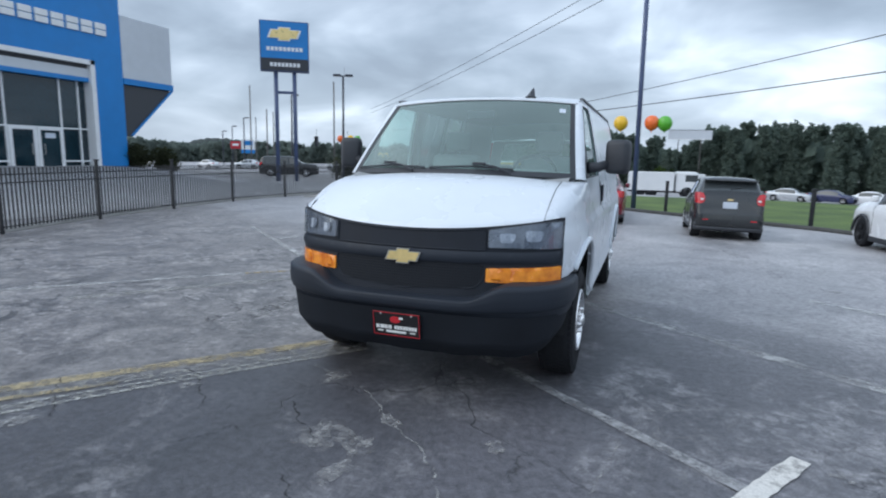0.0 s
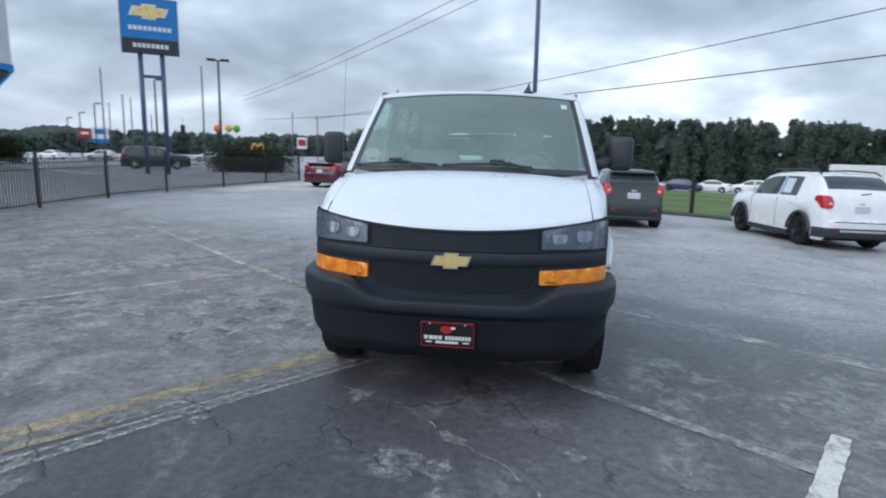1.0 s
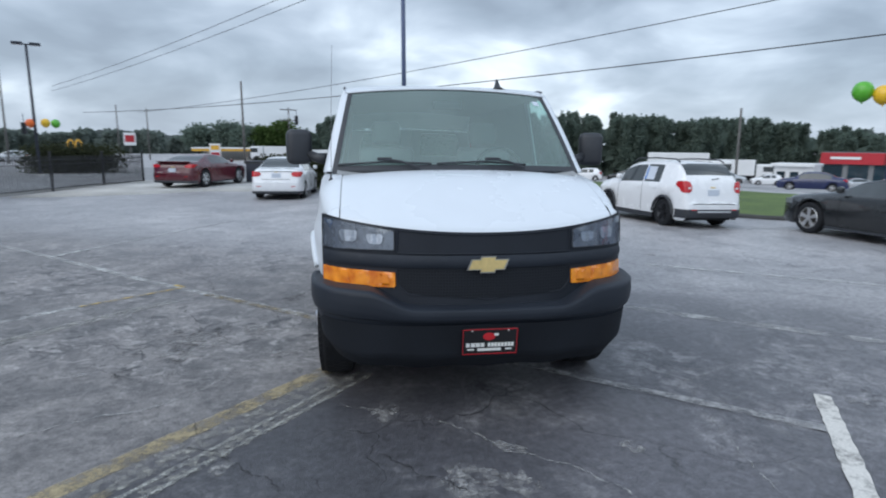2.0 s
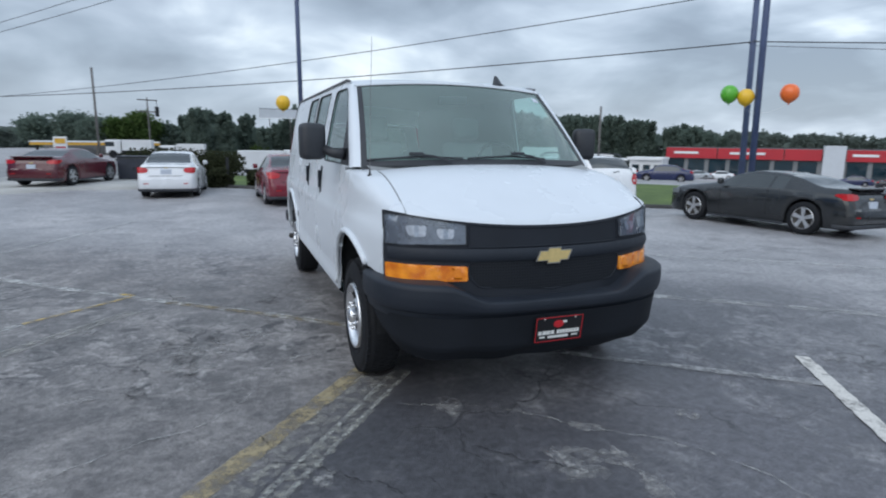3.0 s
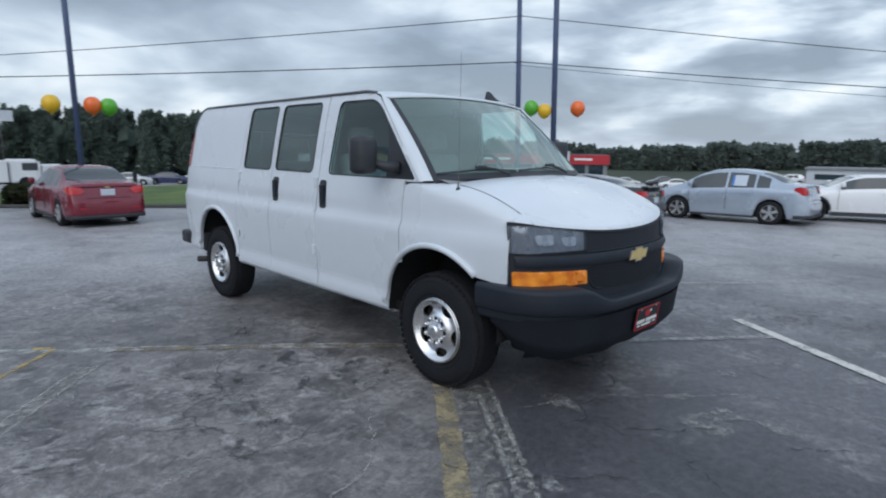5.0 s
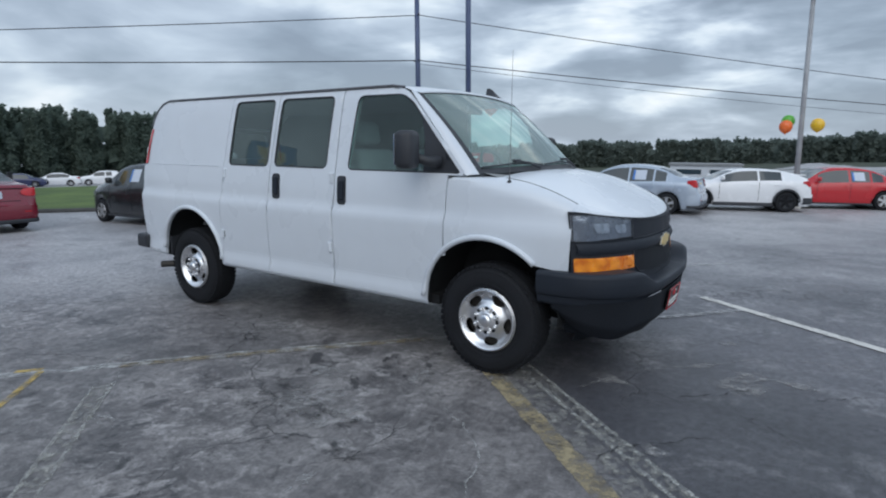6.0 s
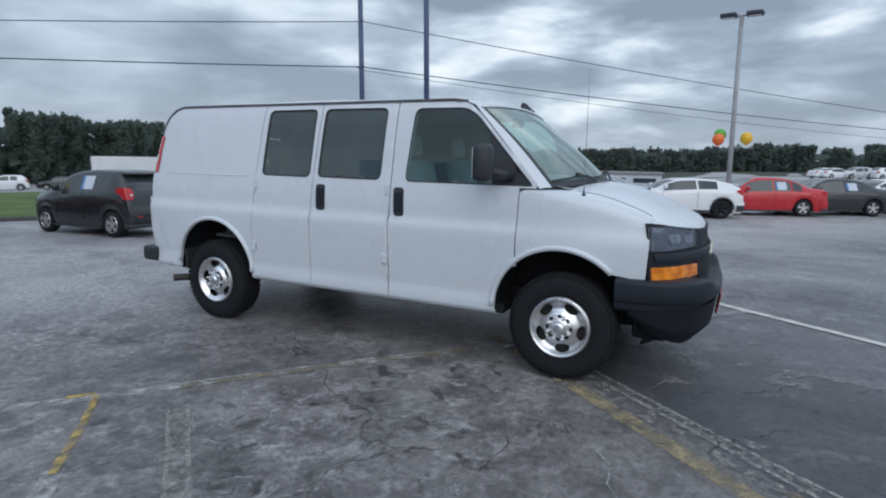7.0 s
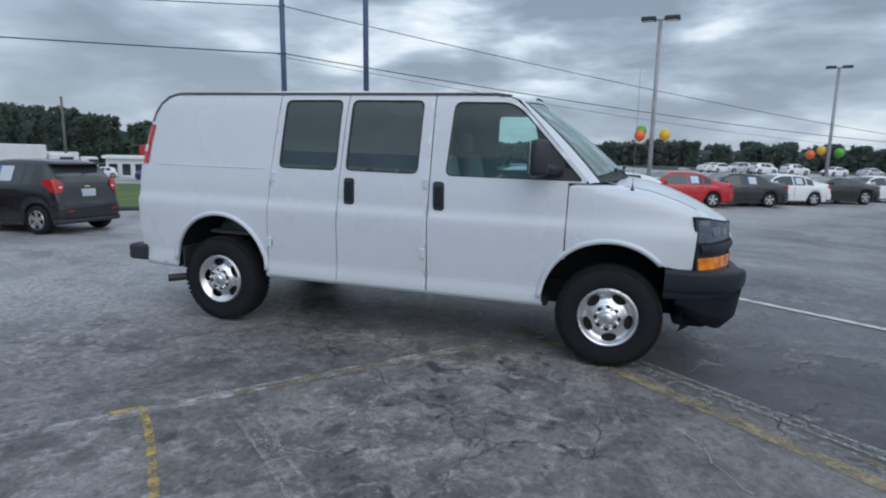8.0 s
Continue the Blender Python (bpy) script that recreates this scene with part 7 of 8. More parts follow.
# ---- trees and hills ----
def leaf_material(name, a, b):
    m = bpy.data.materials.new(name)
    m.use_nodes = True
    n, l = m.node_tree.nodes, m.node_tree.links
    geo = n.new("ShaderNodeNewGeometry")
    r = n.new("ShaderNodeValToRGB")
    r.color_ramp.elements[0].color, r.color_ramp.elements[1].color = (*a, 1), (*b, 1)
    l.new(geo.outputs["Random Per Island"], r.inputs[0])
    bs = n["Principled BSDF"]
    l.new(r.outputs[0], bs.inputs["Base Color"])
    bs.inputs["Roughness"].default_value = 0.75
    bs.inputs["Specular IOR Level"].default_value = 0.2
    through_ = n.new("ShaderNodeBsdfTranslucent")
    l.new(r.outputs[0], through_.inputs[0])
    both = n.new("ShaderNodeMixShader")
    both.inputs[0].default_value = 0.55
    l.new(bs.outputs[0], both.inputs[1])
    l.new(through_.outputs[0], both.inputs[2])
    l.new(both.outputs[0], n["Material Output"].inputs[0])
    return m


# distance haze is put into both colours: paler, greyer leaves, LEAF_FAR the most
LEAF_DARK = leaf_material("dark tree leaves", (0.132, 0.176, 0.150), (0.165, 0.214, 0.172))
LEAF_FAR = leaf_material("far tree leaves with haze in the colour", (0.160, 0.198, 0.178), (0.188, 0.226, 0.198))
LEAF_LIGHT = leaf_material("bright green leaves", (0.050, 0.090, 0.025), (0.110, 0.165, 0.050))
LEAF_HEDGE = leaf_material("brown-green hedge leaves", (0.034, 0.040, 0.022), (0.066, 0.074, 0.038))
BARK = material("dark bark", (0.045, 0.038, 0.032), 0.95, spread=0.3, fine=20, bump=0.4)


def leaves(clumps, per, size, seed):
    """Small crossed leaf sprays scattered through clumps (x, y, z, rx, rz)."""
    rng = np.random.default_rng(seed)
    vs, fs = [], []
    for cx, cy, cz, rx, rz in clumps:
        d = rng.normal(size=(per, 3))
        d /= np.linalg.norm(d, axis=1)[:, None]
        d *= rng.uniform(0.10, 1.75, (per, 1)) ** 0.8
        p = d * np.array((rx, rx, rz)) + np.array((cx, cy, cz))
        a = rng.normal(size=(per, 3))
        a /= np.linalg.norm(a, axis=1)[:, None]
        b = np.cross(a, rng.normal(size=(per, 3)))
        b /= np.linalg.norm(b, axis=1)[:, None]
        s = size * rng.uniform(0.5, 1.25, (per, 1))
        quad = np.stack((p - a * s, p - b * s * 0.55, p + a * s, p + b * s * 0.55), 1).reshape(-1, 3)
        base = len(vs)
        vs += quad.tolist()
        fs += [(base + 4 * k, base + 4 * k + 1, base + 4 * k + 2, base + 4 * k + 3) for k in range(per)]
    return vs, fs


def mesh_from(name, vs, fs, mat):
    me = bpy.data.meshes.new(name)
    me.from_pydata(vs, [], fs)
    me.materials.append(mat)
    return me


CX, CY = -2.0, -2.0
tree_top = curve([(-60, 1.3), (-20, 1.15), (-13, 1.25), (-4, 1.25), (0, 1.15), (5, 0.90), (10, 0.70), (15, 0.58), (18, 0.75), (20, 0.80), (22, 0.40), (30, 0.33), (36, 0.55), (44, 0.92), (48, 1.60), (52, 2.05), (57, 2.35), (60, 2.5), (64, 2.8), (75, 2.95), (80, 3.1), (82.5, 2.8), (84.3, 1.9), (85.2, 0.8), (86.2, 0.9), (87, 2.0), (88.5, 2.2), (92, 2.1), (93.5, 1.0), (96, 0.6)])


def woods(name, label, az0, az1, dist, depth, spacing, per, size, mat, seed, trunk=True):
    rng = random.Random(seed)
    clumps, trunks = [], bmesh.new()
    az = az0
    while az < az1:
        for row in range(2):
            a = az + rng.uniform(-0.5, 0.5) * spacing
            d = dist + row * depth + rng.uniform(-2, 2)
            x, y = CX + d * math.cos(radians(a)), CY + d * math.sin(radians(a))
            zt = 1.55 + d * math.tan(radians(tree_top(a))) + rng.uniform(-0.5, 0.55) * dist / 88
            z0 = ground_z(x, y) - 0.4
            w = dist * radians(spacing) * rng.uniform(0.55, 0.95)
            hh = max(zt - z0, 1.0)
            for k in range(110):
                f = rng.random() ** 0.75
                cw = w * lerp(0.26, 0.10, f) * rng.uniform(0.6, 1.3)
                clumps.append((x + rng.uniform(-0.72, 0.72) * w * lerp(1.0, 0.75, f), y + rng.uniform(-0.72, 0.72) * w, z0 + hh * lerp(0.12, 1.0, f) - cw * 0.3, cw, cw * rng.uniform(1.1, 2.4)))
            tube([(x, y, z0), (x + rng.uniform(-0.3, 0.3), y, z0 + hh * 0.7)], [0.20, 0.08], 5, trunks)
        az += spacing
    vs, fs = leaves(clumps, per, size, seed)
    # inner foliage that closes the gaps low down
    n = int((az1 - az0) / spacing * 14)
    for k in range(n):
        for side in range(3):
            a = lerp(az0, az1, (k + rng.random()) / n)
            d = dist + depth * rng.uniform(-0.05, 0.8)
            x, y = CX + d * math.cos(radians(a)), CY + d * math.sin(radians(a))
            z0, zt = ground_z(x, y) - 0.3, 1.55 + d * math.tan(radians(tree_top(a)))
            w, zm = dist * radians(spacing) * 0.22, lerp(z0, zt, 0.05 + 0.28 * side + 0.12 * rng.random())
            h = (zt - z0) * 0.12
            t0 = radians(a) + math.pi / 2 + rng.uniform(-0.4, 0.4)
            ux, uy = math.cos(t0) * w, math.sin(t0) * w
            base = len(vs)
            bx, by = h * 1.3 * math.cos(radians(a)), h * 1.3 * math.sin(radians(a))
            vs += [[x - ux, y - uy, zm - h * 0.7], [x + ux, y + uy, zm - h], [x + ux * 0.8 + bx, y + uy * 0.8 + by, zm + h * 0.6], [x + bx, y + by, zm + h], [x - ux * 0.9 + bx, y - uy * 0.9 + by, zm + h * 0.5]]
            fs.append((base, base + 1, base + 2, base + 3, base + 4))
    ob = new(name, mesh_from(name, vs, fs, mat))
    tagged(ob, label, "trees", kind="stuff")
    if trunk:
        part("trunks", trunks, BARK, ob)
        ob.children[0]["kind"] = "stuff"
    else:
        trunks.free()


woods("woods", "dense dark green woods behind the road", 44.0, 84.6, 92, 7, 1.75, 100, 0.21, LEAF_DARK, 3)
woods("woods", "dense dark green trees beyond the parked trucks", 86.6, 93.4, 88, 6, 1.6, 100, 0.21, LEAF_DARK, 4)
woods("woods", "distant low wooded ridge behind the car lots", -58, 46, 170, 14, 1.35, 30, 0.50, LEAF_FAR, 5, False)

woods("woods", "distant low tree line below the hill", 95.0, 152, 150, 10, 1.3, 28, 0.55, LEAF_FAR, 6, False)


def tree(x, y, h, w, mat, seed, label):
    rng = random.Random(seed)
    z = ground_z(x, y)
    t = thing("tree", label, "tree", pose(x, y, z))
    tr = tube([(0, 0, -0.3), (0.05, 0.02, h * 0.35), (0.1, -0.05, h * 0.75)], [0.22, 0.15, 0.05], 8)
    for k in range(6):
        a = k * 1.05
        tube([(0.03, 0, h * (0.28 + 0.07 * k)), (0.45 * w * math.cos(a), 0.45 * w * math.sin(a), h * (0.5 + 0.07 * k))], [0.08, 0.02], 5, tr)
    part("trunk", tr, BARK, t, smooth=True)
    cl = []
    for k in range(46):
        f = rng.random()
        a, rr = rng.uniform(0, 6.28), w * 0.5 * rng.random() ** 0.5 * lerp(1.0, 0.5, f)
        cw = w * rng.uniform(0.13, 0.24)
        cl.append((rr * math.cos(a), rr * math.sin(a), h * lerp(0.38, 0.92, f), cw, cw * 0.8))
    vs, fs = leaves(cl, 110, 0.26, seed)
    c = new("crown", mesh_from("crown", vs, fs, mat))
    c.parent = t


for i, (x, y, h, w, m_) in enumerate(((-14.9, 85.7, 4.6, 4.2, LEAF_LIGHT), (-12.2, 86.0, 5.6, 4.6, LEAF_LIGHT), (-17.5, 86.5, 4.4, 4.5, LEAF_DARK), (-21.0, 90.0, 5.2, 5.5, LEAF_DARK), (-26.0, 92.0, 5.0, 5.0, LEAF_DARK), (-9.0, 88.0, 4.2, 4.0, LEAF_DARK), (3.2, 84.0, 3.2, 3.0, LEAF_LIGHT))):
    tree(x, y, h, w, m_, 20 + i, "bright green broad tree beside the road" if m_ is LEAF_LIGHT else "dark green broad tree beside the road")


def hedge(x0, y0, x1, y1, h, w, seed, label):
    n = int(math.hypot(x1 - x0, y1 - y0) / 0.8)
    rng = random.Random(seed)
    cl = []
    for k in range(n + 1):
        x, y = lerp(x0, x1, k / n), lerp(y0, y1, k / n)
        for hh in (0.3, 0.72):
            cl.append((x, y + rng.uniform(-0.2, 0.2), ground_z(x, y) + h * hh, w, h * 0.36 * rng.uniform(0.85, 1.15)))
    vs, fs = leaves(cl, 1500, 0.085, seed)
    hd = new("hedge", mesh_from("hedge", vs, fs, LEAF_HEDGE))
    tagged(hd, label, "hedge", kind="stuff")


hedge(-19.3, 33.2, -16.4, 34.6, 1.5, 0.9, 52, "brown-green clipped hedge beyond the fence")
hedge(-5.5, 28.0, -1.8, 26.6, 1.0, 0.7, 53, "low dark shrubs beside the verge")
hedge(-1.9, 18.9, -0.5, 18.3, 0.55, 0.32, 55, "low dark green shrub on the verge")
hedge(-25.1, 20.1, -24.4, 21.4, 1.0, 0.5, 54, "small dark shrub beside the showroom")

hill_top = curve([(90, 0.55), (97, 0.75), (102, 0.95), (107, 0.65), (111.5, 1.1), (115, 0.68), (119, 0.42), (123, 0.35), (126.5, 0.75), (129.5, 1.35), (131.5, 1.28), (134, 0.85), (140, 0.8), (150, 0.7), (175, 0.6)])


def hill_at(u, v):
    a = radians(lerp(88, 178, u))
    d = lerp(330, 470, v)
    top = 1.5 + 400 * math.tan(radians(hill_top(math.degrees(a))))
    bump_ = noise.noise(Vector((u * 160, v * 6, 0.3))) * 1.5 + noise.noise(Vector((u * 420, v * 14, 7.3))) * 1.3
    z = lerp(-2.5, top, math.sin(min(v * 1.15, 1.0) * math.pi / 2)) + bump_ * min(1, v * 3)
    return (CX + d * math.cos(a), CY + d * math.sin(a), z)


hill = link_mesh("hill", grid_sheet(420, 12, hill_at), FAR_GREEN)
tagged(hill, "low wooded hill in the distance", "hill", kind="backdrop")

# ---- distant shops, trucks and traffic signs ----
def block(name, label, category, m, parts_, group=""):
    t = thing(name, label, category, m, group)
    for nm, dims, mat in parts_:
        part(nm, box_mesh(*dims, 0.02), mat, t)
    return t


shop_yaw = math.degrees(math.atan2(40.2 - 60.5, 70.8 - 53.9))
sm_ = pose(62.4, 50.3, -2.65, 0, 0, shop_yaw)
pieces = [("wall", (-12.0, 13.2, -0.3, 8, -0.5, 3.75), SHOP_WALL), ("roof", (-12.1, 13.3, 0.5, 8.2, 3.6, 3.85), SOFFIT)]
for a, b in ((-12.2, -6.0), (-5.9, 1.5), (1.6, 5.5), (7.9, 13.4)):
    pieces.append(("fascia", (a, b, -0.7, 0.1, 2.38, 3.72), RED_PANEL))
pieces.append(("entrance", (5.6, 7.8, -1.1, 0.3, 0.0, 4.2), GREY_PANEL))
for k in range(10):
    pieces.append(("window", (-11.9 + 2.5 * k, -9.9 + 2.5 * k, -0.42, -0.30, 0.3, 2.3), SHOP_GLASS))
for a, b in ((-11.2, -8.2), (-4.5, -0.5), (8.5, 11.0)):
    pieces.append(("sign_bar", (a, b, -0.76, -0.69, 2.95, 3.25), WHITE_TRIM))
block("shop_building", "long low shop with a red fascia and pale signs", "building", sm_, pieces)
block("shop_building", "small white shop with dark windows beside the red one", "building", pose(44.9, 51.0, ground_z(44.9, 51.0), 0, 0, shop_yaw), [("wall", (-2.6, 1.1, 0.0, 4, -0.5, 2.05), TRUCK_WHITE), ("roof", (-2.9, 1.2, -0.4, 4.2, 2.05, 2.35), WHITE_TRIM)] + [("window", (-2.3 + 1.25 * k, -1.5 + 1.25 * k, -0.06, 0.02, 0.3, 1.5), SHOP_GLASS) for k in range(3)])
far_z = ground_z(55, 8.3)
block("shop_building", "long low grey building behind the far lot", "building", pose(55, 8.3, far_z, 0, 0, 100), [("wall", (-3.0, 3.0, -2, 2, -0.5, 0.25 - far_z), GREY_PANEL), ("roof", (-3.15, 3.15, -2.15, 2.15, 0.25 - far_z, 0.45 - far_z), SHOP_WALL), ("window", (-2.5, -0.4, 1.98, 2.04, 0.5, 0.95), SHOP_GLASS), ("window", (0.3, 2.4, 1.98, 2.04, 0.5, 0.95), SHOP_GLASS)])


def box_truck(x, y, yaw, length, h, label, k=1.0, floor=0.95):
    z = ground_z(x, y)
    t = thing("box_truck", label, "truck", pose(x, y, z, 0, 0, yaw) @ Matrix.Scale(k, 4), "parked white trucks")
    part("cargo_box", box_mesh(-length / 2, length / 2, -1.2, 1.2, floor, h, 0.03), TRUCK_WHITE, t, "white ribbed cargo box")
    for j in range(int(length)):
        part("rib", box_mesh(-length / 2 + 0.5 + j, -length / 2 + 0.56 + j, -1.225, 1.225, floor + 0.05, h - 0.05), TRUCK_WHITE, t)
    part("chassis", box_mesh(-length / 2, length / 2 + 1.2, -0.5, 0.5, 0.45, floor), BLACK_GAP, t)
    cab_b = box_mesh(length / 2 + 0.15, length / 2 + 1.9, -1.05, 1.05, 0.55, 2.3, 0.15)
    part("cab", cab_b, TRUCK_WHITE, t, smooth=False)
    part("cab_window", box_mesh(length / 2 + 0.9, length / 2 + 1.93, -1.07, 1.07, 1.45, 2.05, 0.05), CAR_GLASS, t)
    for wx in (-length / 2 + 1.0, -length / 2 + 2.0, length / 2 + 1.1):
        for s in (-1, 1):
            part("wheel", turned(lathe([(0.0, 0.02), (0.3, 0.0), (0.48, 0.0), (0.5, -0.05), (0.5, -0.25), (0.0, -0.25)], 18), pose(wx, s * 1.1, 0.5, -s * 90, 0, 0)), RUBBER, t)


box_truck(1.40, 51.5, 2, 3.85, 2.22, "long white box truck parked beyond the road", 1.0, 0.62)
box_truck(-4.6, 57.0, 176, 3.0, 2.5, "white box truck parked beyond the road", 0.8)
box_truck(5.2, 56.5, 3, 2.4, 2.6, "small white box truck parked beyond the road", 0.85)
box_truck(29.5, 48.5, -30, 5.4, 3.0, "long white box trailer truck parked in the far lot")
box_truck(44.4, 62.7, -38, 6.0, 2.8, "long white box trailer truck before the woods")
box_truck(-9.5, 60.0, 178, 3.4, 2.3, "white box truck parked beyond the road", 0.75)

gas = thing("fuel_station", "fuel station with a yellow and white canopy", "building", pose(-15.5, 74.5, ground_z(-15.5, 74.5), 0, 0, 10))
part("canopy", box_mesh(-6.3, 6.3, -3, 3, 1.12, 1.42, 0.05), YELLOW_PANEL, gas, "yellow canopy edge")
part("canopy_top", box_mesh(-6.35, 6.35, -3.05, 3.05, 1.42, 1.56), WHITE_TRIM, gas)
for px in (-4.5, 0, 4.5):
    part("pillar", box_mesh(px - 0.2, px + 0.2, -0.2, 0.2, 0, 1.15), WHITE_TRIM, gas)
part("kiosk", box_mesh(-5.5, 5.5, 4, 8, 0, 1.3), SHOP_WALL, gas)


def board(name, label, x, y, z0, z1, w, h, face, posts, yaw=0.0, extra=()):
    g0 = ground_z(x, y)
    t = thing(name, label, "sign", pose(x, y, g0, 0, 0, yaw))
    part("panel", box_mesh(-w / 2, w / 2, -0.1, 0.1, z1 - h - g0, z1 - g0, 0.02), face, t)
    for px in posts:
        part("post", tube([(px, 0.0, -0.2), (px, 0.0, z1 - h - g0)], 0.06, 8), WOOD_POLE, t)
    for dims, mat in extra:
        part("sign_shape", box_mesh(dims[0], dims[1], -0.13, 0.13, z1 - g0 + dims[2], z1 - g0 + dims[3]), mat, t)
    return t


board("billboard", "long grey billboard above the trees", 6.3, 86.6, 0, 5.85, 5.8, 1.25, GREY_PANEL, (-1.5, 1.5), 2, [((-2.9, 2.9, -1.32, -1.24), WHITE_TRIM), ((-2.9, 2.9, -0.02, 0.04), SOFFIT)])
board("road_sign", "white and red square roadside sign", -28.2, 70.7, 0, 2.7, 1.3, 1.5, WHITE_TRIM, (0,), 20, [((-0.5, 0.5, -1.1, -0.3), RED_PANEL)])
board("road_sign", "white roadside sign with a yellow mark", -17.4, 66.2, 0, 1.5, 1.2, 1.6, WHITE_TRIM, (0,), 12, [((-0.45, 0.45, -0.7, -0.2), YELLOW_PANEL), ((-0.45, 0.45, -1.4, -1.0), RED_PANEL)])
board("road_sign", "red square roadside sign", -52.9, 62.2, 0, 3.0, 1.3, 1.0, RED_PANEL, (0,), 35, [((-0.4, 0.4, -0.6, -0.3), WHITE_TRIM)])
board("road_sign", "blue and white square roadside sign", -51.6, 63.2, 0, 3.3, 1.8, 1.9, WHITE_TRIM, (0,), 35, [((-0.6, 0.6, -0.8, -0.2), BLUE_PANEL), ((-0.9, 0.9, -1.9, -1.4), BLUE_PANEL)])
mm = thing("road_sign", "yellow double-arch shape on a roadside pole", "sign", pose(-33.4, 68.5, ground_z(-33.4, 68.5), 0, 0, 25))
ab = bmesh.new()
for cx_ in (-0.38, 0.38):
    tube([(cx_ + 0.38 * math.cos(a), 0, 1.15 + 1.15 * math.sin(a)) for a in np.linspace(0, math.pi, 13)], 0.10, 6, ab)
part("arches", ab, YELLOW_PANEL, mm, "yellow arches")
part("post", tube([(0, 0, -0.2), (0, 0, 1.3)], 0.12, 8), POLE_GREY, mm)
for x, y, z in ((-36.0, 55.8, 3.0), (-32.4, 56.8, 2.8), (-8.6, 70.5, 4.4)):
    tlm = thing("traffic_light", "black hanging traffic light", "traffic light", pose(x, y, z))
    part("housing", box_mesh(-0.2, 0.2, -0.15, 0.15, -0.55, 0.55, 0.04), BLACK_TRIM, tlm)
    for dz in (-0.33, 0, 0.33):
        part("visor", turned(lathe([(0.13, 0.0), (0.13, 0.14)], 10), pose(0, -0.15, dz, 90, 0, 0)), BLACK_TRIM, tlm)
    part("hanger", tube([(0, 0, 0.5), (0, 0, 1.4)], 0.025, 5), POLE_DARK, tlm)

cab_box = thing("utility_cabinet", "dark grey-green steel utility cabinet beside the pad", "cabinet", pose(-4.95, 22.8, ground_z(-4.95, 22.8) - 0.05, 0, 0, -12))
part("housing", box_mesh(-0.72, 0.72, -0.4, 0.4, 0.1, 1.02, 0.03), material("dark green-grey cabinet paint", (0.060, 0.066, 0.066), 0.6, spread=0.25), cab_box)
part("lid", box_mesh(-0.76, 0.76, -0.44, 0.44, 1.02, 1.07, 0.02), POLE_DARK, cab_box)
part("base", box_mesh(-0.78, 0.78, -0.46, 0.46, -0.1, 0.1, 0.02), CONCRETE, cab_box)
for x0 in (-0.70, 0.01):
    door_ = part("cabinet_door", box_mesh(x0, x0 + 0.69, -0.415, -0.395, 0.16, 0.96, 0.006), POLE_DARK, cab_box)
    part("handle", box_mesh(x0 + (0.58 if x0 < 0 else 0.06), x0 + (0.62 if x0 < 0 else 0.10), -0.44, -0.41, 0.5, 0.64, 0.006), IRON, door_)

# far parked cars
far_specs = [("sedan_car", SEDAN, WHITE_CAR, "white sedan"), ("sedan_car", SEDAN, P_GREY, "dark grey sedan"), ("compact_suv", SUV, P_SILVER, "silver SUV"), ("compact_suv", SUV, P_BLACK, "black SUV"), ("sedan_car", SEDAN, P_SILVER, "silver sedan"), ("sedan_car", SEDAN, P_DEEP_BLUE, "deep blue sedan"), ("compact_suv", SUV, WHITE_CAR, "white SUV"), ("sedan_car", SEDAN, WHITE_CAR, "white sedan"), ("compact_suv", SUV, P_GREY, "dark grey SUV"), ("sedan_car", SEDAN, P_BLACK, "black sedan"), ("sedan_car", SEDAN, P_RED, "red sedan")]
rnd = random.Random(11)
spots = []
for k in range(15):
    t = k / 14
    g_ = lerp(1.18, 1.45, t)
    spots.append((g_ * lerp(8.5, 44, t) + rnd.uniform(-0.6, 0.6), g_ * lerp(49.5, 33, t) + rnd.uniform(-0.8, 0.8), rnd.choice((62, 242)) + rnd.uniform(-6, 6)))
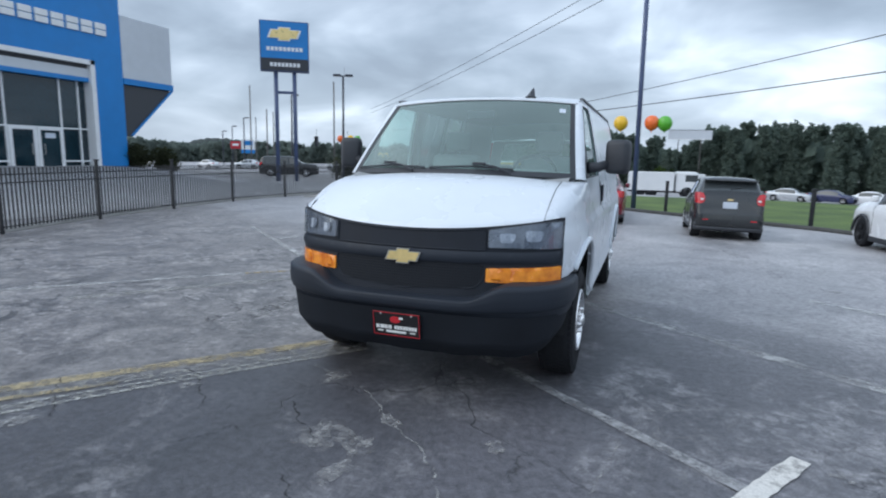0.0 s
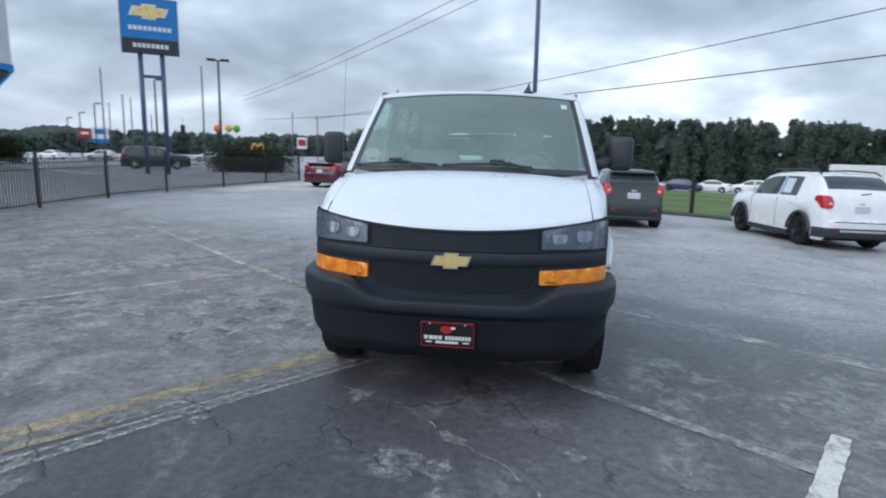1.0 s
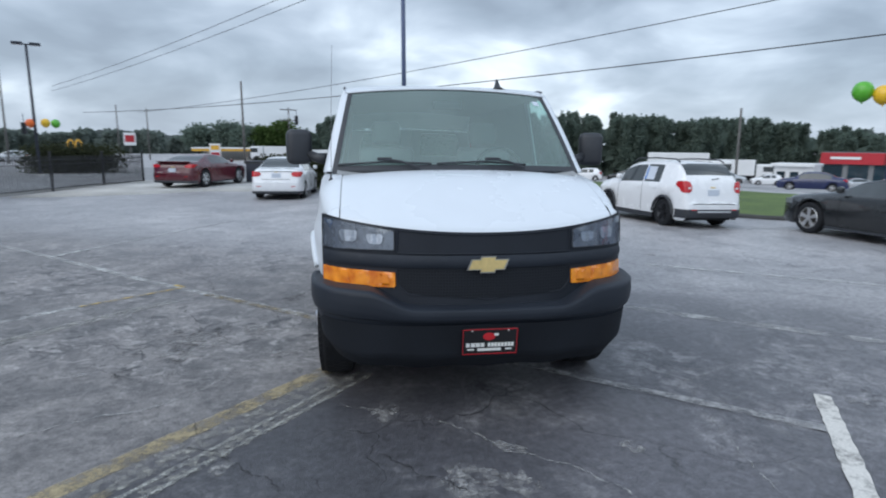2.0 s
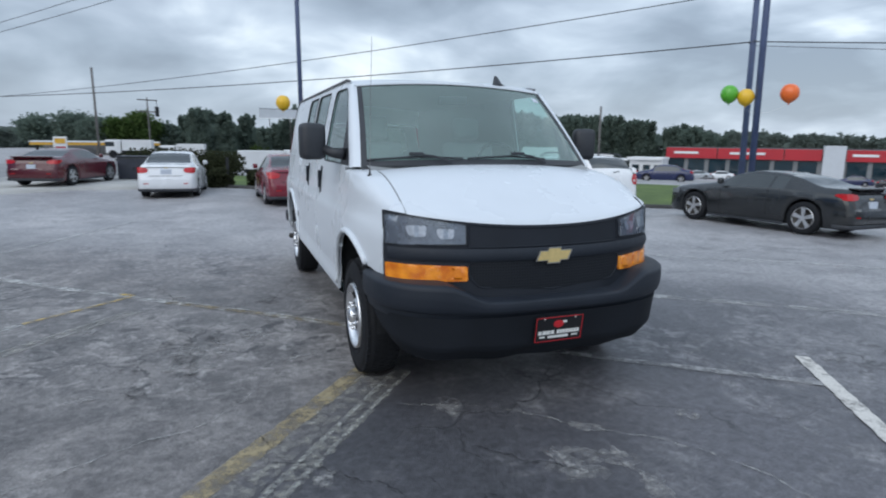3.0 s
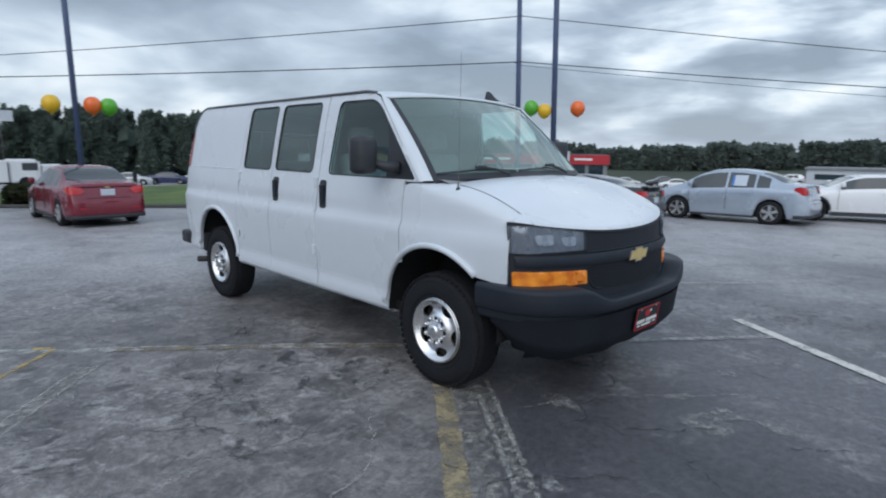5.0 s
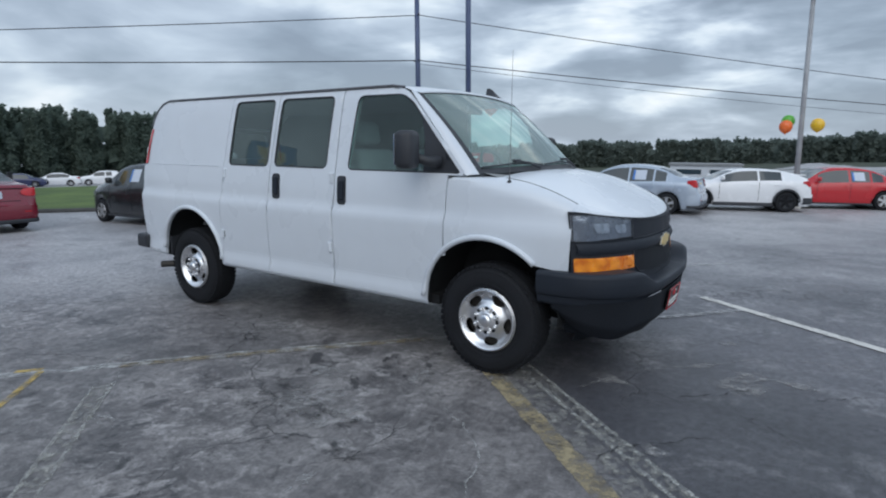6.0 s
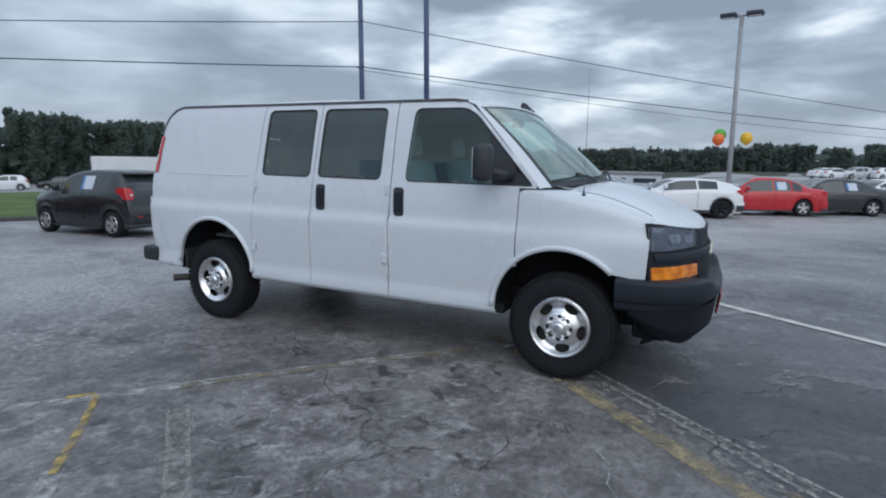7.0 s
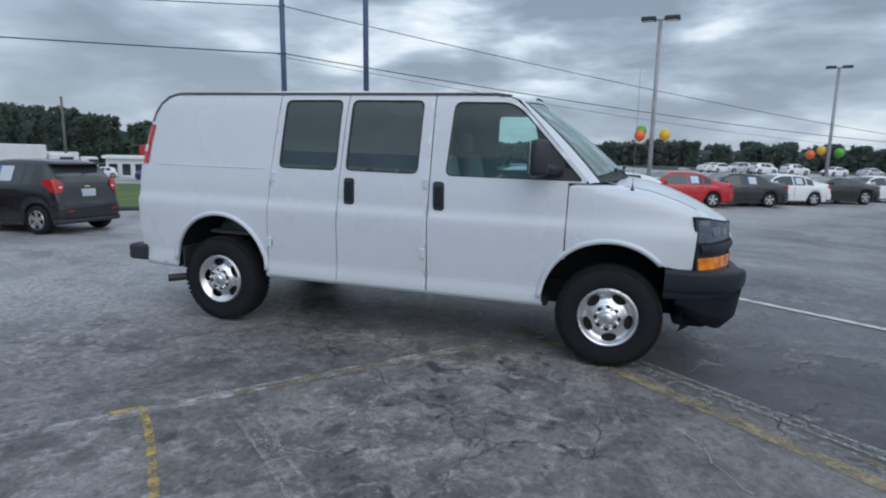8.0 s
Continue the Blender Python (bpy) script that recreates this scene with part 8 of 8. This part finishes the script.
for k in range(17):
    t = k / 16
    g_ = lerp(1.45, 1.15, t)
    spots.append((g_ * lerp(38, 66, t) + rnd.uniform(-0.8, 0.8), g_ * lerp(27, -14, t) + rnd.uniform(-0.8, 0.8), rnd.choice((35, 215)) + rnd.uniform(-6, 6)))
for k in range(14):
    t = k / 13
    spots.append((lerp(52, 84, t), lerp(28, -30, t) + rnd.uniform(-1, 1), rnd.choice((35, 215)) + rnd.uniform(-6, 6)))
for k in range(7):
    spots.append((lerp(-62, -30, k / 6), lerp(50, 60, k / 6) + rnd.uniform(-2, 2), rnd.uniform(60, 120)))
spots = [q for q in spots if not (q[0] > 60 and -8.5 < q[1] < 5.5)]
used = {}
for i, (x, y, h) in enumerate(spots):
    k = rnd.choices(range(len(far_specs)), (5, 1, 4, 0.6, 4, 0.6, 4, 4, 1, 0.6, 0.15))[0]
    nm, sp, pm, lb = far_specs[k]
    if (x, y) == spots[0][:2]:
        k, (nm, sp, pm, lb) = 3, far_specs[3]
    m_ = pose(x, y, ground_z(x, y), 0, 0, h) @ Matrix.Scale(0.84 if y > -5 else 1.0, 4)
    if k not in used:
        used[k] = build_car(nm, f"{lb} in a distant parking lot", "car", sp, pm, m_, "cars in the distance", far=True)
    else:
        copy_thing(used[k], m_)

build_car("sedan_car", "deep blue sedan on the road beyond the verge", "car", SEDAN, P_DEEP_BLUE, pose(33.1, 35.6, ground_z(33.1, 35.6), 0, 0, 47), "cars on the road", far=True)

# a scrap of litter behind the front wheel
def scrap_at(u, v):
    k = noise.noise(Vector((u * 3.1, v * 2.7, 4.2))) * 0.022 + noise.noise(Vector((u * 8.0, v * 7.0, 1.1))) * 0.010
    x, y = -0.50 + 0.075 * (v - 0.5) + 0.02 * math.sin(u * 5), 0.53 + 0.19 * (u - 0.5)
    return (x, y, 0.022 + abs(k) + 0.02 * (v - 0.5) ** 2)


scrap = link_mesh("plastic_scrap", grid_sheet(14, 8, scrap_at), material("torn grey plastic film", (0.30, 0.31, 0.33), 0.2, spread=0.4, fine=25))
tagged(scrap, "small crumpled scrap of grey plastic on the asphalt", "litter")
